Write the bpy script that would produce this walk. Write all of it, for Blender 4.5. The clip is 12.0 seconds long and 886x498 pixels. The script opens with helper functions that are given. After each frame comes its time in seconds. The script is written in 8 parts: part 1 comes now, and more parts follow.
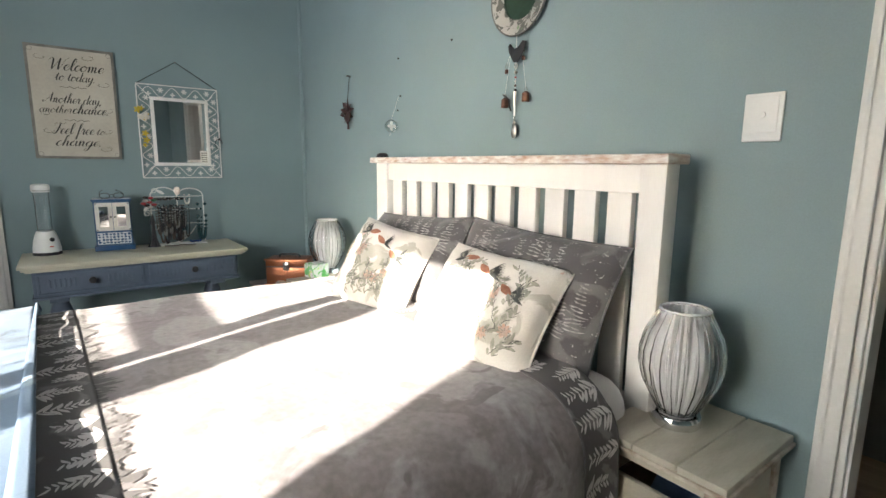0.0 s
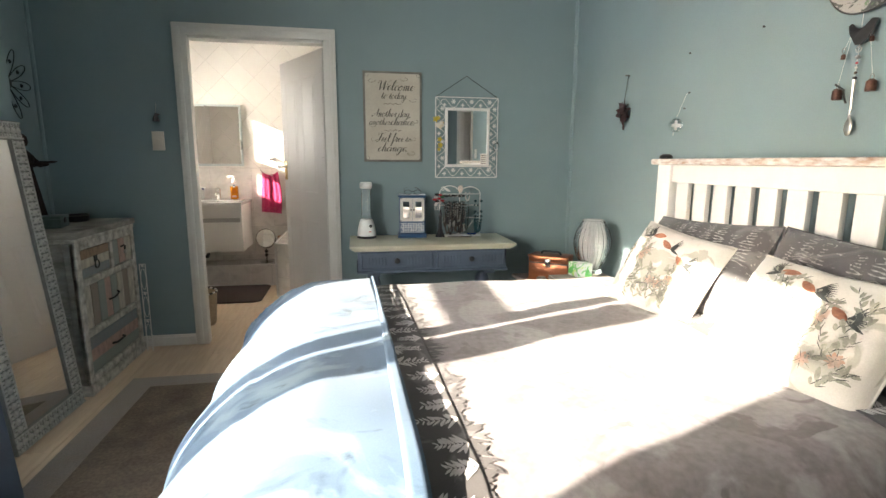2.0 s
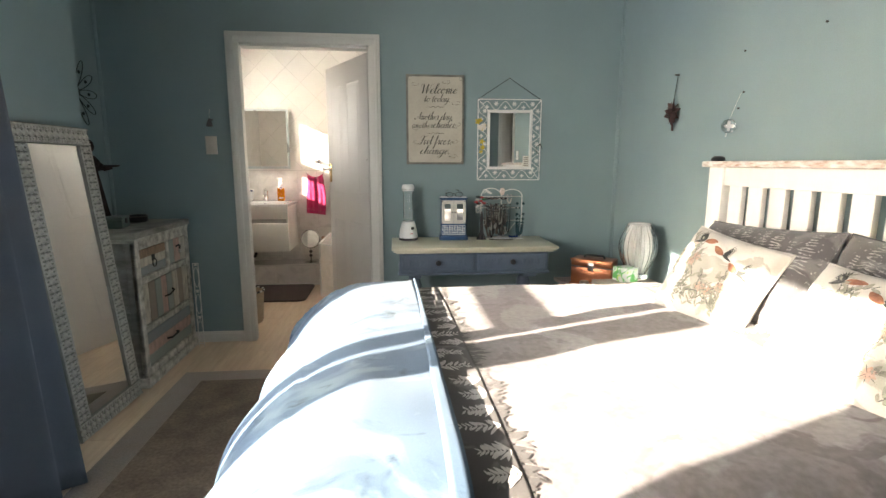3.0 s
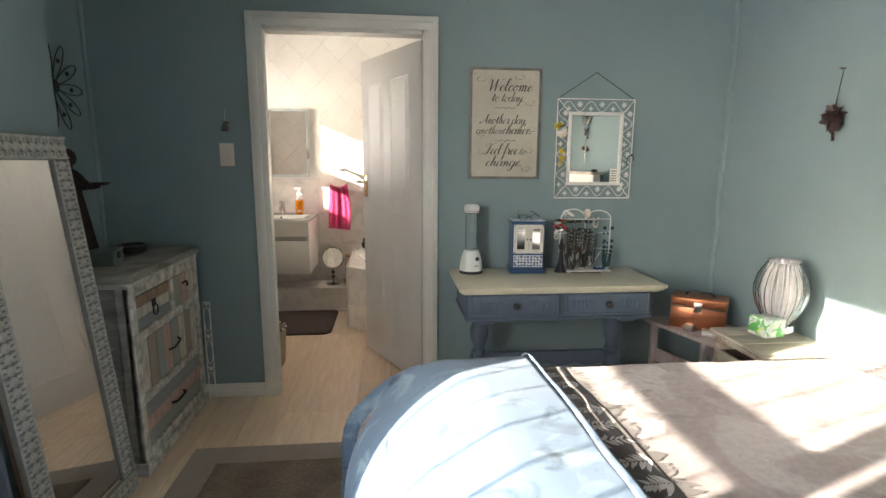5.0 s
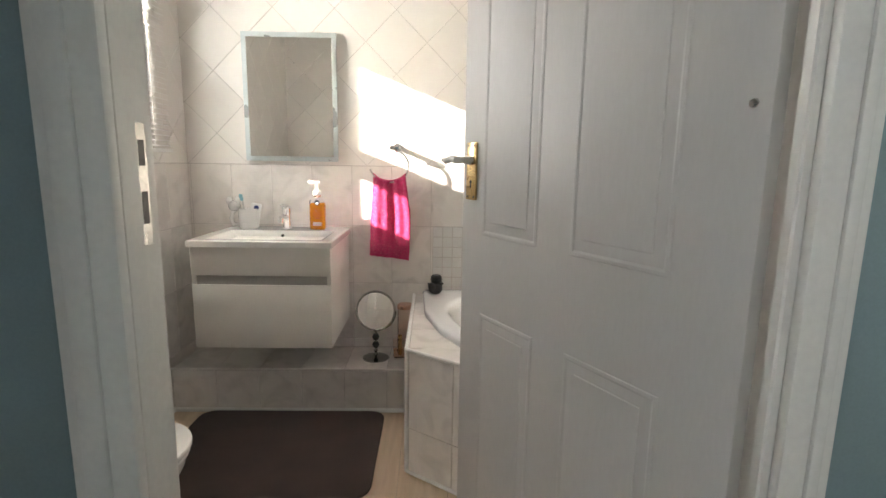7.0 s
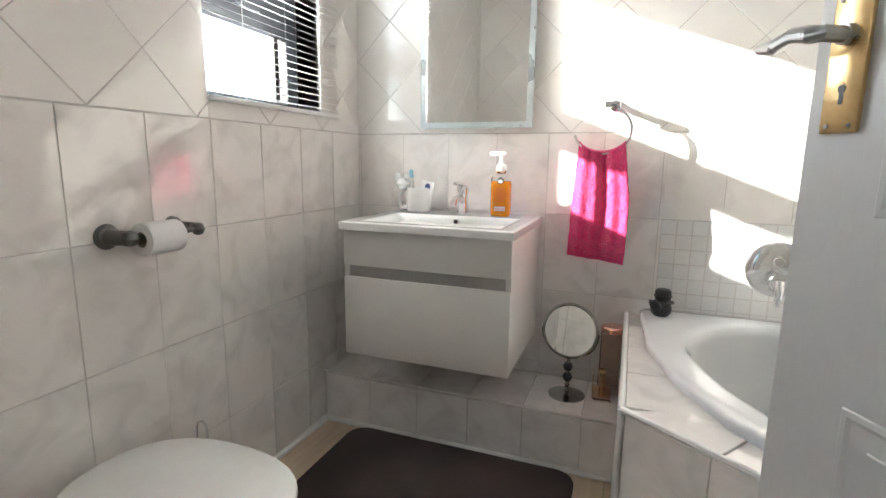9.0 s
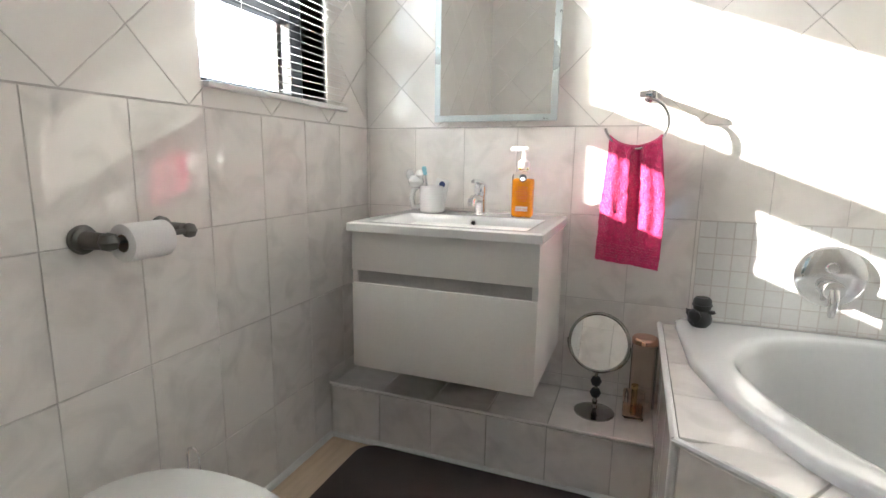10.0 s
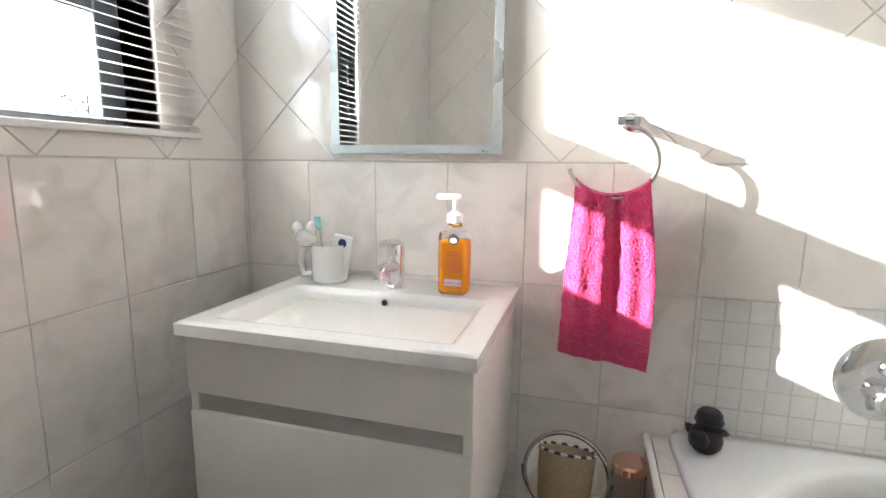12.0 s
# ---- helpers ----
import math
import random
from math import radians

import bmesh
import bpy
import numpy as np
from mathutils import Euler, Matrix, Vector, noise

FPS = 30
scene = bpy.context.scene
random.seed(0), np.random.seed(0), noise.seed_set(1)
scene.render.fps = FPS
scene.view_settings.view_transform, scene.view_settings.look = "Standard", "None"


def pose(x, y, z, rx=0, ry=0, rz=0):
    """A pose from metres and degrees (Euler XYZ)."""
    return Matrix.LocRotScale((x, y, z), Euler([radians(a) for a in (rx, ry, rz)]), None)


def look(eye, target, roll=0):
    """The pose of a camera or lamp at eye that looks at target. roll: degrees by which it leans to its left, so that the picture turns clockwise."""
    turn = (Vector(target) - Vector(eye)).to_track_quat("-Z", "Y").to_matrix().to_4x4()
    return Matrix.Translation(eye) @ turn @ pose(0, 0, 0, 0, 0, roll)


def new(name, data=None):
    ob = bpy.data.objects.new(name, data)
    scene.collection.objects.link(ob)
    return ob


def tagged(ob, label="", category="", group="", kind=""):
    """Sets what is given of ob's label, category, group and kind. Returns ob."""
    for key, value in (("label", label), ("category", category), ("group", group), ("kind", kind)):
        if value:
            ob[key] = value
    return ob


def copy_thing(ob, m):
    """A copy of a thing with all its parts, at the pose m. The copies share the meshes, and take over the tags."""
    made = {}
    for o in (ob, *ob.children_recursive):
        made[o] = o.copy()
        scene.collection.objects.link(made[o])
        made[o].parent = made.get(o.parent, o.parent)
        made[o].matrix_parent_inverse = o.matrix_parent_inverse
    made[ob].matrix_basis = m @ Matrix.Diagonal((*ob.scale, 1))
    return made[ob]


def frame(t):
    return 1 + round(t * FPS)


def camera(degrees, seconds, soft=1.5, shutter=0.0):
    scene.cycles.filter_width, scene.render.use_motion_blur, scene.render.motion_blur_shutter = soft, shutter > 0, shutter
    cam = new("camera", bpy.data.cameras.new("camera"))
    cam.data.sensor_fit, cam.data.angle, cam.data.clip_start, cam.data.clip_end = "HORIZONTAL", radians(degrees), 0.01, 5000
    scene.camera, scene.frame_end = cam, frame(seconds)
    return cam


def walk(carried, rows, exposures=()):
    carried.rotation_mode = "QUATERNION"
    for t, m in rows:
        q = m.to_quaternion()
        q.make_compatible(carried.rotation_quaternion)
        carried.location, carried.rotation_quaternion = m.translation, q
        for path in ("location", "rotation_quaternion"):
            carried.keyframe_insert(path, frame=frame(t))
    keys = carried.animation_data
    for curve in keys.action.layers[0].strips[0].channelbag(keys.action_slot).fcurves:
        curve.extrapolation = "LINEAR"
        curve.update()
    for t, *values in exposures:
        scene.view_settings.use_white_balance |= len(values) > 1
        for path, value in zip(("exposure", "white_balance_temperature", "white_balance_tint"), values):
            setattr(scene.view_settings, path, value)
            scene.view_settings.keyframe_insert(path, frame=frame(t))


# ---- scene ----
cam = camera(83.2, 12.0)
PATH = [
    (0, (0.413, 0.623, 1.258), (1.605, 2.195, 0.929), 0.6),
    (0.5, (0.334, 0.633, 1.263), (1.365, 2.314, 0.93), 0.5),
    (1, (0.279, 0.634, 1.266), (1.045, 2.45, 0.929), 0.4),
    (1.5, (0.241, 0.625, 1.269), (0.76, 2.526, 0.929), 0.3),
    (2, (0.232, 0.623, 1.273), (0.577, 2.563, 0.931), 0.3),
    (2.5, (0.229, 0.617, 1.277), (0.469, 2.574, 0.939), 0.2),
    (3, (0.222, 0.623, 1.282), (0.41, 2.585, 0.944), 0.1),
    (3.2, (0.219, 0.632, 1.281), (0.392, 2.596, 0.946), 0.2),
    (4.8, (-0.068, 1.158, 1.338), (0.114, 3.119, 1.01), 0.3),
    (5, (-0.121, 1.368, 1.366), (0.074, 3.329, 1.025), 0.35),
    (5.5, (-0.358, 1.863, 1.355), (-0.159, 3.825, 1.014), 0.4),
    (6, (-0.408, 2.524, 1.352), (-0.198, 4.485, 1.016), 0.7),
    (6.5, (-0.385, 3.09, 1.327), (-0.172, 5.051, 0.997), 0.8),
    (7, (-0.416, 3.611, 1.218), (-0.371, 5.583, 0.884), 0.9),
    (7.5, (-0.385, 3.976, 1.148), (-0.708, 5.92, 0.806), 1.1),
    (7.7, (-0.399, 4.052, 1.155), (-0.847, 5.971, 0.812), 1.1),
    (9.3, (-0.548, 4.281, 1.076), (-1.245, 6.123, 0.729), 0.8),
    (9.5, (-0.567, 4.307, 1.071), (-1.266, 6.148, 0.725), 0.9),
    (10, (-0.619, 4.381, 1.074), (-1.325, 6.22, 0.729), 0.8),
    (10.5, (-0.639, 4.462, 1.089), (-1.349, 6.299, 0.744), 0.8),
    (11, (-0.657, 4.632, 1.134), (-1.366, 6.47, 0.79), 0.9),
    (11.5, (-0.651, 4.802, 1.177), (-1.358, 6.642, 0.837), 0.8),
    (12, (-0.686, 4.966, 1.197), (-1.233, 6.86, 0.863), 0.6),
]
walk(cam, [(t, look(eye, target, roll)) for t, eye, target, roll in PATH], [(0, 2.74, 6450, 11), (3, 2.92, 6950, 12), (5.5, 2.90, 6950, 13), (6.5, 2.74, 6550, 12), (7.0, 2.84, 6400, 11), (7.5, 2.96, 6100, 10), (9.3, 3.02, 5850, 9), (12, 2.96, 5850, 10)])

# ---- sky, sun, daylight ----
SUN = Vector((2.8, 1.0, -1.08))          # the way the sunlight travels
sky_world = bpy.data.worlds.new("sky")
scene.world = sky_world
sky_world.use_nodes = True
wn = sky_world.node_tree.nodes
sky = wn.new("ShaderNodeTexSky")
sky.sky_type, sky.sun_disc = "NISHITA", False
sky.sun_elevation = math.atan2(1.08, math.hypot(2.8, 1.0))
sky.sun_rotation = math.atan2(-2.8, -1.0)
sky_world.node_tree.links.new(sky.outputs[0], wn["Background"].inputs[0])
wn["Background"].inputs[1].default_value = 0.15

sun_data = bpy.data.lights.new("sun", "SUN")
sun_data.energy, sun_data.angle, sun_data.color = 5.0, radians(0.5), (1.0, 0.90, 0.76)
sun = new("sun", sun_data)
sun.matrix_world = look((-8, -2, 4), Vector((-8, -2, 4)) + SUN)


def window_light(name, place, way, w, h, watts, spread, tint):
    lamp = bpy.data.lights.new(name, "AREA")
    lamp.shape, lamp.size, lamp.size_y, lamp.energy, lamp.color = "RECTANGLE", w, h, watts, tint
    lamp.spread = radians(spread)
    ob = new(name, lamp)
    ob.matrix_world = look(place, Vector(place) + Vector(way))
    return ob


# the brightest sky lies round the low sun
window_light("bedroom_window_light", (-1.66, 1.60, 1.42), (2.8, 1.7, 0.25), 1.9, 1.2, 4.3, 90, (0.97, 0.98, 1.0))
window_light("bathroom_window_light", (-1.88, 5.66, 1.68), (1.75, -0.1, 1.3), 0.5, 0.75, 4.8, 122, (1.0, 0.95, 0.88))

# ---- mesh helpers ----
def box_bm(x0, y0, z0, x1, y1, z1, bevel=0.0, seg=1, m=None, bm=None):
    """A box, with rounded edges, added to bm or to a new bmesh."""
    own = bmesh.new()
    vs = [own.verts.new((x, y, z)) for x in (x0, x1) for y in (y0, y1) for z in (z0, z1)]
    for f in ((0, 1, 3, 2), (4, 6, 7, 5), (0, 4, 5, 1), (2, 3, 7, 6), (0, 2, 6, 4), (1, 5, 7, 3)):
        own.faces.new([vs[i] for i in f])
    bmesh.ops.recalc_face_normals(own, faces=own.faces)
    if bevel:
        bmesh.ops.bevel(own, geom=list(own.edges), offset=bevel, segments=seg, profile=0.5, affect="EDGES")
    return merge(own, bm, m)


def merge(own, bm=None, m=None):
    if m is not None:
        bmesh.ops.transform(own, matrix=m, verts=own.verts)
    if bm is None:
        return own
    tmp = bpy.data.meshes.new("tmp")
    own.to_mesh(tmp)
    own.free()
    bm.from_mesh(tmp)
    bpy.data.meshes.remove(tmp)
    return bm


def lathe_bm(profile, seg=24, place=(0, 0, 0), m=None, bm=None, wob=None):
    """A turned shape: profile of (radius, height), closed at ends of radius 0."""
    own = bmesh.new()
    rings = []
    for r, z in profile:
        if r < 1e-5:
            rings.append([own.verts.new((0, 0, z))])
        else:
            rings.append([own.verts.new((r * (wob(k / seg, z) if wob else 1) * math.cos(2 * math.pi * k / seg), r * (wob(k / seg, z) if wob else 1) * math.sin(2 * math.pi * k / seg), z)) for k in range(seg)])
    for a, b in zip(rings, rings[1:]):
        for k in range(seg):
            q = [a[k % len(a)], a[(k + 1) % len(a)], b[(k + 1) % len(b)], b[k % len(b)]]
            q = [v for i, v in enumerate(q) if v not in q[:i]]
            if len(q) > 2:
                own.faces.new(q)
    bmesh.ops.recalc_face_normals(own, faces=own.faces)
    bmesh.ops.translate(own, vec=place, verts=own.verts)
    return merge(own, bm, m)


def tube_bm(points, r, seg=8, closed=False, bm=None, m=None):
    """A round rod along points; r a number or a list."""
    own = bmesh.new()
    pts = [Vector(p) for p in points]
    n = len(pts)
    rings, side = [], None
    for i, p in enumerate(pts):
        a = pts[(i - 1) % n] if closed or i else p
        b = pts[(i + 1) % n] if closed or i < n - 1 else p
        d = (b - a).normalized()
        if side is None:
            side = d.orthogonal().normalized()
        else:
            side = (side - d * side.dot(d))
            side = side.normalized() if side.length > 1e-6 else d.orthogonal().normalized()
        up = d.cross(side)
        rr = r[i] if isinstance(r, (list, tuple)) else r
        rings.append([own.verts.new(p + (side * math.cos(2 * math.pi * k / seg) + up * math.sin(2 * math.pi * k / seg)) * rr) for k in range(seg)])
    pairs = list(zip(rings, rings[1:])) + ([(rings[-1], rings[0])] if closed else [])
    for a, b in pairs:
        for k in range(seg):
            own.faces.new((a[k], a[(k + 1) % seg], b[(k + 1) % seg], b[k]))
    if not closed:
        own.faces.new(rings[0][::-1])
        own.faces.new(rings[-1])
    bmesh.ops.recalc_face_normals(own, faces=own.faces)
    return merge(own, bm, m)


def prism_bm(pts, z0, z1, m=None, bm=None, bevel=0.0):
    """An outline of (x, y) drawn up from z0 to z1."""
    own = bmesh.new()
    lo = [own.verts.new((x, y, z0)) for x, y in pts]
    hi = [own.verts.new((x, y, z1)) for x, y in pts]
    own.faces.new(lo[::-1])
    own.faces.new(hi)
    n = len(pts)
    for i in range(n):
        own.faces.new((lo[i], lo[(i + 1) % n], hi[(i + 1) % n], hi[i]))
    bmesh.ops.recalc_face_normals(own, faces=own.faces)
    if bevel:
        bmesh.ops.bevel(own, geom=list(own.edges), offset=bevel, segments=2, profile=0.5, affect="EDGES")
    return merge(own, bm, m)


def grid_bm(nu, nv, f, bm=None, closed_u=False):
    """A sheet of nu by nv cells through the points f(u, v)."""
    own = bmesh.new()
    vs = [[own.verts.new(f(i / nu, j / nv)) for j in range(nv + 1)] for i in range(nu + (0 if closed_u else 1))]
    n = len(vs)
    for i in range(nu):
        for j in range(nv):
            own.faces.new((vs[i][j], vs[(i + 1) % n][j], vs[(i + 1) % n][j + 1], vs[i][j + 1]))
    bmesh.ops.recalc_face_normals(own, faces=own.faces)
    return merge(own, bm)


def mesh_of(bm, material, name="mesh", sharp=35):
    for e in bm.edges:
        if len(e.link_faces) == 2 and e.calc_face_angle(0) > radians(sharp):
            e.smooth = False
    for f in bm.faces:
        f.smooth = True
    me = bpy.data.meshes.new(name)
    bm.to_mesh(me)
    bm.free()
    for mm in (material if isinstance(material, (list, tuple)) else [material]):
        me.materials.append(mm)
    return me


def part(name, bm, material, parent, label="", sharp=35):
    """One mesh object under a thing or under a part, built in the thing's own coordinates."""
    ob = new(name, mesh_of(bm, material, name, sharp))
    ob.parent = parent
    return tagged(ob, label)


def thing(name, label, category, m=None, group="", kind=""):
    """An Empty at the base of a thing."""
    ob = new(name)
    ob.empty_display_size = 0.05
    if m is not None:
        ob.matrix_basis = m
    return tagged(ob, label, category, group, kind)


def single(name, bm, material, label, category, m=None, group="", kind="", sharp=35):
    """A thing of one mesh."""
    ob = new(name, mesh_of(bm, material, name, sharp))
    if m is not None:
        ob.matrix_basis = m
    return tagged(ob, label, category, group, kind)


def thicken(ob, t, offset=-1.0):
    mod = ob.modifiers.new("thickness", "SOLIDIFY")
    mod.thickness, mod.offset = t, offset
    return ob


def text_part(name, body, size, m, material, parent, extrude=0.0006, shear=0.0, align="CENTER", bold=0.0):
    cu = bpy.data.curves.new(name, "FONT")
    cu.body, cu.size, cu.extrude, cu.shear, cu.align_x, cu.offset = body, size, extrude, shear, align, bold
    cu.materials.append(material)
    ob = new(name, cu)
    ob.matrix_basis = m
    ob.parent = parent
    return ob


# ---- materials ----
def mat(name, base, rough=0.6, metal=0.0, scale=12.0, vary=0.12, fine=140.0, bump=0.08, coat=0.0, tint=None, stretch=(1, 1, 1), sheen=0.0, trans=0.0, random_obj=0.0, dist=0.002):
    """A painted or plain surface with broad patches and fine grain. tint: the colour that the patches drift towards."""
    ma = bpy.data.materials.new(name)
    ma.use_nodes = True
    nt = ma.node_tree
    N, L = nt.nodes, nt.links
    b = N["Principled BSDF"]
    tc = N.new("ShaderNodeTexCoord")
    mp = N.new("ShaderNodeMapping")
    mp.inputs["Scale"].default_value = stretch
    L.new(tc.outputs["Object"], mp.inputs[0])
    n1 = N.new("ShaderNodeTexNoise")
    n1.inputs["Scale"].default_value, n1.inputs["Detail"].default_value = scale, 6
    n2 = N.new("ShaderNodeTexNoise")
    n2.inputs["Scale"].default_value, n2.inputs["Detail"].default_value = fine, 4
    L.new(mp.outputs[0], n1.inputs["Vector"])
    L.new(mp.outputs[0], n2.inputs["Vector"])
    mx = N.new("ShaderNodeMix")
    mx.data_type = "RGBA"
    t = tint if tint else tuple(c * (1 - vary * 2.2) for c in base)
    mx.inputs["A"].default_value, mx.inputs["B"].default_value = (*base, 1), (*t, 1)
    mr = N.new("ShaderNodeMapRange")
    mr.inputs["From Min"].default_value, mr.inputs["From Max"].default_value = 0.35, 0.75
    L.new(n1.outputs["Fac"], mr.inputs["Value"])
    L.new(mr.outputs[0], mx.inputs["Factor"])
    col = mx.outputs["Result"]
    hs = N.new("ShaderNodeHueSaturation")
    L.new(col, hs.inputs["Color"])
    val = N.new("ShaderNodeMapRange")
    val.inputs["To Min"].default_value, val.inputs["To Max"].default_value = 1 - vary, 1 + vary
    val.inputs["From Min"].default_value, val.inputs["From Max"].default_value = 0.3, 0.7
    L.new(n2.outputs["Fac"], val.inputs["Value"])
    out = val.outputs[0]
    if random_obj:
        oi = N.new("ShaderNodeObjectInfo")
        shift = N.new("ShaderNodeVectorMath")
        shift.operation = "SCALE"
        shift.inputs[0].default_value = (37.0, 53.0, 71.0)
        L.new(oi.outputs["Random"], shift.inputs["Scale"])
        L.new(shift.outputs[0], mp.inputs["Location"])
        rr = N.new("ShaderNodeMapRange")
        rr.inputs["To Min"].default_value, rr.inputs["To Max"].default_value = 1 - random_obj, 1 + random_obj
        L.new(oi.outputs["Random"], rr.inputs["Value"])
        mu = N.new("ShaderNodeMath")
        mu.operation = "MULTIPLY"
        L.new(out, mu.inputs[0])
        L.new(rr.outputs[0], mu.inputs[1])
        out = mu.outputs[0]
    L.new(out, hs.inputs["Value"])
    L.new(hs.outputs[0], b.inputs["Base Color"])
    rg = N.new("ShaderNodeMapRange")
    rg.inputs["To Min"].default_value, rg.inputs["To Max"].default_value = max(0.02, rough - 0.08), min(1, rough + 0.1)
    L.new(n1.outputs["Fac"], rg.inputs["Value"])
    L.new(rg.outputs[0], b.inputs["Roughness"])
    b.inputs["Metallic"].default_value = metal
    b.inputs["Coat Weight"].default_value = coat
    b.inputs["Coat Roughness"].default_value = 0.08
    b.inputs["Sheen Weight"].default_value = sheen
    b.inputs["Transmission Weight"].default_value = trans
    if bump:
        bp = N.new("ShaderNodeBump")
        bp.inputs["Strength"].default_value, bp.inputs["Distance"].default_value = bump, dist
        L.new(n2.outputs["Fac"], bp.inputs["Height"])
        L.new(bp.outputs[0], b.inputs["Normal"])
    return ma


def bsdf(ma):
    return ma.node_tree.nodes["Principled BSDF"]


def glass_mat(name, tint=(1, 1, 1), rough=0.0, ior=1.45):
    ma = bpy.data.materials.new(name)
    ma.use_nodes = True
    b = bsdf(ma)
    b.inputs["Base Color"].default_value = (*tint, 1)
    b.inputs["Roughness"].default_value, b.inputs["Transmission Weight"].default_value, b.inputs["IOR"].default_value = rough, 1.0, ior
    return ma


def metal_mat(name, base, rough):
    return mat(name, base, rough, 1.0, 20, 0.06, 200, 0.03)


def print_mat(name, ground, inks, rough=0.85, scale=9.0, cover=0.5, sheen=0.2, stretch=(1, 1, 1), edge=0.03, seed=0.0):
    """Printed cloth: patches of several inks with uneven outlines on a ground colour."""
    ma = mat(name, ground, rough, 0, 6, 0.06, 300, 0.15, sheen=sheen)
    nt = ma.node_tree
    N, L = nt.nodes, nt.links
    hs = [n for n in N if n.type == "HUE_SAT"][0]
    last = [l.from_socket for l in L if l.to_socket == hs.inputs["Color"]][0]
    tc = [n for n in N if n.type == "TEX_COORD"][0]
    for i, (ink, sc, cov) in enumerate(inks):
        mp = N.new("ShaderNodeMapping")
        mp.inputs["Location"].default_value = (3.7 * i + seed, 1.3 * i, 5.1 * i)
        mp.inputs["Scale"].default_value = stretch
        L.new(tc.outputs["Object"], mp.inputs[0])
        no = N.new("ShaderNodeTexNoise")
        no.inputs["Scale"].default_value, no.inputs["Detail"].default_value, no.inputs["Distortion"].default_value = sc, 5, 1.2
        L.new(mp.outputs[0], no.inputs["Vector"])
        r = N.new("ShaderNodeMapRange")
        r.inputs["From Min"].default_value, r.inputs["From Max"].default_value = cov, cov + edge
        L.new(no.outputs["Fac"], r.inputs["Value"])
        mx = N.new("ShaderNodeMix")
        mx.data_type = "RGBA"
        L.new(r.outputs[0], mx.inputs["Factor"])
        L.new(last, mx.inputs["A"])
        mx.inputs["B"].default_value = (*ink, 1)
        last = mx.outputs["Result"]
    L.new(last, hs.inputs["Color"])
    return ma


M_WALL = mat("teal_wall_paint", (0.221, 0.300, 0.313), 0.62, 0, 1.6, 0.035, 220, 0.10, dist=0.001)
M_WHITE_WALL = mat("white_wall_paint", (0.78, 0.76, 0.71), 0.6, 0, 2, 0.02, 220, 0.08, dist=0.001)
M_CEIL = mat("ceiling_paint", (0.80, 0.79, 0.76), 0.8, 0, 2, 0.02, 180, 0.1)
M_TRIM = mat("white_gloss_trim", (0.74, 0.73, 0.69), 0.38, 0, 5, 0.03, 90, 0.05)
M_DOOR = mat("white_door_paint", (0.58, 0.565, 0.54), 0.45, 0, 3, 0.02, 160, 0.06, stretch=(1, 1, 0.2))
M_TILE = mat("marbled_ceramic_tile", (0.84, 0.81, 0.77), 0.06, 0, 7.5, 0.008, 24, 0.003, tint=(0.69, 0.665, 0.625), random_obj=0.02)
[n for n in M_TILE.node_tree.nodes if n.type == "MAP_RANGE"][0].inputs["From Min"].default_value = 0.46
[n for n in M_TILE.node_tree.nodes if n.type == "MAP_RANGE"][0].inputs["From Max"].default_value = 0.72
[n for n in M_TILE.node_tree.nodes if n.type == "TEX_NOISE"][0].inputs["Distortion"].default_value = 0.9
for r in [n for n in M_TILE.node_tree.nodes if n.type == "MAP_RANGE"][-1:]:
    r.inputs["To Min"].default_value, r.inputs["To Max"].default_value = 0.02, 0.06
bsdf(M_TILE).inputs["IOR"].default_value = 1.62
M_PLAINTILE = mat("plain_white_ceramic_tile", (0.84, 0.815, 0.775), 0.06, 0, 4, 0.008, 24, 0.004, tint=(0.80, 0.775, 0.735), random_obj=0.012)
bsdf(M_PLAINTILE).inputs["IOR"].default_value = 1.6
M_MOSAIC = mat("white_mosaic_tile", (0.74, 0.74, 0.72), 0.15, 0, 9, 0.02, 60, 0.03, random_obj=0.04)
M_GROUT = mat("pale_grout", (0.62, 0.59, 0.56), 0.9, 0, 20, 0.08, 300, 0.2)
M_OAK = mat("pale_oak_laminate", (0.68, 0.535, 0.39), 0.36, 0, 5, 0.035, 40, 0.04, tint=(0.57, 0.43, 0.30), stretch=(9, 1, 1), random_obj=0.07)
M_BLACK = mat("black_plastic", (0.02, 0.02, 0.022), 0.4, 0, 20, 0.1, 200, 0.04)
M_ALU = mat("black_window_frame", (0.025, 0.028, 0.032), 0.45, 0, 10, 0.05, 200, 0.04)
M_PLASTIC = mat("white_plastic", (0.78, 0.78, 0.76), 0.32, 0, 8, 0.02, 120, 0.02)
M_CREAMPL = mat("aged_cream_plastic", (0.66, 0.60, 0.52), 0.35, 0, 8, 0.03, 120, 0.02)
M_CHROME = metal_mat("chrome", (0.82, 0.82, 0.83), 0.08)
M_BRASS = metal_mat("brass", (0.72, 0.52, 0.25), 0.25)
M_NICKEL = metal_mat("brushed_nickel", (0.62, 0.61, 0.58), 0.28)
M_PEWTER = metal_mat("dark_pewter", (0.20, 0.20, 0.19), 0.38)
M_GLASS = glass_mat("window_glass", (1, 1, 1), 0.0, 1.02)
M_CLEAR = glass_mat("clear_glass", (0.97, 0.98, 0.98), 0.02, 1.45)
M_MIRROR = bpy.data.materials.new("silvered_mirror")
M_MIRROR.use_nodes = True
bsdf(M_MIRROR).inputs["Base Color"].default_value = (0.86, 0.88, 0.87, 1)
bsdf(M_MIRROR).inputs["Metallic"].default_value, bsdf(M_MIRROR).inputs["Roughness"].default_value = 1.0, 0.015

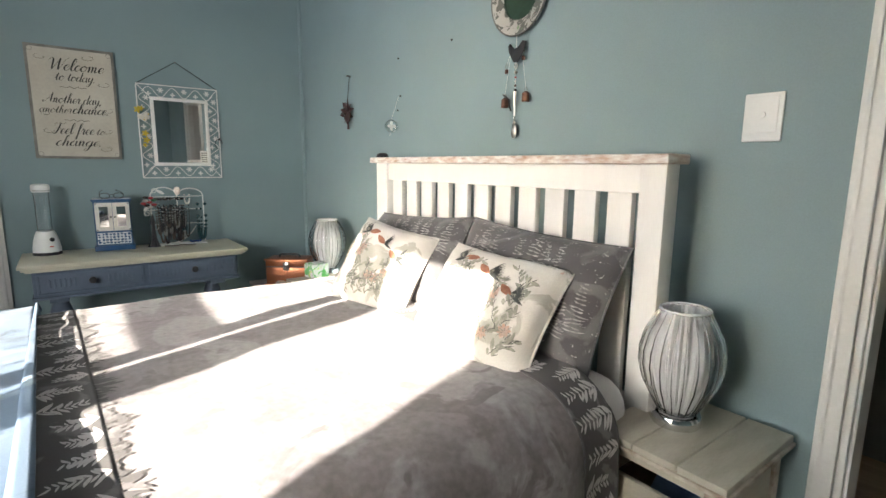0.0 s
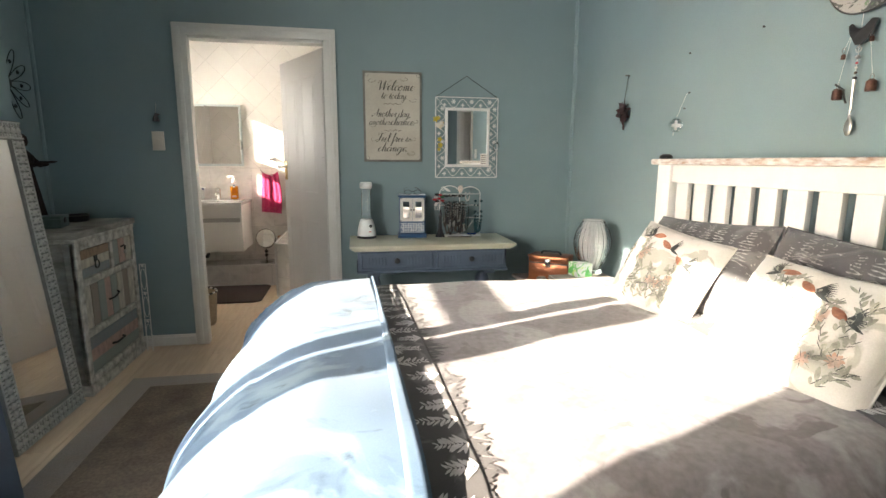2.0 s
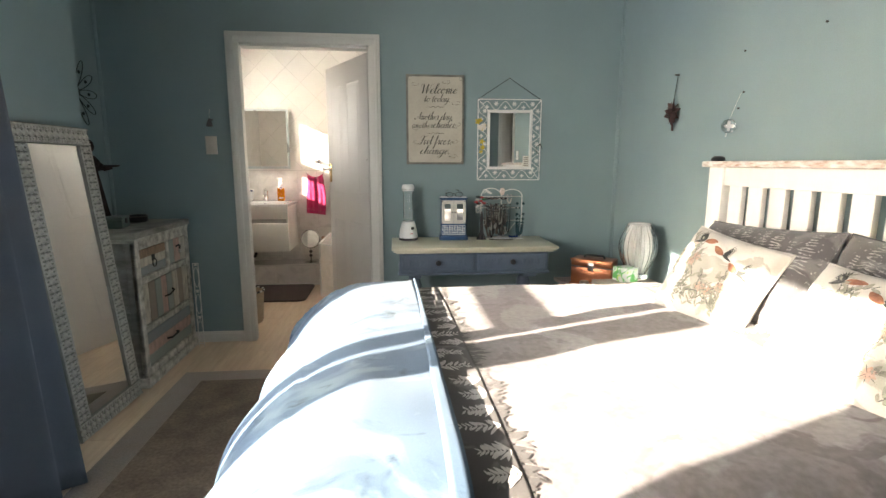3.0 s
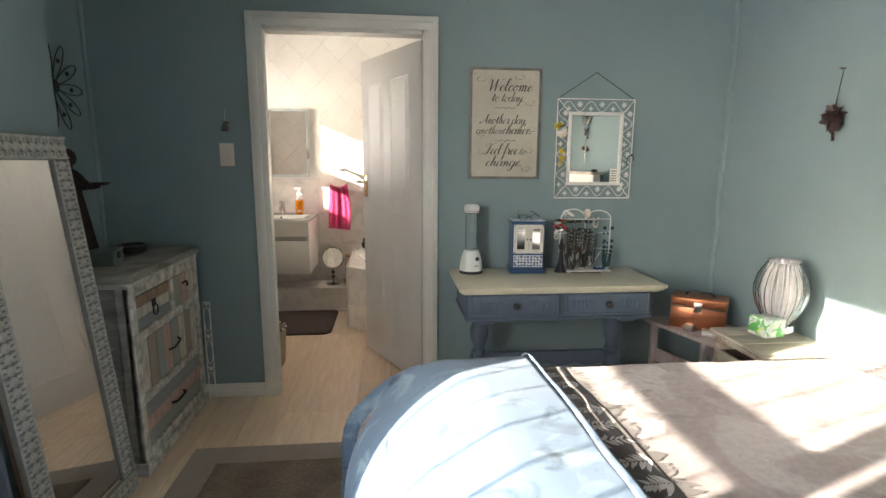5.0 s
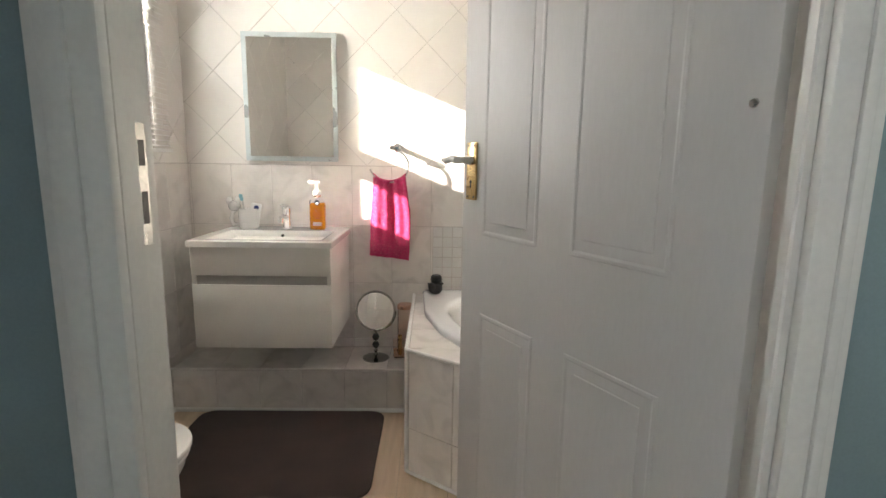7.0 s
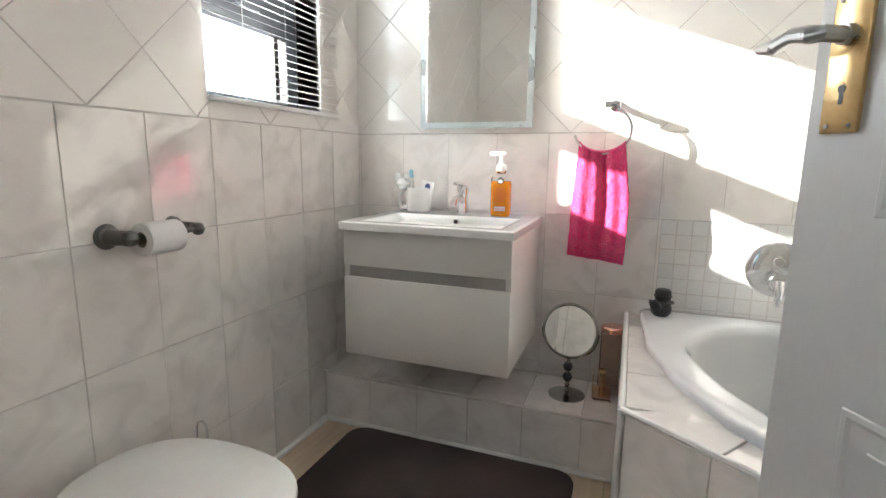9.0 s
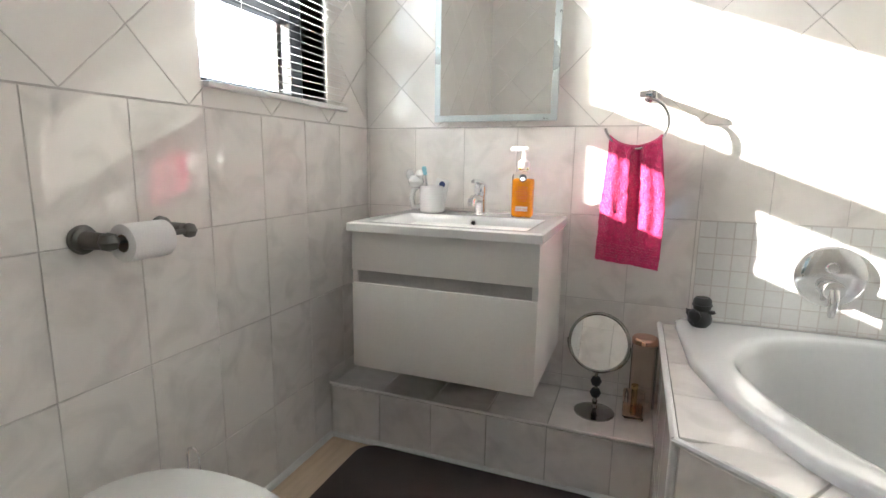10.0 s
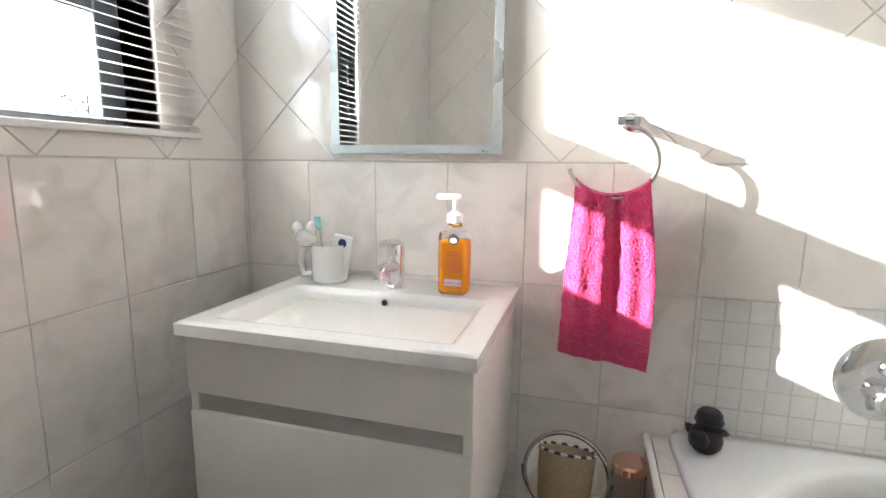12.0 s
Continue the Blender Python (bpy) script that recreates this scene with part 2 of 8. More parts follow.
# ---- the structure ----
DW0, DW1 = 4.24, 4.34            # wall between bedroom and bathroom
HX = 1.860                       # wall behind the headboard
PX, RX = -1.40, -1.70            # wall with the window, and the recess past it
BX0, BX1, BY = -1.68, 0.95, 6.25  # bathroom walls
CEIL = 2.60
YB = -1.30                       # wall behind the start


def wall(name, pieces, material, label):
    bm = bmesh.new()
    for p in pieces:
        box_bm(*p, bm=bm)
    return single(name, bm, material, label, "wall", kind="structure")


wall("wall_north", [(-2.0, DW0, 0, -0.838, DW1 - 0.012, CEIL), (0.102, DW0, 0, HX + 0.2, DW1 - 0.012, CEIL), (-0.838, DW0, 2.08, 0.102, DW1 - 0.012, CEIL)], M_WALL, "teal painted plaster wall with the bathroom doorway")
wall("wall_east", [(HX, 0.933, 0, HX + 0.15, DW0, CEIL), (HX, YB, 0, HX + 0.15, 0.048, CEIL), (HX, 0.048, 2.06, HX + 0.15, 0.933, CEIL)], M_WALL, "teal painted plaster wall behind the headboard")
wall("wall_west", [(PX - 0.25, YB, 0, PX, 0.53, CEIL), (RX - 0.2, 2.60, 0, PX, 3.47, CEIL), (PX - 0.25, 0.53, 0, PX, 2.60, 0.74), (PX - 0.25, 0.53, 2.14, PX, 2.60, CEIL), (RX - 0.2, 3.47, 0, RX, DW0, CEIL)], M_WALL, "teal painted plaster wall with the bedroom window")
wall("wall_south", [(PX, YB - 0.15, 0, HX, YB, CEIL)], M_WALL, "teal painted plaster wall at the room's end")
single("ceiling", box_bm(-2.0, YB - 0.2, CEIL, HX + 1.6, DW1, CEIL + 0.1), M_CEIL, "white painted flat plaster ceiling", "ceiling", kind="structure")
single("bathroom_ceiling", box_bm(-2.0, DW1 + 0.002, CEIL, 1.2, BY + 0.2, CEIL + 0.1), M_CEIL, "white painted flat bathroom ceiling", "ceiling", kind="structure")
# unlit passage beyond the second doorway
M_PASS = mat("passage_paint", (0.30, 0.30, 0.28), 0.8, 0, 3, 0.05, 120, 0.1)
wall("passage_wall", [(HX + 1.3, -0.6, 0, HX + 1.4, 1.6, CEIL), (HX + 0.15, 1.5, 0, HX + 1.3, 1.6, CEIL), (HX + 0.15, -0.6, 0, HX + 1.3, -0.5, CEIL)], M_PASS, "plain painted wall of an unlit passage")
single("passage_floor", box_bm(HX + 0.15, -0.5, -0.05, HX + 1.3, 1.5, 0.0), M_OAK, "pale wooden passage floor in the dark", "floor", kind="structure")

# bathroom walls (backing for the tiles)
wall("bathroom_wall_west", [(BX0 - 0.22, DW1, 0, BX0 - 0.0022, 5.40, CEIL), (BX0 - 0.22, 5.96, 0, BX0 - 0.0022, BY + 0.1, CEIL), (BX0 - 0.22, 5.40, 0, BX0 - 0.0022, 5.96, 1.27), (BX0 - 0.22, 5.40, 2.13, BX0 - 0.0022, 5.96, CEIL)], M_GROUT, "grouted backing of the tiled bathroom wall")
wall("bathroom_wall_north", [(BX0 - 0.0022, BY + 0.0022, 0, BX1 + 0.2, BY + 0.15, CEIL)], M_GROUT, "grouted backing of the tiled bathroom wall")
wall("bathroom_wall_east", [(BX1, DW1, 0, BX1 + 0.15, BY + 0.009, CEIL)], M_WHITE_WALL, "white painted bathroom wall beside the bath")
wall("bathroom_wall_south", [(BX0 - 0.009, DW1 - 0.012, 0, -0.838, DW1, CEIL), (0.102, DW1 - 0.012, 0, BX1, DW1, CEIL), (-0.838, DW1 - 0.012, 2.08, 0.102, DW1, CEIL)], M_WHITE_WALL, "white painted bathroom wall round the doorway")
single("subfloor", box_bm(-2.0, YB - 0.2, -0.12, HX + 0.15, BY + 0.2, -0.012), M_GROUT, "grey screed under the laminate floor", "floor", kind="structure")


def door_frame(name, label, w, h, depth, face, m, rebate=0.0):
    """Moulded architraves and lining round an opening w wide, h high, built in local x (across), y (through the wall), z."""
    ob = thing(name, label, "door frame", m, kind="structure")
    for side, y0, y1 in (("front", -0.02, 0.0), ("back", depth, depth + 0.02)):
        for x0, x1 in ((-face, 0.004 if not rebate else (0.020 if side == "front" else -0.002)), (w - 0.004 + (rebate if side == "back" else 0.0), w + face)):
            bm = box_bm(x0, y0, 0, x1, y1, h + face, 0.004, 2)
            inner = (x0 + 0.018, x1 - 0.034) if x0 < 0 else (x0 + 0.034, x1 - 0.018)
            box_bm(inner[0], y0 - 0.008 if side == "front" else y1 - 0.002, 0, inner[1], y0 + 0.002 if side == "front" else y1 + 0.008, h + face - 0.018, 0.005, 2, bm=bm)
            part("architrave", bm, M_TRIM, ob)
        bm = box_bm(-face + 0.002, y0 - 0.001, h - 0.004, w + face - 0.002, y1 + 0.001, h + face + 0.001, 0.004, 2)
        box_bm(-face + 0.02, y0 - 0.009 if side == "front" else y1 - 0.002, h + 0.034, w + face - 0.02, y0 + 0.002 if side == "front" else y1 + 0.009, h + face - 0.018, 0.005, 2, bm=bm)
        part("head_architrave", bm, M_TRIM, ob)
    for x0, x1, s0, s1 in ((0.0, 0.020, 0.020, 0.028), (w - 0.020, w, w - 0.028, w - 0.020)):
        if rebate and x0 > 0.1:                    # the hinged side is cut back to take the leaf
            bm = box_bm(w + rebate, 0.001, 0, w + rebate + 0.018, depth - 0.001, h, 0.002)
            box_bm(w - 0.016, 0.001, 0, w + rebate, 0.024, h, 0.003, bm=bm)
        elif rebate:
            bm = box_bm(-0.017, 0.001, 0, 0.004, depth - 0.001, h, 0.002)
            box_bm(0.004, 0.001, 0, 0.018, 0.045, h, 0.003, bm=bm)
        else:
            bm = box_bm(x0, 0.001, 0, x1, depth - 0.001, h, 0.002)
            box_bm(s0, 0.012, 0, s1, depth * 0.55, h - 0.02, 0.003, bm=bm)
        part("jamb", bm, M_TRIM, ob)
    part("head_lining", box_bm(0.022, 0.001, h - 0.022, w - 0.022, depth - 0.001, h, 0.002), M_TRIM, ob)
    return ob


f1 = door_frame("door_frame", "white gloss moulded wooden frame of the bathroom doorway", 0.885, 2.075, DW1 - DW0, 0.066, pose(-0.82, DW0, 0), 0.016)
bm = box_bm(0.0038, 0.060, 1.10, 0.0058, 0.086, 1.268, 0.001)
strike = part("strike_plate", bm, M_NICKEL, f1, "worn steel strike plate")
part("latch_hole", box_bm(0.0054, 0.066, 1.21, 0.0063, 0.080, 1.245), M_BLACK, strike)
part("bolt_hole", box_bm(0.0054, 0.066, 1.13, 0.0063, 0.080, 1.175), M_BLACK, strike)
f2 = door_frame("passage_door_frame", "white gloss moulded wooden frame of the passage doorway", 0.885, 2.06, 0.15, 0.046, pose(HX, 0.933, 0, 0, 0, -90))
part("hinge", box_bm(0.020, 0.02, 1.16, 0.028, 0.05, 1.26, 0.002), M_PEWTER, f2, "dark steel hinge leaf")


def panel_door(m):
    """A four-panel leaf; local x from the hinge, y the bedroom side at 0 and the bathroom side at T."""
    W, H, T = 0.780, 2.03, 0.034
    ob = thing("door_1", "white painted panelled door standing open into the bathroom", "door", m, kind="structure")
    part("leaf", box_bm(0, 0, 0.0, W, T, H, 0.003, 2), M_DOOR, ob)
    out = Matrix(((1, 0, 0, 0), (0, 0, -1, 0.0), (0, 1, 0, 0), (0, 0, 0, 1)))
    back = Matrix(((1, 0, 0, 0), (0, 0, 1, T), (0, 1, 0, 0), (0, 0, 0, 1)))
    for mm in (out, back):
        for x0, x1 in ((0.132, 0.361), (0.468, 0.680)):
            for lo, hi in ((0.19, 0.820), (1.033, 1.87)):
                own = bmesh.new()
                rings = []
                for inset, up in ((-0.003, -0.001), (0.0, 0.0016), (0.006, 0.0019), (0.011, 0.0), (0.016, 0.0007), (0.033, 0.0008), (0.0345, 0.0026), (0.040, 0.0028)):
                    rings.append([own.verts.new((x, z, up)) for x, z in ((x0 + inset, lo + inset), (x1 - inset, lo + inset), (x1 - inset, hi - inset), (x0 + inset, hi - inset))])
                for p, q in zip(rings, rings[1:]):
                    for k in range(4):
                        own.faces.new((p[k], p[(k + 1) % 4], q[(k + 1) % 4], q[k]))
                own.faces.new(rings[-1])
                bmesh.ops.transform(own, matrix=mm, verts=own.verts)
                bmesh.ops.recalc_face_normals(own, faces=own.faces)
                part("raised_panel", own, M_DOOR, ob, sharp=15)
    for y0, y1, s in ((-0.006, 0.0, -1), (T, T + 0.006, 1)):
        plate = part("lock_plate", box_bm(0.711, y0, 1.119, 0.757, y1, 1.268, 0.002, 2), M_BRASS, ob, "aged brass lock plate")
        c = 0.0 if s < 0 else T
        part("spindle_collar", lathe_bm([(0, 0), (0.012, 0), (0.011, 0.010), (0, 0.010)], 18, m=pose(0.734, c + s * 0.005, 1.222, 90 if s < 0 else -90)), M_NICKEL, plate)
        part("lever_handle", tube_bm([(0.734, c + s * 0.008, 1.222), (0.734, c + s * 0.040, 1.222), (0.742, c + s * 0.046, 1.222), (0.765, c + s * 0.046, 1.226), (0.795, c + s * 0.045, 1.219), (0.818, c + s * 0.043, 1.222)], [0.009, 0.009, 0.010, 0.009, 0.009, 0.006], 10), M_NICKEL, plate, "worn nickel lever handle")
        part("keyhole", lathe_bm([(0, 0), (0.0045, 0), (0.0045, 0.001), (0, 0.001)], 12, m=pose(0.734, c + s * 0.0058, 1.166, 90 if s < 0 else -90)), M_BLACK, plate)
        part("keyhole_slot", box_bm(0.7315, c + s * 0.0058 - 0.0006, 1.150, 0.7365, c + s * 0.0058 + 0.0006, 1.165), M_BLACK, plate)
        for x in (0.720, 0.748):
            for z in (1.127, 1.260):
                part("screw", lathe_bm([(0, 0), (0.003, 0), (0.0022, 0.0014), (0, 0.0016)], 10, m=pose(x, c + s * 0.0058, z, 90 if s < 0 else -90)), M_PEWTER, plate)
    part("peg", lathe_bm([(0, 0), (0.007, 0), (0.006, 0.003), (0, 0.004)], 12, m=pose(0.026, 0, 1.30, 90)), M_NICKEL, ob)
    for z in (0.22, 1.80):
        part("hinge", lathe_bm([(0, 0), (0.0045, 0), (0.0045, 0.075), (0, 0.075)], 10, (-0.005, T + 0.002, z)), M_NICKEL, ob)
    return ob


panel_door(pose(0.037, 4.289, 0.008, 0, 0, math.degrees(math.atan2(0.8807, -0.4736))) @ Matrix.Scale(-1, 4, (0, 1, 0)))


def skirting(x0, y0, x1, y1, n):
    """A run of moulded skirting board from one end to the other; n: the way into the room."""
    d = Vector((x1 - x0, y1 - y0, 0))
    m = Matrix.Translation((x0, y0, 0)) @ Matrix(((d.normalized().x, n[0], 0, 0), (d.normalized().y, n[1], 0, 0), (0, 0, 1, 0), (0, 0, 0, 1)))
    bm = box_bm(0, 0, 0, d.length, 0.014, 0.062, 0.002)
    box_bm(0, 0, 0.060, d.length, 0.009, 0.078, 0.004, 2, bm=bm)
    bmesh.ops.transform(bm, matrix=m, verts=bm.verts)
    bmesh.ops.recalc_face_normals(bm, faces=bm.faces)
    return single("baseboard", bm, M_TRIM, "white gloss skirting board along the teal wall", "skirting", kind="structure")


skirting(RX, DW0, -0.888, DW0, (0, -1))
skirting(0.132, DW0, HX, DW0, (0, -1))
skirting(HX, 0.981, HX, DW0 - 0.015, (-1, 0))
skirting(PX, YB, PX, 3.47, (1, 0))
skirting(RX, 3.47, RX, DW0 - 0.015, (1, 0))
skirting(PX, YB, HX, YB, (0, 1))


# Round beads added so that each corner shows a lighter upright line.
for x, y in ((HX - 0.006, DW0 - 0.006), (RX + 0.006, DW0 - 0.006)):
    single("corner_bead", tube_bm([(x, y, 0.0), (x, y, CEIL)], 0.014, 10), M_WALL, "rounded teal bead added in the corner to catch light", "plaster trim", kind="structure")


# ---- windows ----
def bar(parent, name, a, b, material):
    return part(name, box_bm(*a, *b, 0.003), material, parent)


w1 = thing("window_1", "black metal bedroom window with burglar bars and white blind", "window", kind="structure")
gx = PX - 0.21
for y0, y1 in ((0.53, 0.57), (1.13, 1.31), (1.345, 1.42), (2.55, 2.60)):
    bar(w1, "upright", (gx - 0.02, y0, 0.74), (gx + 0.02, y1, 2.14), M_ALU)
for z0, z1, ya, yb in ((0.74, 0.78, 0.57, 2.55), (2.10, 2.14, 0.57, 2.55), (1.575, 1.665, 1.42, 2.55)):
    for a, b in ((ya, 1.13), (1.42, yb)) if ya < 1 else ((ya, yb),):
        bar(w1, "rail", (gx - 0.02, a, z0), (gx + 0.02, b, z1), M_ALU)
for a, b, c, d in ((0.57, 1.13, 0.78, 2.10), (1.42, 2.55, 0.78, 1.575), (1.42, 2.55, 1.665, 2.10)):
    p = part("pane", box_bm(gx - 0.002, a, c, gx + 0.002, b, d), M_GLASS, w1)
    p.visible_shadow = False
for k in range(7):
    y = 1.50 + k * 0.15
    part("burglar_bar", tube_bm([(gx + 0.05, y, 0.76), (gx + 0.05, y, 2.12)], 0.0035, 6), M_PLASTIC, w1)
part("burglar_bar", tube_bm([(gx + 0.05, 1.42, 1.17), (gx + 0.05, 2.59, 1.17)], 0.0035, 6), M_PLASTIC, w1)
part("window_sill", box_bm(PX - 0.19, 0.5, 0.715, PX + 0.035, 2.63, 0.745, 0.006, 2), M_TRIM, w1)


def venetian(name, label, x, y0, y1, z0, z1, pitch, depth, tilt):
    """A slatted blind hung in a window; the slats share one mesh."""
    ob = thing(name, label, "blind", pose(x, 0, z0))
    H = z1 - z0
    part("headrail", box_bm(-0.014, y0, H - 0.03, 0.014, y1, H, 0.003), M_PLASTIC, ob)
    me = mesh_of(box_bm(-depth / 2, y0 + 0.005, -0.0005, depth / 2, y1 - 0.005, 0.0005, m=Matrix.Rotation(tilt, 4, "Y")), M_PLASTIC, "slat")
    z = 0.03
    while z < H - 0.04:
        s = new("slat", me)
        s.parent, s.matrix_basis = ob, pose(0, 0, z)
        z += pitch
    part("bottom_rail", box_bm(-0.011, y0 + 0.002, 0.0, 0.011, y1 - 0.002, 0.016, 0.004, 2), M_PLASTIC, ob)
    for y in (y0 + (y1 - y0) * 0.2, y0 + (y1 - y0) * 0.8):
        part("ladder_cord", tube_bm([(0.009, y, 0.01), (0.009, y, H)], 0.0008, 5), M_PLASTIC, ob)
    return ob


TILT = math.atan2(1.08, 2.8)
venetian("bedroom_blind", "white slatted venetian blind hanging open in the window", PX - 0.10, 1.44, 2.58, 0.755, 2.13, 0.028, 0.022, TILT)

w2 = thing("window_2", "black metal bathroom window with a transom", "window", kind="structure")
gx = BX0 - 0.12
for y0, y1 in ((5.40, 5.44), (5.895, 5.96)):
    bar(w2, "upright", (gx - 0.02, y0, 1.27), (gx + 0.02, y1, 2.13), M_ALU)
for z0, z1 in ((1.27, 1.30), (2.09, 2.13), (1.535, 1.665)):
    bar(w2, "rail", (gx - 0.019, 5.44, z0), (gx + 0.019, 5.895, z1), M_ALU)
for c, d in ((1.30, 1.535), (1.665, 2.09)):
    p = part("pane", box_bm(gx - 0.002, 5.44, c, gx + 0.002, 5.895, d), M_GLASS, w2)
    p.visible_shadow = False
part("stay", tube_bm([(gx + 0.02, 5.62, 1.60), (gx + 0.05, 5.63, 1.585), (gx + 0.055, 5.66, 1.58), (gx + 0.045, 5.72, 1.585)], 0.006, 8), M_ALU, w2)
for a in ((5.385, 5.40), (5.96, 5.975)):
    part("reveal", box_bm(BX0 - 0.21, a[0], 1.27, BX0 - 0.009, a[1], 2.13), M_TILE, w2)
part("window_sill", box_bm(BX0 - 0.10, 5.40, 1.255, BX0 - 0.002, 5.96, 1.272, 0.002), M_TILE, w2)
venetian("bathroom_blind", "white slatted venetian blind lowered over the bathroom window", BX0 + 0.012, 5.40, 6.07, 1.255, 2.20, 0.0235, 0.016, TILT)

# curtain: a deep-blue lined drop gathered at the window's side
M_CURTAIN = mat("slate_blue_curtain_cloth", (0.115, 0.128, 0.155), 0.85, 0, 4, 0.08, 400, 0.25, sheen=0.2)


def curtain_point(u, v):
    y_top, y_bot = 2.34 + 0.44 * u, 2.16 + 0.49 * u
    x_top, x_bot = PX + 0.10, PX + 0.20 + 0.15 * u
    e = v ** 1.3
    fold = math.sin(u * 24 + 0.6 * math.sin(v * 2)) * (0.030 + 0.020 * v)
    return (x_top + (x_bot - x_top) * e + fold + 0.03 * math.sin(u * 9 + 2), y_top + (y_bot - y_top) * e + 0.012 * math.cos(u * 24), 2.34 - 2.325 * v)


cu = thing("curtain", "slate blue cloth curtain gathered beside the bedroom window", "curtain")
thicken(part("drop", grid_bm(90, 30, curtain_point), M_CURTAIN, cu), 0.004, 0)
rod = single("curtain_rod", tube_bm([(PX + 0.10, 0.2, 2.36), (PX + 0.10, 2.95, 2.36)], 0.012, 12), M_PEWTER, "dark metal curtain rod above the bedroom window", "curtain rod")
for y in (0.3, 2.9):
    b = part("bracket", tube_bm([(PX - 0.002, y, 2.36), (PX + 0.10, y, 2.36)], 0.008, 8), M_PEWTER, rod)
for k in range(9):
    part("ring", tube_bm([(PX + 0.10 + 0.018 * math.cos(a), 2.38 + k * 0.047, 2.36 + 0.018 * math.sin(a)) for a in [i * math.pi / 6 for i in range(12)]], 0.002, 5, True), M_PEWTER, cu)

# ---- the bed ----
M_HEADBOARD = mat("worn_white_painted_wood", (0.74, 0.725, 0.70), 0.5, 0, 4, 0.02, 60, 0.10, stretch=(1, 6, 1))
M_DISTRESS = mat("distressed_edge_wood", (0.70, 0.68, 0.64), 0.55, 0, 16, 0.06, 90, 0.15, tint=(0.36, 0.20, 0.13), stretch=(1, 1.5, 5))
M_SHEET = mat("white_cotton_sheet", (0.72, 0.71, 0.70), 0.9, 0, 5, 0.03, 350, 0.2)
M_BASE = mat("grey_bed_base_cloth", (0.16, 0.15, 0.15), 0.9, 0, 8, 0.08, 400, 0.25)

bed = thing("bed", "double bed with a distressed white slatted wooden headboard", "bed", pose(0, 0, 0))
for y0, y1 in ((1.303, 1.378), (2.69, 2.785)):
    part("post", box_bm(1.64, y0, 0, 1.705, y1, 1.272, 0.004, 2), M_HEADBOARD, bed)
part("cap_rail", box_bm(1.612, 1.286, 1.268, 1.722, 2.803, 1.294, 0.005, 2), M_DISTRESS, bed, "white cap rail with paint worn off its edge")
part("top_rail", box_bm(1.65, 1.378, 1.19, 1.698, 2.69, 1.268, 0.004, 2), M_HEADBOARD, bed)
part("bottom_rail", box_bm(1.65, 1.378, 0.42, 1.698, 2.69, 0.60, 0.004, 2), M_HEADBOARD, bed)
for k in range(11):
    y = 1.407 + k * 0.1175
    part("slat", box_bm(1.657, y, 0.58, 1.68, y + 0.078, 1.20, 0.003, 2), M_HEADBOARD, bed)
part("base", box_bm(-0.22, 1.36, 0.12, 1.64, 2.74, 0.40, 0.02, 3), M_BASE, bed, "grey cloth bed base")
for x in (-0.14, 1.5):
    for y in (1.44, 2.66):
        part("leg", lathe_bm([(0, 0), (0.022, 0), (0.028, 0.06), (0.028, 0.13), (0, 0.13)], 16, (x, y, 0)), M_BLACK, bed)
single("mattress", box_bm(-0.115, 1.325, 0.40, 1.640, 2.775, 0.69, 0.10, 5), M_SHEET, "white sheeted mattress on the bed base", "mattress")


def fold(a, lo, r):
    """Runs along the top, round an edge of radius r at lo and down: the place across and the drop."""
    if a >= lo + r:
        return a, 0.0
    th = (lo + r - a) / r
    if th < math.pi / 2:
        return lo + r - r * math.sin(th), r * (1 - math.cos(th))
    return lo, r + (th - math.pi / 2) * r


def drape(x_lo, x_hi, y_lo, y_hi, top, r, rx, foot, near, far, nu, nv, amp, puff=0.02, skew=0.0, seed=0.0):
    """A cover laid over the bed that hangs at the foot and at both sides."""
    extra = r * (math.pi / 2 - 1)
    a0, a1 = x_lo - rx * (math.pi / 2 - 1) - foot, x_hi
    b0, b1 = y_lo - extra - near, y_hi + extra + far

    def f(u, v):
        b = b0 + (b1 - b0) * v
        a = a0 + (a1 + skew * (0.5 - v) - a0) * u
        x, dx = fold(a, x_lo, rx)
        if b < (y_lo + y_hi) / 2:
            y, dy = fold(b, y_lo, r)
            s = -1
        else:
            y, dy = fold(y_lo + y_hi - b, y_lo, r)
            y, s = y_lo + y_hi - y, 1
        d = max(dx, dy)
        mid = max(0.0, 1 - ((y - (y_lo + y_hi) / 2) / ((y_hi - y_lo) / 2)) ** 2)
        z = top - d + puff * mid
        n = noise.noise(Vector((a * 3.1 + seed, b * 3.1, 0.3))) * amp + noise.noise(Vector((a * 9 + seed, b * 7, 1.3))) * amp * 0.5
        if d < 0.05:
            z += n
        else:
            w = min(1.0, d * 4) * 0.02
            if dy >= dx:
                y += s * (w * math.sin(a * 17 + seed) * 0.8 + w)
            else:
                x -= w * math.sin(b * 15 + seed) * 0.8 + w
            if dx > 0.05 and dy > 0.05:
                k = min(dx, dy) * 0.25
                x, y = x - k * 0.5, y + s * k * 0.5
        return (x, y, max(z, 0.03))

    return grid_bm(nu, nv, f)


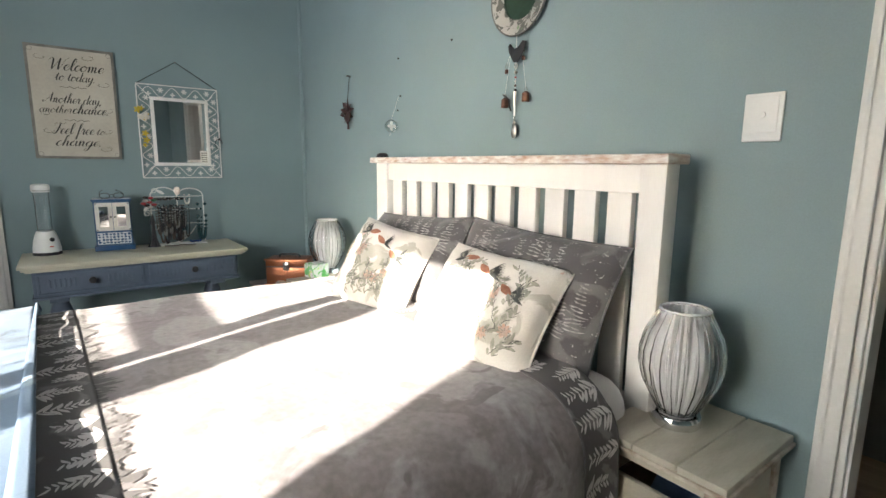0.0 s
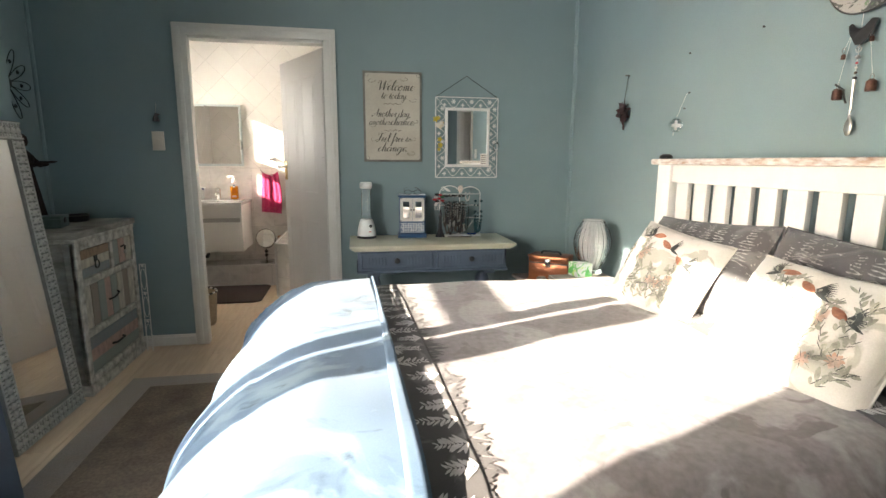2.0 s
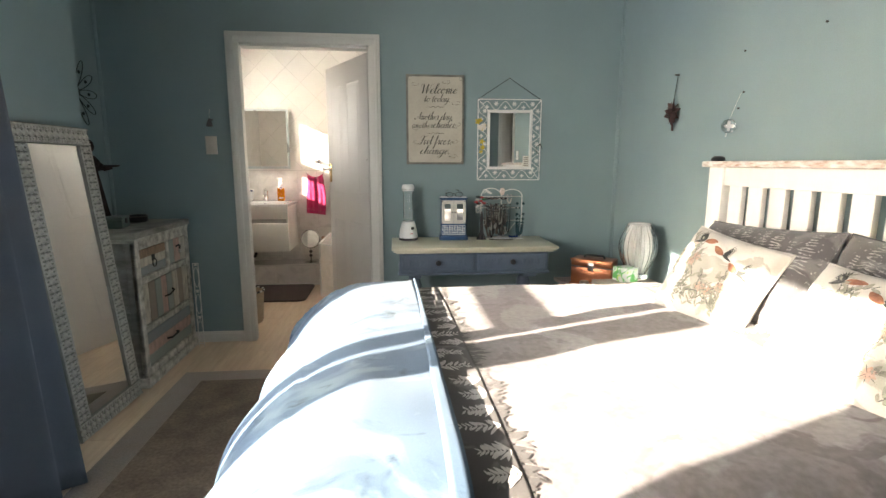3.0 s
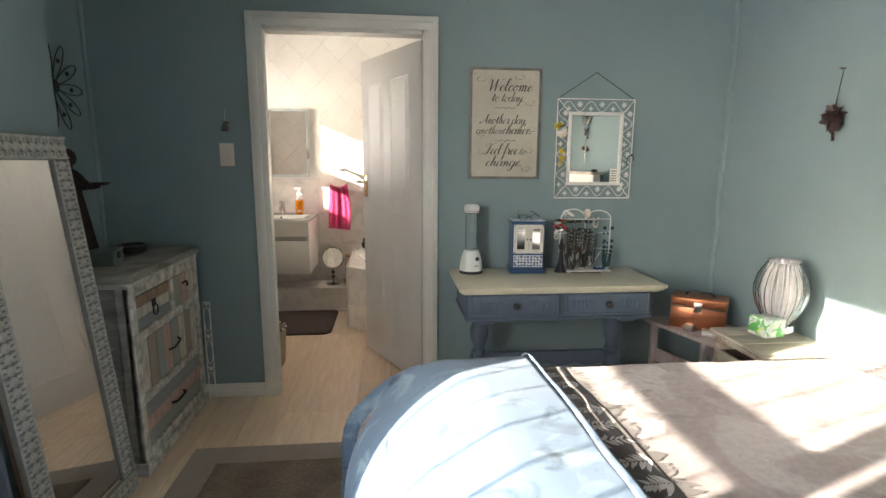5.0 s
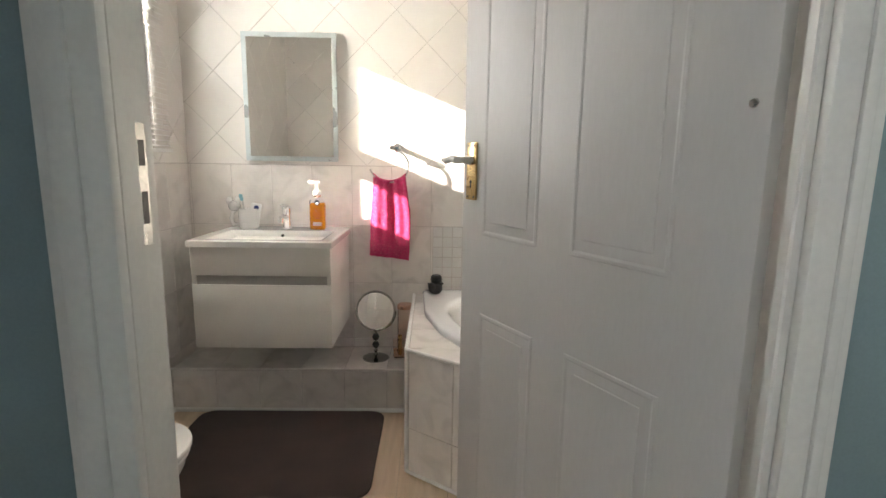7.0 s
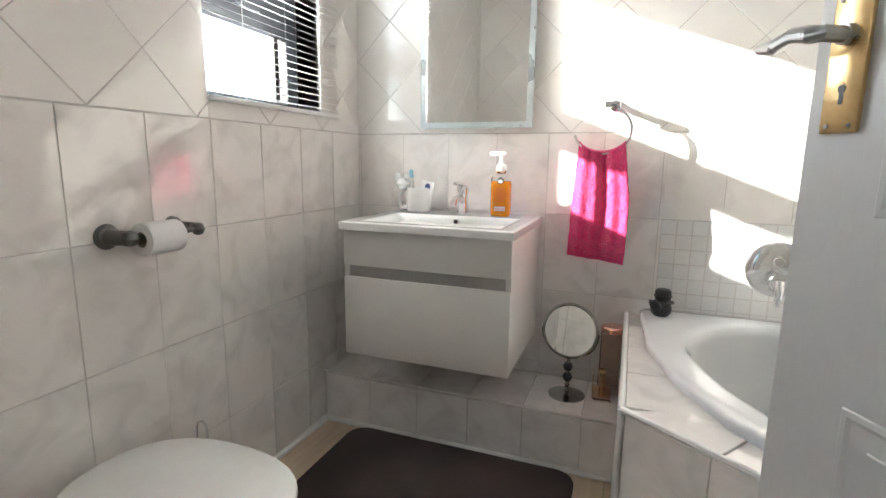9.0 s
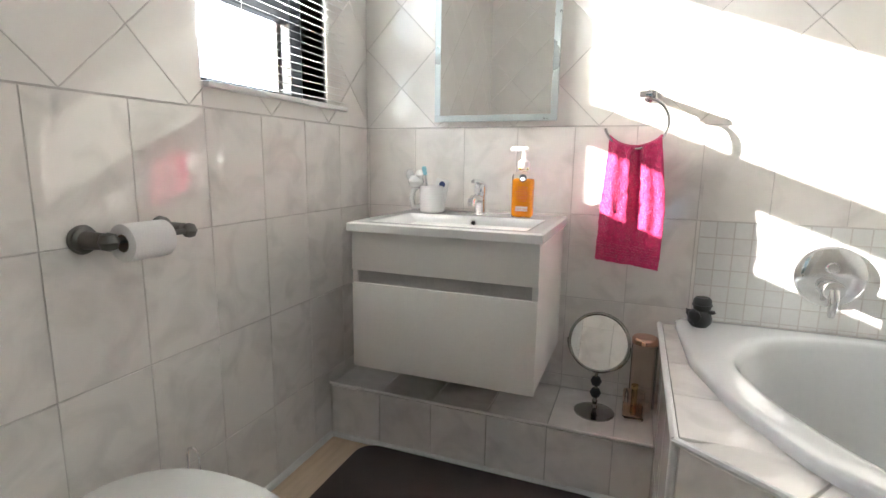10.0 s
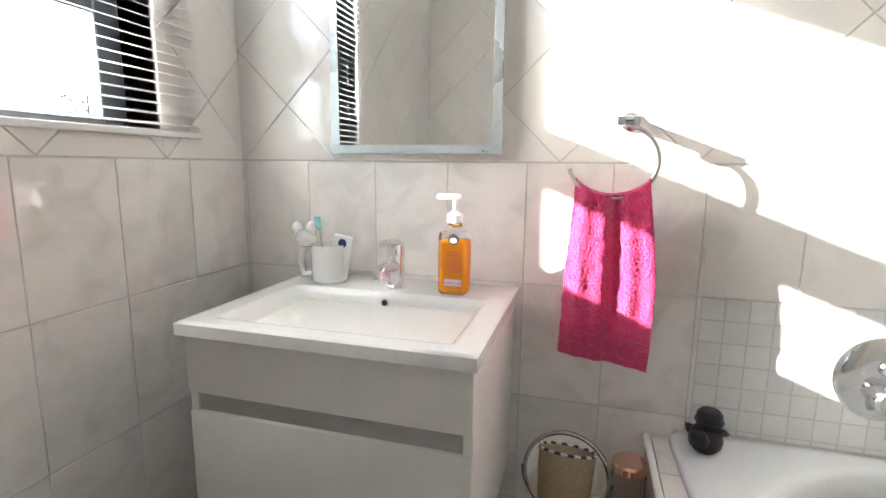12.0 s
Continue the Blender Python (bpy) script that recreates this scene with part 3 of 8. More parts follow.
M_DUVET = print_mat("lilac_grey_mottled_velour", (0.265, 0.238, 0.246), [((0.34, 0.32, 0.328), 2.6, 0.52), ((0.205, 0.180, 0.188), 7, 0.58)], 0.85, sheen=0.12, edge=0.05)
for nd in [n for n in M_DUVET.node_tree.nodes if n.type == "TEX_NOISE"][:2]:
    nd.inputs["Scale"].default_value = nd.inputs["Scale"].default_value / 6 * 14 if nd.inputs["Scale"].default_value < 20 else 55
[n for n in M_DUVET.node_tree.nodes if n.type == "MAP_RANGE"][1].inputs["To Min"].default_value = 0.78
M_TREES = print_mat("dark_grey_border_cloth", (0.085, 0.080, 0.082), [((0.17, 0.16, 0.165), 9, 0.56)], edge=0.06, sheen=0.15)
M_FIR = mat("white_fir_print", (0.60, 0.58, 0.575), 0.85, 0, 30, 0.08, 200, 0.1)
duvet = thing("duvet", "lilac-grey velour duvet with a dark fir-tree border", "duvet")
cover = part("cover", drape(-0.20, 1.445, 1.27, 2.92, 0.727, 0.14, 0.36, 0.10, 0.26, 0.26, 110, 120, 0.010, 0.02), M_DUVET, duvet)
thicken(cover, 0.03)


def strip_at(x0, x1, lean=0.0, lift=0.0):
    """The surface of a printed strip that lies on the duvet across the bed."""
    def f(u, v):
        a = x0 + (x1 - x0) * u + lean * (0.5 - v)
        extra = 0.143 * (math.pi / 2 - 1)
        b = 1.266 - extra - 0.24 + (1.658 + 2 * extra + 0.48) * v
        if b < 2.095:
            y, dy = fold(b, 1.266, 0.143)
            s = -1
        else:
            y, dy = fold(4.19 - b, 1.266, 0.143)
            y, s = 4.19 - y, 1
        mid = max(0.0, 1 - ((y - 2.095) / 0.825) ** 2)
        y0 = y
        z = 0.7292 - dy + 0.02 * mid
        n = noise.noise(Vector((a * 3.1, b * 3.1, 0.3))) * 0.010 + noise.noise(Vector((a * 9, b * 7, 1.3))) * 0.005
        if dy < 0.05:
            z += n
        else:
            w = min(1.0, dy * 4) * 0.02
            y += s * (w * math.sin(a * 17) * 0.8 + w)
        k = min(1.0, dy / 0.143)
        return (a, y + s * k * lift if dy > 0 else y, z + (1 - k) * lift)
    return f


def strip(x0, x1, lean=0.0):
    return grid_bm(14, 120, strip_at(x0, x1, lean))


def leaf_on(bm, at, u, v, angle, length, width, bend=0.0, ku=1.0, kv=1.0, n=5):
    """A printed leaf or stroke on a surface at(u, v), tapering from (u, v) along angle; ku, kv turn metres into u and v."""
    rows = []
    for i in range(n + 1):
        q = i / n
        a = angle + bend * q
        x, y = length * q * math.cos(angle + bend * q / 2), length * q * math.sin(angle + bend * q / 2)
        w = width / 2 * math.sin(math.pi * min(0.97, 0.06 + q * 0.92)) ** 0.7
        rows.append([bm.verts.new(at(u + (x - s * w * math.sin(a)) * ku, v + (y + s * w * math.cos(a)) * kv)) for s in (-1, 0, 1)])
    for p, q in zip(rows, rows[1:]):
        for k in (0, 1):
            bm.faces.new((p[k], p[k + 1], q[k + 1], q[k]))


def fir_prints(x0, x1, lean, seed):
    """White fir branches, fanned leaves, printed along a strip."""
    at, bm, rnd = strip_at(x0, x1, lean, 0.0026), bmesh.new(), random.Random(seed)
    ku, kv = 1 / (x1 - x0), 1 / 2.30
    v = 0.01
    while v < 0.985:
        side = rnd.choice((0, 1, 1))
        u = 1.0 if side else 0.04
        a0 = math.pi if side else 0.0
        reach_ = (x1 - x0) * rnd.uniform(0.55, 1.0)
        for k in range(9):
            q = k / 9
            for s in (-1, 1):
                uu = u + (reach_ * q * (-1 if side else 1)) * ku
                ln_ = (1 - q * 0.6) * rnd.uniform(0.026, 0.046)
                ang = a0 + s * rnd.uniform(0.7, 1.1)
                end = uu + ln_ * math.cos(ang) * ku
                if end > 0.97 or end < 0.03:
                    ln_ = abs((0.97 if end > 0.97 else 0.03) - uu) / ku
                if ln_ > 0.014 and 0.0 <= uu <= 1.0 and 0.02 < v + ln_ * s * kv < 0.98:
                    leaf_on(bm, at, min(0.95, max(0.05, uu)), v, ang, ln_, min(ln_ * 0.28, rnd.uniform(0.006, 0.011)), rnd.uniform(-0.5, 0.5), ku, kv)
        v += rnd.uniform(0.024, 0.040)
    return bm


for x0, x1, lean, sd in ((0.315, 0.425, 0.07, 3), (1.305, 1.445, 0.0, 8)):
    bd = part("fir_border", strip(x0, x1, lean), M_TREES, duvet, "dark border printed with white fir trees")
    thicken(bd, 0.0014, 1)
    tagged(part("fir_print", fir_prints(x0, x1, lean, sd), M_FIR, bd), "white fir branches", kind="stuff")
    tips, rnd, v = bmesh.new(), random.Random(sd + 40), 0.012
    while v < 0.985 and x0 < 1:                   # dark branch tips that reach out over the plain cloth
        tree = 0.5 + 0.5 * math.sin(v * 95) * math.sin(v * 37 + 1)
        ln_ = (0.012 + 0.055 * tree) * rnd.uniform(0.6, 1.1)
        leaf_on(tips, strip_at(x0, x1, lean, 0.0004), 0.96, v, rnd.uniform(-0.55, 0.55), ln_, rnd.uniform(0.007, 0.014), rnd.uniform(-0.4, 0.4), 1 / (x1 - x0), 1 / 2.30)
        v += rnd.uniform(0.0022, 0.0042)
    if x0 < 1:
        tagged(part("fir_edge", tips, M_TREES, bd), "ragged dark fir tips", kind="stuff")

M_THROW = print_mat("denim_blue_plush", (0.085, 0.145, 0.225), [((0.17, 0.25, 0.32), 6, 0.53), ((0.03, 0.062, 0.10), 10, 0.60)], 0.9, sheen=0.10, stretch=(0.6, 1, 1), edge=0.12)
throw = thing("throw_blanket", "denim blue plush throw folded over the bed's foot", "blanket")
thicken(part("cloth", drape(-0.245, 0.318, 1.225, 3.00, 0.755, 0.19, 0.42, 0.20, 0.36, 0.36, 60, 120, 0.012, 0.02, skew=0.07, seed=4.0), M_THROW, throw), 0.014)
thicken(part("hem", drape(0.303, 0.323, 1.222, 3.003, 0.7595, 0.193, 0.001, 0.0, 0.36, 0.36, 3, 120, 0.012, 0.02, skew=0.07, seed=4.0), M_THROW, throw, "stitched hem"), 0.006)


def pillow_bm(w, h, t, seed, n=26, pinch=0.10):
    """A stuffed cushion in the local x-z plane, its thickness along y."""
    own = bmesh.new()
    pt = pillow_at(w, h, t, seed, pinch)
    for s in (-1, 1):
        vs = [[own.verts.new(pt(2 * i / n - 1, 2 * j / n - 1, s)) for j in range(n + 1)] for i in range(n + 1)]
        for i in range(n):
            for j in range(n):
                own.faces.new((vs[i][j], vs[i + 1][j], vs[i + 1][j + 1], vs[i][j + 1]))
    bmesh.ops.remove_doubles(own, verts=own.verts, dist=0.0008)
    bmesh.ops.recalc_face_normals(own, faces=own.faces)
    return own


def pillow_at(w, h, t, seed, pinch=0.10, lift=0.0):
    """The surface of a cushion, u and v from -1 to 1, s the side."""
    def pt(u, v, s=1):
        x = w / 2 * u * (1 - pinch * (1 - v * v) * abs(u) ** 2 * 0.6)
        z = h / 2 * v * (1 - pinch * (1 - u * u) * abs(v) ** 2 * 0.6)
        d = max(0.0, (1 - u ** 4) * (1 - v ** 4)) ** 0.55
        d *= 1 + 0.14 * noise.noise(Vector((u * 1.7 + seed, v * 1.7, s)))
        wr = 0.012 * noise.noise(Vector((u * 4 + seed, v * 5, s * 2 + 7))) * d
        return (x, s * ((t / 2) * d + lift) + wr, z)
    return pt


def piping(w, h, pinch=0.10):
    pts = []
    for k in range(80):
        q = k / 20
        e, fr = int(q), q % 1
        u, v = ((-1 + 2 * fr, -1), (1, -1 + 2 * fr), (1 - 2 * fr, 1), (-1, 1 - 2 * fr))[e]
        pts.append((w / 2 * u * (1 - pinch * (1 - v * v) * 0.6), 0, h / 2 * v * (1 - pinch * (1 - u * u) * 0.6)))
    return tube_bm(pts, 0.0035, 6, True)


M_PILLOW = print_mat("charcoal_pillowcase_with_white_fir_print", (0.085, 0.083, 0.087), [((0.15, 0.145, 0.15), 5, 0.52), ((0.42, 0.41, 0.41), 60, 0.64)], stretch=(1, 1, 1.4), edge=0.05)


def floral(name, seed):
    return print_mat(name, (0.62, 0.60, 0.565), [((0.40, 0.39, 0.35), 8, 0.56), ((0.55, 0.40, 0.34), 10, 0.66)], 0.85, seed=seed, edge=0.03, sheen=0.1)


M_FIRGREY = mat("pale_grey_fir_print", (0.40, 0.39, 0.39), 0.85, 0, 50, 0.3, 200, 0.1)
M_LEAFINK = mat("grey_green_print", (0.20, 0.21, 0.18), 0.85, 0, 40, 0.2, 200, 0.1, tint=(0.40, 0.39, 0.33))
M_STEMINK = mat("charcoal_print", (0.055, 0.06, 0.06), 0.85, 0, 40, 0.2, 200, 0.1)
M_BLUSHINK = mat("dusty_taupe_print", (0.42, 0.34, 0.29), 0.85, 0, 40, 0.15, 200, 0.1, tint=(0.5, 0.26, 0.18))
M_BIRDINK = mat("rust_orange_print", (0.34, 0.15, 0.09), 0.85, 0, 60, 0.2, 200, 0.1, tint=(0.20, 0.08, 0.05))
M_FLORAL_A, M_FLORAL_B = floral("cream_cotton_with_bird_and_flower_print", 0.0), floral("cream_cotton_with_bird_and_leaf_print", 7.7)
# local x runs along the headboard, local z up the pillow
for nm, lab, c, rx, ry, rz, w, h, t, ma, sd in (
    ("pillow", "charcoal pillow with white fir print against the headboard", (1.535, 1.69, 0.875), 24, -3, 93, 0.62, 0.40, 0.17, M_PILLOW, 1.0),
    ("pillow", "charcoal pillow with white fir print against the headboard", (1.545, 2.36, 0.87), 26, 3, 90, 0.66, 0.40, 0.16, M_PILLOW, 2.0),
    ("cushion", "cream cushion printed with birds and flowers on the pillow", (1.370, 1.675, 0.848), 38, -4, 100, 0.43, 0.36, 0.15, M_FLORAL_A, 3.0),
    ("cushion", "cream cushion printed with birds, tilted on the bed", (1.375, 2.28, 0.865), 32, -9, 108, 0.365, 0.355, 0.14, M_FLORAL_B, 4.0),
):
    po = thing(nm, lab, nm, pose(*c, rx, ry, rz), group="pillows on the bed")
    cv = part("cover", pillow_bm(w, h, t, sd), ma, po)
    part("piping", piping(w, h), ma, po)
    at, rnd = pillow_at(w, h, t, sd, lift=0.0024), random.Random(int(sd) * 7)
    ku, kv = 2 / w, 2 / h
    if nm == "pillow":
        bm = bmesh.new()
        for k in range(11):
            u0, v0, tall = -0.82 + k * 0.164 + rnd.uniform(-0.03, 0.03), rnd.uniform(-0.5, 0.5), rnd.uniform(0.10, 0.17)
            for j in range(13):
                q = j / 13
                for s in (-1, 1):
                    leaf_on(bm, at, u0, min(0.9, v0 + tall * q * kv), math.pi / 2 - s * rnd.uniform(1.5, 2.1), (1 - q * 0.85) * rnd.uniform(0.022, 0.046), 0.0048, s * 0.4, ku, kv, 3)
        tagged(part("fir_print", bm, M_FIRGREY, cv), "white fir trees", kind="stuff")
        continue
    inks = {"leaf_print": bmesh.new(), "stem_print": bmesh.new(), "blossom_print": bmesh.new(), "bird_print": bmesh.new()}
    for k in range(24):
        u0, v0, ang = rnd.uniform(-0.8, 0.8), rnd.uniform(-0.95, 0.35), rnd.uniform(0.6, 2.5)
        for j in range(7):
            ua, va = u0 + 0.016 * j * math.cos(ang) * ku, v0 + 0.016 * j * math.sin(ang) * kv
            if abs(ua) < 0.82 and abs(va) < 0.82:
                leaf_on(inks["leaf_print"], at, ua, va, ang + rnd.choice((-1, 1)) * rnd.uniform(0.5, 1.1), rnd.uniform(0.018, 0.034), rnd.uniform(0.007, 0.013), 0.3, ku, kv)
                leaf_on(inks["stem_print"], at, ua, va, ang + rnd.uniform(-0.4, 0.4), 0.022, 0.0022, 0.2, ku, kv, 3)
    for k in range(7):
        ua, va = rnd.uniform(-0.7, 0.7), rnd.uniform(-0.7, 0.3)
        for j in range(7):
            leaf_on(inks["blossom_print"], at, ua, va, j * 0.9 + k, 0.020, 0.012, 0.2, ku, kv, 3)
            leaf_on(inks["stem_print"], at, ua, va, j * 0.9 + k + 0.4, 0.026, 0.0016, 0.1, ku, kv, 3)
    for ua, va, face in ((0.45, 0.62, 1), (-0.05, 0.45, -1), (-0.5, 0.2, -1)):
        leaf_on(inks["bird_print"], at, ua, va, 1.57 + face * 1.2, 0.050, 0.024, 0.3, ku, kv)
        for j in range(12):
            leaf_on(inks["stem_print"], at, ua, va + 0.04, 1.57 - face * (0.5 + j * 0.16), 0.050 - 0.002 * j, 0.0042, 0.1, ku, kv, 3)
        leaf_on(inks["stem_print"], at, ua, va, 1.57 - face * 1.9, 0.045, 0.010, 0.0, ku, kv, 3)
    for ink_name, ma2 in (("leaf_print", M_LEAFINK), ("stem_print", M_STEMINK), ("blossom_print", M_BLUSHINK), ("bird_print", M_BIRDINK)):
        tagged(part(ink_name, inks[ink_name], ma2, cv), kind="stuff")

# ---- bedside tables and lamps ----
M_CREAM = mat("antique_cream_paint", (0.50, 0.47, 0.39), 0.45, 0, 6, 0.05, 70, 0.10, tint=(0.40, 0.37, 0.29), stretch=(1, 4, 4))
M_WORN = mat("cream_paint_worn_to_wood", (0.60, 0.56, 0.48), 0.5, 0, 22, 0.06, 90, 0.15, tint=(0.25, 0.15, 0.09))
M_DARKWOOD = mat("dark_raw_wood", (0.10, 0.065, 0.045), 0.7, 0, 10, 0.12, 90, 0.15, stretch=(5, 1, 1))


def nightstand(m, label):
    """A small table, 0.345 deep (x) and 0.31 wide (y), its front at x = 0, with an open slot over a drawer."""
    ob = thing("nightstand", label, "bedside table", m, group="bedside tables")
    for k in range(3):
        y = k * 0.1037
        part("top_plank", box_bm(0, y + 0.001, 0.625, 0.345, y + 0.1025, 0.645, 0.004, 2), M_CREAM, ob)
    part("top_edge", box_bm(-0.003, -0.004, 0.613, 0.347, 0.315, 0.6245, 0.003, 2), M_WORN, ob)
    for x in (0.018, 0.29):
        for y in (0.015, 0.26):
            part("leg", box_bm(x, y, 0, x + 0.036, y + 0.036, 0.613, 0.003, 2), M_WORN, ob)
    part("front_rail", box_bm(0.020, 0.051, 0.580, 0.050, 0.26, 0.612, 0.002), M_CREAM, ob)
    part("shelf", box_bm(0.02, 0.02, 0.30, 0.325, 0.29, 0.315, 0.002), M_DARKWOOD, ob)
    for y in (0.022, 0.279):
        part("side_panel", box_bm(0.054, y, 0.31, 0.29, y + 0.009, 0.61, 0.001), M_CREAM, ob)
    part("back_panel", box_bm(0.318, 0.051, 0.31, 0.324, 0.26, 0.61), M_CREAM, ob)
    # drawer, open at the top
    dr = part("drawer", box_bm(0.010, 0.054, 0.345, 0.024, 0.257, 0.535, 0.003, 2), M_CREAM, ob, "cream drawer box")
    bm = box_bm(0.024, 0.056, 0.345, 0.28, 0.064, 0.53)
    box_bm(0.024, 0.247, 0.345, 0.28, 0.255, 0.53, bm=bm)
    box_bm(0.272, 0.064, 0.345, 0.28, 0.247, 0.53, bm=bm)
    box_bm(0.024, 0.064, 0.345, 0.272, 0.247, 0.352, bm=bm)
    part("drawer_box", bm, M_DARKWOOD, dr)
    part("knob", lathe_bm([(0, 0), (0.007, 0), (0.006, 0.008), (0.013, 0.016), (0.010, 0.024), (0, 0.026)], 16, m=pose(0.010, 0.155, 0.44, 0, -90)), M_PEWTER, dr)
    return ob


NS_SIZE = Matrix.Diagonal((1.08, 1.08, 0.92, 1))
ns = nightstand(pose(1.463, 1.014, 0) @ NS_SIZE, "antique cream plank-topped wooden bedside table with an open drawer")
copy_thing(ns, pose(1.480, 3.305, 0) @ NS_SIZE)
M_BLUEBOOK = mat("blue_book_cover", (0.08, 0.15, 0.28), 0.35, 0, 12, 0.08, 100, 0.04)
M_PAPER = mat("book_paper", (0.70, 0.68, 0.62), 0.8, 0, 30, 0.04, 300, 0.1)
M_REDBOOK = mat("dark_red_book_cover", (0.25, 0.05, 0.05), 0.4, 0, 12, 0.08, 100, 0.04)
for i, (x, y, z, rx, ry, rz, ma, lab) in enumerate(((1.555, 1.095, 0.425, 0, -12, 12, M_BLUEBOOK, "blue paperback lying in the bedside drawer"), (1.545, 1.10, 0.395, 0, -10, -4, M_PAPER, "pale booklet lying in the bedside drawer"), (1.55, 1.095, 0.365, 0, -8, 4, M_REDBOOK, "dark red book lying in the bedside drawer"))):
    bk = thing("book", lab, "book", pose(x, y, z, rx, ry, rz), group="books in the drawer")
    part("cover", box_bm(-0.07, 0, 0, 0.12, 0.13, 0.003, 0.001), ma, bk)
    part("pages", box_bm(-0.068, 0.003, 0.003, 0.118, 0.127, 0.017), M_PAPER, bk)
    part("back_cover", box_bm(-0.07, 0, 0.017, 0.12, 0.13, 0.020, 0.001), ma, bk)

M_SHADE = mat("ribbed_white_glass", (0.80, 0.80, 0.80), 0.12, 0, 5, 0.02, 60, 0.02, trans=0.35)
M_STRIPE = glass_mat("clear_ribbed_glass", (0.98, 0.985, 0.985), 0.03, 1.22)
M_PLEAT = mat("white_pleated_shade", (0.74, 0.73, 0.73), 0.7, 0, 9, 0.04, 120, 0.05)


def table_lamp(m, label):
    """A bulging glass lantern of white and clear ribs on a chrome foot, 0.29 high."""
    ob = thing("table_lamp", label, "table lamp", m, group="bedside lamps")
    part("foot", lathe_bm([(0, 0), (0.056, 0), (0.058, 0.004), (0.058, 0.022), (0.054, 0.028), (0.038, 0.030), (0.036, 0.036), (0, 0.036)], 40), M_CHROME, ob, "chrome foot")
    prof = [(0.044, 0.032), (0.062, 0.062), (0.083, 0.105), (0.094, 0.150), (0.094, 0.185), (0.085, 0.225), (0.066, 0.262), (0.054, 0.285)]
    n = 22
    for k in range(n):
        a0, a1 = 2 * math.pi * k / n, 2 * math.pi * (k + 1) / n

        def f(u, v, a0=a0, a1=a1):
            q = v * (len(prof) - 1)
            i = min(int(q), len(prof) - 2)
            r = prof[i][0] + (prof[i + 1][0] - prof[i][0]) * (q - i)
            z = prof[i][1] + (prof[i + 1][1] - prof[i][1]) * (q - i)
            r *= 1 + 0.035 * math.sin(math.pi * u)
            a = a0 + (a1 - a0) * u
            return (r * math.cos(a), r * math.sin(a), z)
        thicken(part("rib", grid_bm(5, 21, f), M_STRIPE, ob, "clear glass rib"), 0.0025)
    part("rim", tube_bm([(0.055 * math.cos(a), 0.055 * math.sin(a), 0.286) for a in [i * math.pi / 12 for i in range(24)]], 0.003, 6, True), M_SHADE, ob)
    thicken(part("shade", lathe_bm([(0.036, 0.038), (0.046, 0.065), (0.058, 0.11), (0.066, 0.155), (0.066, 0.190), (0.062, 0.225), (0.055, 0.258), (0.050, 0.284)], 132, wob=lambda a, z: 1 + 0.07 * math.sin(a * 2 * math.pi * 22)), M_PLEAT, ob, "white pleated inner shade"), 0.002)
    part("bulb", lathe_bm([(0, 0.036), (0.014, 0.036), (0.014, 0.07), (0.026, 0.10), (0.030, 0.125), (0.022, 0.148), (0, 0.158)], 20), M_PLASTIC, ob, "white bulb")
    return ob


tl = table_lamp(pose(1.657, 1.232, 0.594) @ Matrix.Scale(1.08, 4), "ribbed clear glass lamp with white pleated shade on a bedside table")
copy_thing(tl, pose(1.679, 3.470, 0.594) @ Matrix.Scale(1.08, 4))
M_GREEN = print_mat("green_and_white_printed_card", (0.78, 0.80, 0.76), [((0.12, 0.50, 0.12), 22, 0.50), ((0.55, 0.75, 0.15), 30, 0.62)], 0.5, sheen=0.0)
tb = thing("tissue_pack", "green and white pack of tissues on the bedside table", "tissue pack", pose(1.532, 3.355, 0.594, 0, 0, 8))
part("pack", box_bm(0, 0, 0, 0.11, 0.10, 0.085, 0.008, 3), M_GREEN, tb)
part("flap", box_bm(0.03, 0.03, 0.085, 0.08, 0.07, 0.088, 0.001), M_PLASTIC, tb)

# ---- corner table with the copper case ----
M_LILAC = mat("limed_pinkish_wood", (0.46, 0.39, 0.37), 0.5, 0, 9, 0.07, 70, 0.12, tint=(0.33, 0.26, 0.25), stretch=(1, 6, 1))
ct = thing("corner_table", "small limed-wood corner table beside the desk", "table")
CTZ = 0.438
part("tabletop", prism_bm([(1.405, 4.13), (1.545, 3.69), (1.83, 3.69), (1.83, 4.205), (1.405, 4.205)], CTZ - 0.022, CTZ, bevel=0.004), M_LILAC, ct)
FEET = ((1.435, 4.11), (1.565, 3.715), (1.805, 3.715), (1.805, 4.17), (1.435, 4.18))
for x, y in FEET[:4]:
    part("leg", box_bm(x - 0.016, y - 0.016, 0, x + 0.016, y + 0.016, CTZ - 0.022, 0.003), M_LILAC, ct)
for a, b in (FEET[0:2], FEET[2:4]):
    d = Vector((b[0] - a[0], b[1] - a[1], 0))
    part("stretcher", box_bm(0.018, -0.010, 0.20, d.length - 0.018, 0.010, 0.275, 0.003, m=Matrix.Translation((a[0], a[1], 0)) @ Matrix.Rotation(math.atan2(d.y, d.x), 4, "Z")), M_LILAC, ct)
M_COPPER = mat("brushed_copper", (0.50, 0.19, 0.095), 0.30, 0.85, 14, 0.07, 160, 0.05, stretch=(1, 1, 12))
vc = thing("vanity_case", "copper metal vanity case with a dark carrying handle", "vanity case", pose(1.625, 3.985, CTZ, 0, 0, -38) @ Matrix.Scale(0.94, 4))
part("body", box_bm(-0.15, -0.085, 0, 0.15, 0.085, 0.135, 0.006, 2), M_COPPER, vc)
part("lid", box_bm(-0.152, -0.087, 0.139, 0.152, 0.087, 0.195, 0.010, 3), M_COPPER, vc)
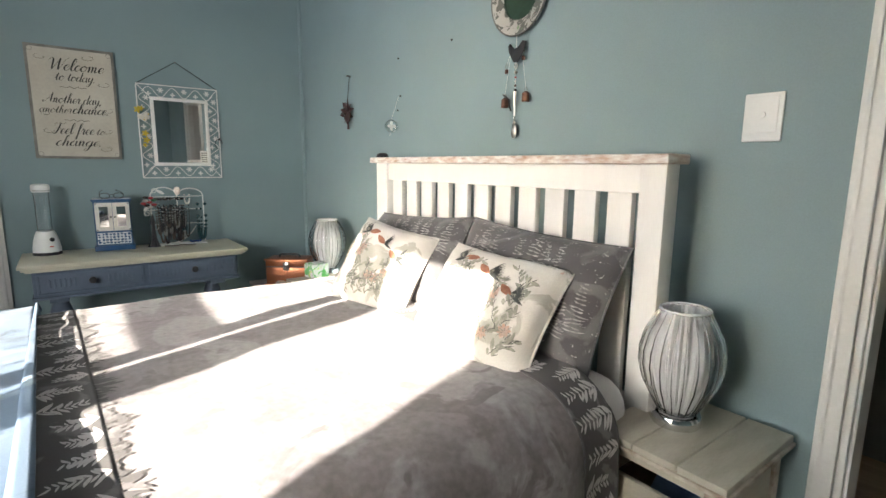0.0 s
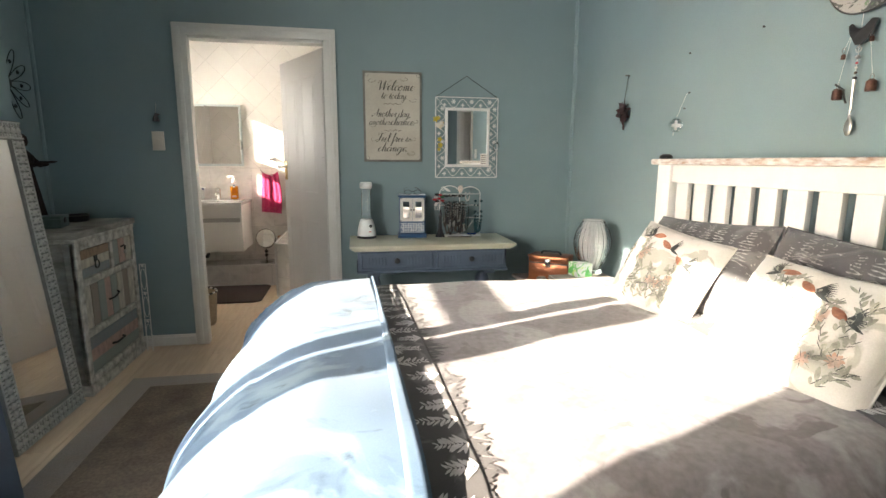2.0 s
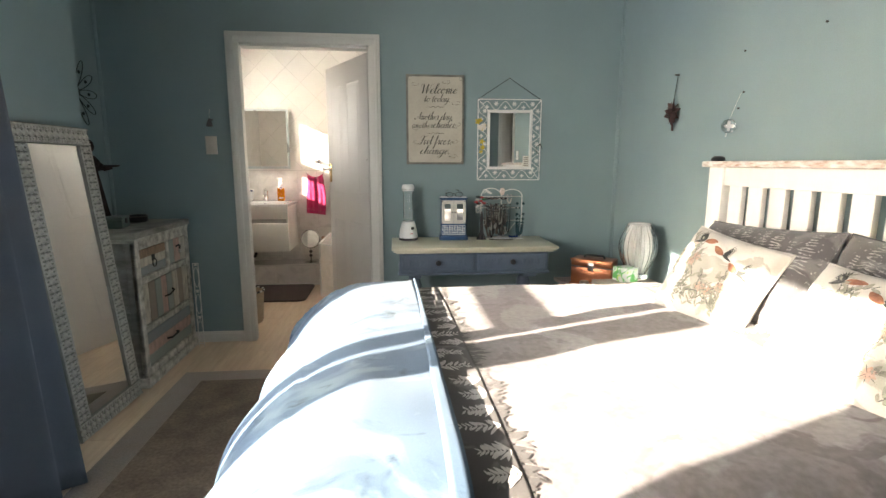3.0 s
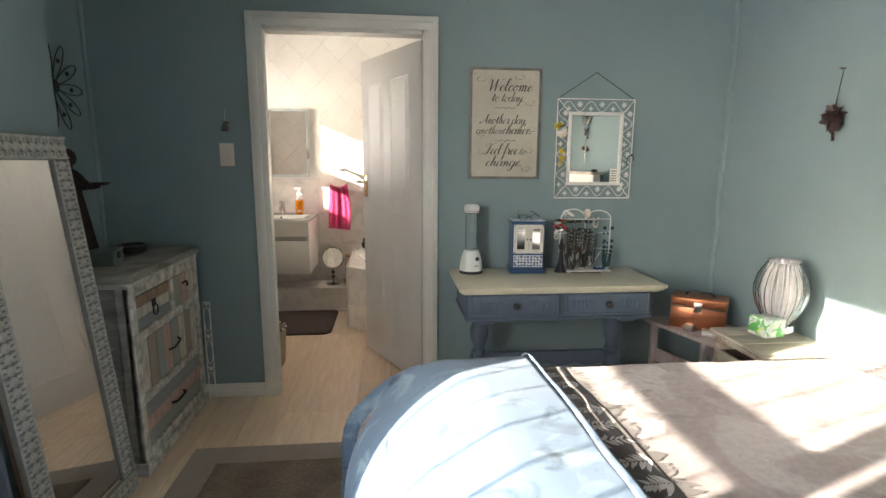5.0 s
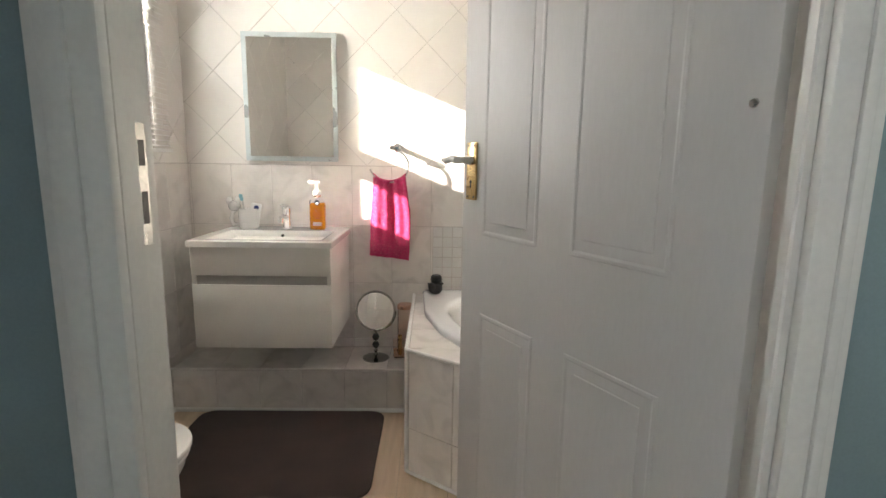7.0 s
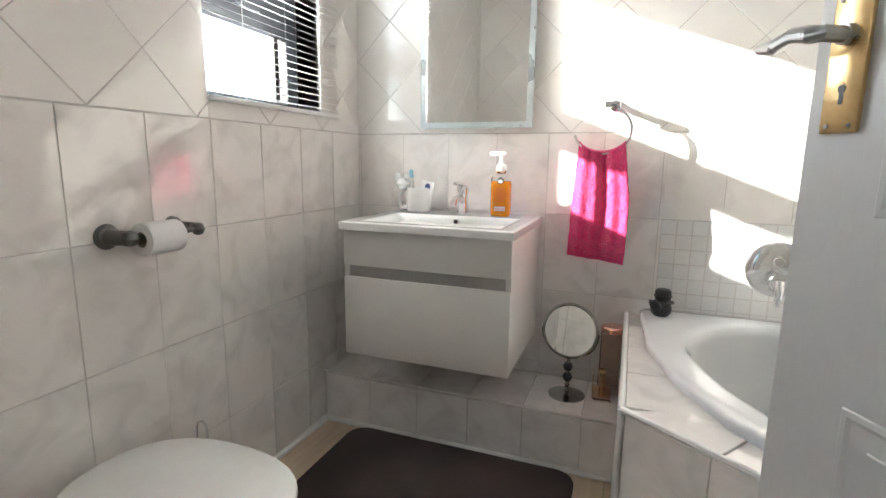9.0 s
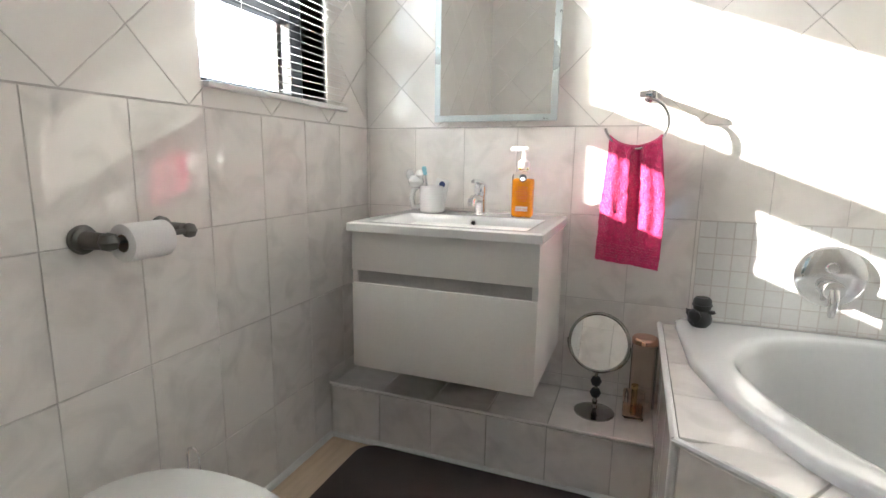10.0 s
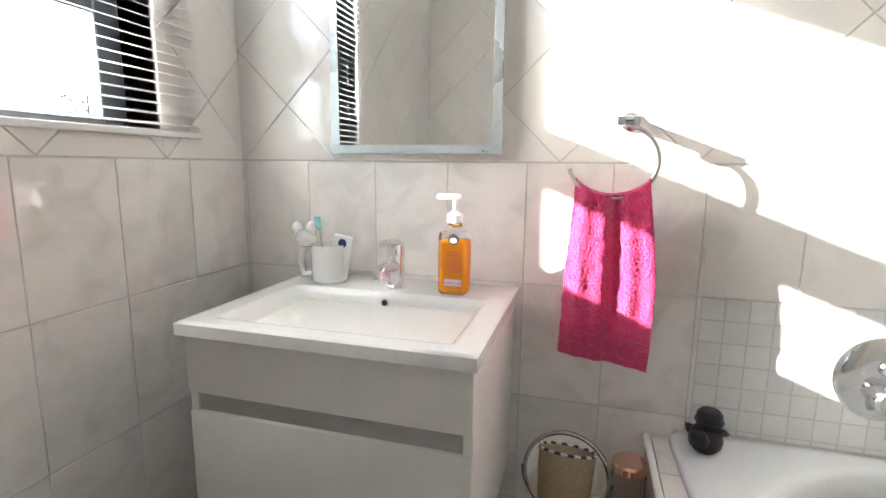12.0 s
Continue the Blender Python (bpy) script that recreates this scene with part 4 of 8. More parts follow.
part("rim", box_bm(-0.151, -0.086, 0.133, 0.151, 0.086, 0.141, 0.001), M_PEWTER, vc, "dark metal rim")
for x in (-0.151, 0.151):
    for z in (0.0, 0.195):
        part("corner_guard", box_bm(x - 0.008, -0.089, max(0, z - 0.012), x + 0.008, -0.075, max(0.012, z), 0.003), M_COPPER, vc)
latch = part("latch", box_bm(-0.022, -0.094, 0.110, 0.022, -0.086, 0.172, 0.004, 2), M_NICKEL, vc, "nickel latch")
part("latch_tongue", box_bm(-0.012, -0.098, 0.120, 0.012, -0.093, 0.150, 0.003), M_PEWTER, latch)
part("handle", tube_bm([(-0.075, 0, 0.193), (-0.072, 0, 0.208), (-0.06, 0, 0.216), (0.06, 0, 0.216), (0.072, 0, 0.208), (0.075, 0, 0.193)], 0.008, 8), M_BLACK, vc, "dark handle")
M_SILVER = mat("tarnished_silver", (0.50, 0.49, 0.46), 0.35, 0.9, 60, 0.2, 200, 0.5)
tr = thing("trinket_box", "round ornate silver trinket box on the corner table", "trinket box", pose(1.535, 3.925, CTZ) @ Matrix.Scale(0.85, 4))
part("body", lathe_bm([(0, 0), (0.034, 0), (0.040, 0.008), (0.040, 0.022), (0, 0.022)], 20), M_SILVER, tr)
part("lid", lathe_bm([(0, 0.022), (0.042, 0.022), (0.040, 0.030), (0.028, 0.042), (0, 0.047)], 20), M_SILVER, tr)
tr = thing("trinket_box", "oblong ornate silver trinket box on the corner table", "trinket box", pose(1.600, 3.815, CTZ, 0, 0, -38))
part("body", box_bm(-0.05, -0.022, 0, 0.05, 0.022, 0.022, 0.005, 2), M_SILVER, tr)
part("lid", box_bm(-0.052, -0.024, 0.023, 0.052, 0.024, 0.034, 0.005, 2), M_SILVER, tr)

# ---- writing desk ----
M_DESKTOP = mat("cream_painted_desk_top", (0.58, 0.545, 0.43), 0.38, 0, 3, 0.03, 90, 0.05, tint=(0.50, 0.47, 0.36))
M_DESK = mat("slate_blue_chalk_paint", (0.100, 0.132, 0.185), 0.55, 0, 5, 0.06, 100, 0.12, tint=(0.078, 0.105, 0.150))
dk = thing("desk", "slate blue painted desk with a cream top and two drawers", "desk")
bm = box_bm(0.195, 3.738, 0.735, 1.28, 4.215, 0.752, 0.004, 2)
box_bm(0.207, 3.750, 0.722, 1.268, 4.214, 0.736, 0.005, 3, bm=bm)
box_bm(0.222, 3.765, 0.712, 1.253, 4.213, 0.723, 0.003, 2, bm=bm)
part("tabletop", bm, M_DESKTOP, dk, "cream painted top with a moulded edge")
part("apron", box_bm(0.245, 3.80, 0.575, 1.23, 4.205, 0.712, 0.004), M_DESK, dk)
part("lower_moulding", box_bm(0.237, 3.790, 0.562, 1.238, 4.207, 0.578, 0.005, 2), M_DESK, dk)
for x0, x1 in ((0.262, 0.725), (0.755, 1.213)):
    dr = part("drawer", box_bm(x0, 3.788, 0.590, x1, 3.801, 0.702, 0.003, 2), M_DESK, dk)
    for a, b, c, d in ((x0, x1, 0.690, 0.702), (x0, x1, 0.590, 0.600), (x0, x0 + 0.012, 0.600, 0.690), (x1 - 0.012, x1, 0.600, 0.690)):
        part("bead", box_bm(a, 3.783, c, b, 3.789, d, 0.002), M_DESK, dr)
    xm = (x0 + x1) / 2
    for s in (-1, 1):
        for k in range(6):
            xc = xm + s * (0.075 + k * 0.021)
            part("carved_flute", box_bm(xc - 0.006, 3.784, 0.622, xc + 0.006, 3.789, 0.668, 0.003, 2), M_DESK, dr)
    part("knob", lathe_bm([(0, 0), (0.009, 0), (0.008, 0.010), (0.018, 0.020), (0.017, 0.030), (0.010, 0.036), (0, 0.037)], 20, m=pose(xm, 3.788, 0.648, 90)), M_BLACK, dr, "dark turned knob")
LEG = [(0.034, 0.09), (0.040, 0.105), (0.030, 0.125), (0.034, 0.15), (0.046, 0.19), (0.050, 0.23), (0.044, 0.27), (0.030, 0.30), (0.040, 0.325), (0.030, 0.345), (0.034, 0.37), (0.050, 0.41), (0.052, 0.45), (0.040, 0.49), (0.030, 0.51), (0.042, 0.53), (0.042, 0.562)]
for x in (0.345, 1.115):
    tr = part("trestle_foot", box_bm(x - 0.040, 3.80, 0.0, x + 0.040, 4.19, 0.055, 0.012, 2), M_DESK, dk)
    part("foot_block", box_bm(x - 0.034, 3.90, 0.055, x + 0.034, 4.09, 0.092, 0.008, 2), M_DESK, tr)
    part("leg", lathe_bm([(0, 0.09), *LEG, (0, 0.562)], 24, (x, 3.995, 0)), M_DESK, dk)
    part("leg_block", box_bm(x - 0.042, 3.953, 0.215, x + 0.042, 4.037, 0.30, 0.006, 2), M_DESK, dk)
    part("bracket", box_bm(x - 0.042, 3.82, 0.535, x + 0.042, 4.18, 0.562, 0.006, 2), M_DESK, dk)


def stretch_outline():
    top = [(0.387 + k * 0.0686 / 1, 0.315) for k in range(0, 11)]
    low = [(0.387 + 0.686 * (1 - k / 40), 0.245 - 0.018 * abs(math.sin(k / 40 * math.pi * 4))) for k in range(41)]
    return top + low


part("stretcher", prism_bm(stretch_outline(), -0.012, 0.012, m=Matrix(((1, 0, 0, 0), (0, 0, -1, 3.995), (0, 1, 0, 0), (0, 0, 0, 1)))), M_DESK, dk)

# slippers under the desk
M_PINK = mat("dusty_pink_slipper_plush", (0.36, 0.25, 0.24), 0.9, 0, 20, 0.1, 200, 0.4, sheen=0.4)
M_DKSLIP = mat("charcoal_slipper_plush", (0.05, 0.05, 0.055), 0.9, 0, 20, 0.1, 200, 0.4, sheen=0.3)


def slipper(m, ma, label):
    ob = thing("slipper", label, "slipper", m, group="slippers under the desk")
    out = [(0.045 * math.cos(a) * (1.0 if math.sin(a) > 0 else 0.85), 0.13 * math.sin(a)) for a in [i * math.pi / 12 for i in range(24)]]
    part("sole", prism_bm(out, 0, 0.016, bevel=0.004), ma, ob)
    part("upper", grid_bm(12, 10, lambda u, v: (0.048 * math.cos(math.pi * u) * (1 - 0.35 * v * v), 0.0 + 0.125 * v, 0.016 + 0.048 * math.sin(math.pi * u) * math.sqrt(max(0.0, 1 - 0.9 * v * v)))), ma, ob)
    return ob


for i, (x, y, r, ma, lab) in enumerate(((0.47, 4.06, 20, M_DKSLIP, "charcoal plush slipper on the floor under the desk"), (0.56, 4.06, 12, M_PINK, "dusty pink plush slipper on the floor under the desk"), (0.67, 4.06, 8, M_PINK, "dusty pink plush slipper on the floor under the desk"))):
    slipper(pose(x, y, 0.0, 0, 0, r), ma, lab)

# ---- things on the desk ----
DZ = 0.752
bl = thing("blender", "white blender with a clear cup on the desk", "blender", pose(0.312, 4.115, DZ))
part("rubber_base", lathe_bm([(0, 0), (0.066, 0), (0.067, 0.010), (0.064, 0.016), (0, 0.016)], 32), M_BLACK, bl, "black rubber base")
part("body", lathe_bm([(0, 0.016), (0.064, 0.016), (0.064, 0.035), (0.058, 0.075), (0.048, 0.112), (0.040, 0.130), (0, 0.130)], 40), M_PLASTIC, bl)
part("jug", lathe_bm([(0.034, 0.130), (0.034, 0.330), (0.038, 0.345), (0.034, 0.345), (0.031, 0.328), (0.031, 0.134)], 32), M_CLEAR, bl, "clear plastic cup")
for k in range(4):
    a = k * math.pi / 2 + 0.4
    part("cup_rib", box_bm(-0.002, -0.003, 0.14, 0.002, 0.003, 0.32, 0.001, m=pose(0.0295 * math.cos(a), 0.0295 * math.sin(a), 0)), M_CLEAR, bl)
lid = part("lid", lathe_bm([(0, 0.386), (0.030, 0.386), (0.040, 0.380), (0.042, 0.368), (0.042, 0.352), (0.038, 0.342), (0, 0.342)], 32), M_PLASTIC, bl, "white lid")
part("spout_ring", tube_bm([(0.048 * math.cos(a), 0.043 * math.sin(a), 0.352) for a in [i * math.pi / 12 for i in range(24)]], 0.002, 6, True), M_CHROME, lid)
part("dial", lathe_bm([(0, 0), (0.012, 0), (0.011, 0.008), (0, 0.009)], 16, m=pose(0.025, -0.046, 0.085, 82, 0, 28)), M_BLACK, bl, "black dial")
M_RED = mat("red_badge", (0.55, 0.03, 0.03), 0.4, 0, 20, 0.03, 200, 0.02)
part("badge", box_bm(-0.009, -0.001, -0.003, 0.009, 0.002, 0.003, m=pose(0.022, -0.0575, 0.048, 8, 0, 22)), M_RED, bl, "small red badge")

M_BLUE = mat("deep_blue_lacquer", (0.020, 0.075, 0.170), 0.30, 0, 9, 0.06, 90, 0.06)
M_WHITEP = mat("ivory_painted_wood", (0.66, 0.63, 0.57), 0.45, 0, 10, 0.05, 110, 0.08)
M_MOSAICBW = mat("crackle_mosaic", (0.65, 0.66, 0.68), 0.25, 0, 20, 0.04, 100, 0.03)
jb = thing("jewellery_cabinet", "blue wooden jewellery cabinet with ivory mirrored doors", "jewellery box", pose(0.63, 4.12, DZ, 0, 0, -4))
part("plinth", box_bm(-0.100, -0.068, 0, 0.100, 0.068, 0.030, 0.004, 2), M_BLUE, jb)
part("body", box_bm(-0.090, -0.060, 0.030, 0.090, 0.060, 0.285, 0.002), M_BLUE, jb)
part("top", box_bm(-0.098, -0.070, 0.285, 0.098, 0.066, 0.297, 0.003, 2), M_BLUE, jb)
part("top_mosaic", box_bm(-0.092, -0.064, 0.297, 0.092, 0.060, 0.2995, 0.001), M_MOSAICBW, jb, "mosaic tiled top")
dw = part("drawer", box_bm(-0.082, -0.064, 0.038, 0.082, -0.059, 0.105, 0.001), M_MOSAICBW, jb, "drawer front of blue and white mosaic")
rnd = random.Random(5)
for gx_ in range(9):
    for gz_ in range(4):
        w_, h_ = 0.0062 + rnd.random() * 0.003, 0.005 + rnd.random() * 0.003
        xx, zz = -0.073 + gx_ * 0.0182 + rnd.uniform(-0.002, 0.002), 0.0475 + gz_ * 0.016 + rnd.uniform(-0.002, 0.002)
        pts = [(w_ * math.cos(a) * rnd.uniform(0.8, 1.2), h_ * math.sin(a) * rnd.uniform(0.8, 1.2)) for a in (0.4, 1.6, 2.7, 3.9, 5.2)]
        part("mosaic_chip", prism_bm(pts, 0, 0.0012, m=Matrix(((1, 0, 0, xx), (0, 0, -1, -0.0641), (0, 1, 0, zz), (0, 0, 0, 1)))), M_BLUE, dw)
for s in (-1, 1):
    xa, xb = sorted((s * 0.001, s * 0.084))
    d = part("door", box_bm(xa, -0.068, 0.116, xa + 0.020, -0.060, 0.278, 0.001), M_WHITEP, jb, "ivory door with a mirror pane")
    part("stile", box_bm(xb - 0.020, -0.068, 0.116, xb, -0.060, 0.278, 0.001), M_WHITEP, d)
    part("door_rail", box_bm(xa + 0.020, -0.0678, 0.116, xb - 0.020, -0.060, 0.140, 0.001), M_WHITEP, d)
    part("door_rail", box_bm(xa + 0.020, -0.0678, 0.254, xb - 0.020, -0.060, 0.278, 0.001), M_WHITEP, d)
    part("mirror_pane", box_bm(xa + 0.020, -0.0635, 0.140, xb - 0.020, -0.060, 0.254), M_MIRROR, d, "mirror pane")
    part("knob", lathe_bm([(0, 0), (0.003, 0), (0.003, 0.004), (0.006, 0.008), (0.004, 0.012), (0, 0.013)], 12, m=pose(s * 0.010, -0.068, 0.196, 90)), M_PEWTER, d)
    for z in (0.124, 0.270):
        part("corner_ornament", prism_bm([(0, 0), (0.012, 0), (0, 0.012)], 0, 0.0015, m=Matrix(((-s, 0, 0, s * 0.082), (0, 0, -1, -0.068), (0, 1 if z < 0.2 else -1, 0, z - 0.006 if z < 0.2 else z + 0.006), (0, 0, 0, 1)))), M_PEWTER, d)
gl = thing("glasses", "black-framed spectacles lying on the jewellery cabinet", "glasses", pose(0.63, 4.105, DZ + 0.2995 + 0.016, 0, 0, 4))
for s in (-1, 1):
    part("rim", tube_bm([(s * 0.034 + 0.025 * math.cos(a), -0.02, 0.016 * math.sin(a)) for a in [i * math.pi / 9 for i in range(18)]], 0.0018, 6, True), M_BLACK, gl)
    part("temple", tube_bm([(s * 0.060, -0.02, 0.006), (s * 0.050, 0.03, 0.022), (s * 0.030, 0.06, 0.030)], 0.0018, 6), M_BLACK, gl)
part("bridge", tube_bm([(-0.010, -0.02, 0.004), (0, -0.021, 0.008), (0.010, -0.02, 0.004)], 0.0018, 6), M_BLACK, gl)

M_WIRE = mat("white_enamelled_wire", (0.76, 0.75, 0.72), 0.4, 0, 14, 0.05, 160, 0.04)
M_BEADDK = mat("dark_beads", (0.045, 0.042, 0.045), 0.22, 0, 40, 0.2, 200, 0.05)
M_BEADBR = mat("bronze_chain", (0.085, 0.062, 0.048), 0.4, 0.3, 40, 0.2, 200, 0.1)
M_BEADBL = mat("blue_beads", (0.02, 0.055, 0.20), 0.2, 0, 40, 0.15, 200, 0.05)
M_BEADTL = mat("teal_black_beads", (0.03, 0.075, 0.085), 0.22, 0, 40, 0.2, 200, 0.05)
M_PEARL = mat("pearl_beads", (0.62, 0.60, 0.56), 0.25, 0, 40, 0.08, 200, 0.03)
js = thing("jewellery_stand", "white wire jewellery stand hung with necklaces and bangles", "jewellery stand", pose(0.972, 4.12, DZ))
part("arch", tube_bm([(-0.145 + 0.145 * (1 - math.cos(a)) / 1.0 * 0.5 - 0.0, 0, 0.30 + 0.058 * math.sin(a)) for a in [i * math.pi / 12 for i in range(13)]], 0.0035, 6), M_WIRE, js)
part("arch", tube_bm([(0.0 + 0.075 * (1 - math.cos(a)), 0, 0.30 + 0.050 * math.sin(a)) for a in [i * math.pi / 12 for i in range(13)]], 0.0035, 6), M_WIRE, js)
for x in (-0.145, 0.0, 0.15):
    part("upright", tube_bm([(x, 0, 0.0), (x, 0, 0.15), (x, 0, 0.30)], 0.0035, 6), M_WIRE, js)
for z in (0.30, 0.22, 0.13):
    part("crossbar", tube_bm([(-0.145, 0, z), (0.15, 0, z)], 0.0025, 6), M_WIRE, js)
    for k in range(14):
        part("hook_bead", lathe_bm([(0, -0.003), (0.003, 0), (0, 0.003)], 8, (0.02 + k * 0.0095, -0.003, z)), M_PEARL, js)
part("base_bar", box_bm(-0.15, -0.035, 0, 0.155, 0.035, 0.006, 0.002), M_WIRE, js)
for cx, cz, r, turns, s in ((-0.165, 0.20, 0.022, 1.4, 1), (0.035, 0.05, 0.020, 1.5, -1), (-0.12, 0.335, 0.02, 1.2, 1)):
    part("scroll", tube_bm([(cx + s * r * (1 - 0.06 * k / turns) * math.cos(k * 0.45), -0.002, cz + r * (1 - 0.06 * k / turns) * math.sin(k * 0.45)) for k in range(int(turns * 14))], 0.0025, 6), M_WIRE, js)
part("curl_leg", tube_bm([(-0.04, -0.02, 0.01), (0.02, -0.02, 0.03), (0.07, -0.01, 0.07), (0.10, 0, 0.11)], 0.003, 6), M_WIRE, js)
for x, z, r in ((-0.09, 0.33, 30), (-0.165, 0.235, -40)):
    part("leaf", prism_bm([(0.026 * math.cos(a), 0.009 * math.sin(a)) for a in [i * math.pi / 6 for i in range(12)]], -0.001, 0.001, m=pose(x, -0.004, z, 90, r)), M_WIRE, js)


def strand(parent, x, z0, drop, width, ma, bead, y=-0.012, sway=0.0, name="necklace"):
    """A looped string of beads hung from a hook."""
    bm = bmesh.new()
    n = max(14, int(drop * 2 / (bead * 1.7)))
    for k in range(n):
        t = k / (n - 1)
        px = x + width * math.cos(math.pi * t) + sway * math.sin(math.pi * t)
        pz = z0 - drop * math.sin(math.pi * t) ** 0.55
        lathe_bm([(0, -bead), (bead * 0.8, -bead * 0.5), (bead, 0), (bead * 0.8, bead * 0.5), (0, bead)], 7, (px, y - 0.004 * math.sin(7 * t * math.pi), max(pz, 0.012)), bm=bm)
    return tagged(part(name, bm, ma, parent), kind="stuff")


rnd = random.Random(11)
mats = [M_BEADBR, M_BEADDK, M_BEADDK, M_BEADBR, M_BEADDK, M_BEADTL, M_SILVER, M_BEADDK]
for k in range(32):
    strand(js, -0.105 + k * 0.0047 + rnd.uniform(-0.004, 0.004), 0.292 - 0.004 * (k % 3), rnd.uniform(0.16, 0.275), rnd.uniform(0.006, 0.016), mats[k % 8], rnd.uniform(0.0040, 0.0075), -0.008 - 0.004 * (k % 4), rnd.uniform(-0.01, 0.01))
strand(js, -0.125, 0.26, 0.16, 0.022, M_PEARL, 0.003, -0.014)
strand(js, 0.135, 0.25, 0.22, 0.022, M_BEADTL, 0.011, -0.014)
strand(js, 0.118, 0.22, 0.20, 0.012, M_BEADTL, 0.007, -0.020)
strand(js, 0.085, 0.02, 0.004, 0.028, M_BEADBL, 0.008, -0.03, name="bangle")
strand(js, 0.02, 0.215, 0.12, 0.016, M_BEADBR, 0.004, -0.012)
strand(js, 0.055, 0.31, 0.055, 0.014, M_PEARL, 0.006, -0.014, name="bangle")
M_REDFL = mat("red_felt_flower", (0.45, 0.04, 0.05), 0.8, 0, 30, 0.15, 200, 0.3)
M_GRNFL = mat("green_felt", (0.03, 0.16, 0.07), 0.8, 0, 30, 0.1, 200, 0.3)
for k, (dx, dz, ma) in enumerate(((0, 0, M_REDFL), (0.022, 0.012, M_GRNFL), (-0.022, 0.010, M_PEARL), (0.006, 0.026, M_REDFL), (-0.016, -0.018, M_BEADDK), (0.022, -0.014, M_REDFL), (-0.034, -0.006, M_REDFL), (0.0, -0.028, M_PEARL), (-0.02, 0.03, M_BEADDK))):
    part("flower", lathe_bm([(0, -0.010), (0.011, -0.006), (0.016, 0), (0.010, 0.006), (0, 0.008)], 9, (-0.150 + dx, -0.018 - 0.002 * k, 0.27 + dz), wob=lambda a, z: 1 + 0.18 * math.sin(a * 2 * math.pi * 5)), ma, js)
M_CERAM = mat("painted_porcelain", (0.66, 0.45, 0.36), 0.3, 0, 40, 0.2, 100, 0.05, tint=(0.75, 0.72, 0.68))
single("porcelain_mask", lathe_bm([(0, -0.026), (0.012, -0.022), (0.019, -0.004), (0.018, 0.012), (0.010, 0.024), (0, 0.026)], 16, (0.975, 4.105, DZ + 0.335)), M_CERAM, "small painted porcelain mask hung on the jewellery stand", "ornament")
cone = thing("ring_stand", "dark beaded figure standing beside the necklaces", "ornament", pose(0.828, 4.09, DZ))
part("skirt", lathe_bm([(0, 0), (0.036, 0), (0.030, 0.010), (0.016, 0.05), (0.010, 0.12), (0.014, 0.15), (0.006, 0.19), (0, 0.20)], 16, wob=lambda a, z: 1 + 0.15 * math.sin(a * 2 * math.pi * 7)), M_BEADDK, cone)
part("chain", tube_bm([(0.05, -0.03, 0.003), (0.10, -0.045, 0.003), (0.14, -0.035, 0.003), (0.18, -0.05, 0.003), (0.22, -0.045, 0.003)], 0.004, 6), M_BEADBR, cone)

# ---- things on the wall beside the doorway ----
YW = DW0
M_SIGN = mat("aged_cream_sign_board", (0.56, 0.52, 0.44), 0.6, 0, 5, 0.05, 70, 0.06, tint=(0.44, 0.40, 0.33))
M_SIGNEDGE = mat("weathered_sign_edge", (0.24, 0.23, 0.20), 0.65, 0, 12, 0.12, 90, 0.1, tint=(0.12, 0.11, 0.10))
M_INK = mat("black_lettering", (0.012, 0.012, 0.012), 0.6, 0, 20, 0.05, 200, 0.02)
SX0, SX1, SZ0, SZ1, SY = 0.308, 0.714, 1.276, 1.888, YW - 0.022
sg = thing("sign", "aged cream wooden sign with black script lettering", "sign", pose(SX0, SY, SZ0))
SW, SH = SX1 - SX0, SZ1 - SZ0
part("board", box_bm(0, 0.002, 0, SW, 0.021, SH, 0.003, 2), M_SIGNEDGE, sg, "dark weathered edge")


def rounded(w, h, r, n=5):
    pts = []
    for cx, cy, a0 in ((w - r, r, -90), (w - r, h - r, 0), (r, h - r, 90), (r, r, 180)):
        pts += [(cx + r * math.cos(radians(a0 + 90 * k / n)), cy + r * math.sin(radians(a0 + 90 * k / n))) for k in range(n + 1)]
    return pts


UP = Matrix(((1, 0, 0, 0), (0, 0, -1, 0), (0, 1, 0, 0), (0, 0, 0, 1)))     # lays x-y outlines into the x-z plane, facing -y
part("face", prism_bm([(x + 0.014, y + 0.014) for x, y in rounded(SW - 0.028, SH - 0.028, 0.014)], 0, 0.0015, m=Matrix.Translation((0, 0.002, 0)) @ UP), M_SIGN, sg, "cream face")
GLYPHS = {}


def glyph(ch, advance, *strokes):
    """A pen-written letter: x-height 1, ascenders 2; each stroke a run of x y pairs."""
    GLYPHS[ch] = (advance, strokes)


glyph("a", 1.05, (0.75, 0.85, 0.45, 1.0, 0.12, 0.7, 0.1, 0.25, 0.35, 0.0, 0.65, 0.3, 0.8, 1.0), (0.8, 1.0, 0.74, 0.3, 0.9, 0.0, 1.15, 0.35))
glyph("c", 0.72, (0.62, 0.78, 0.45, 1.0, 0.15, 0.7, 0.1, 0.25, 0.38, 0.0, 0.8, 0.35))
glyph("d", 1.05, (0.74, 0.85, 0.45, 1.0, 0.12, 0.7, 0.1, 0.25, 0.35, 0.0, 0.65, 0.35, 0.9, 2.0), (0.9, 2.0, 0.76, 0.3, 0.9, 0.0, 1.15, 0.35))
glyph("e", 0.75, (0.0, 0.3, 0.35, 0.42, 0.65, 0.75, 0.5, 1.0, 0.2, 0.75, 0.12, 0.3, 0.38, 0.0, 0.82, 0.35))
glyph("f", 0.66, (0.0, 0.3, 0.45, 1.2, 0.68, 1.95, 0.52, 2.1, 0.34, 1.6, 0.18, -0.5, 0.0, -0.95, -0.1, -0.6, 0.3, 0.0, 0.72, 0.35))
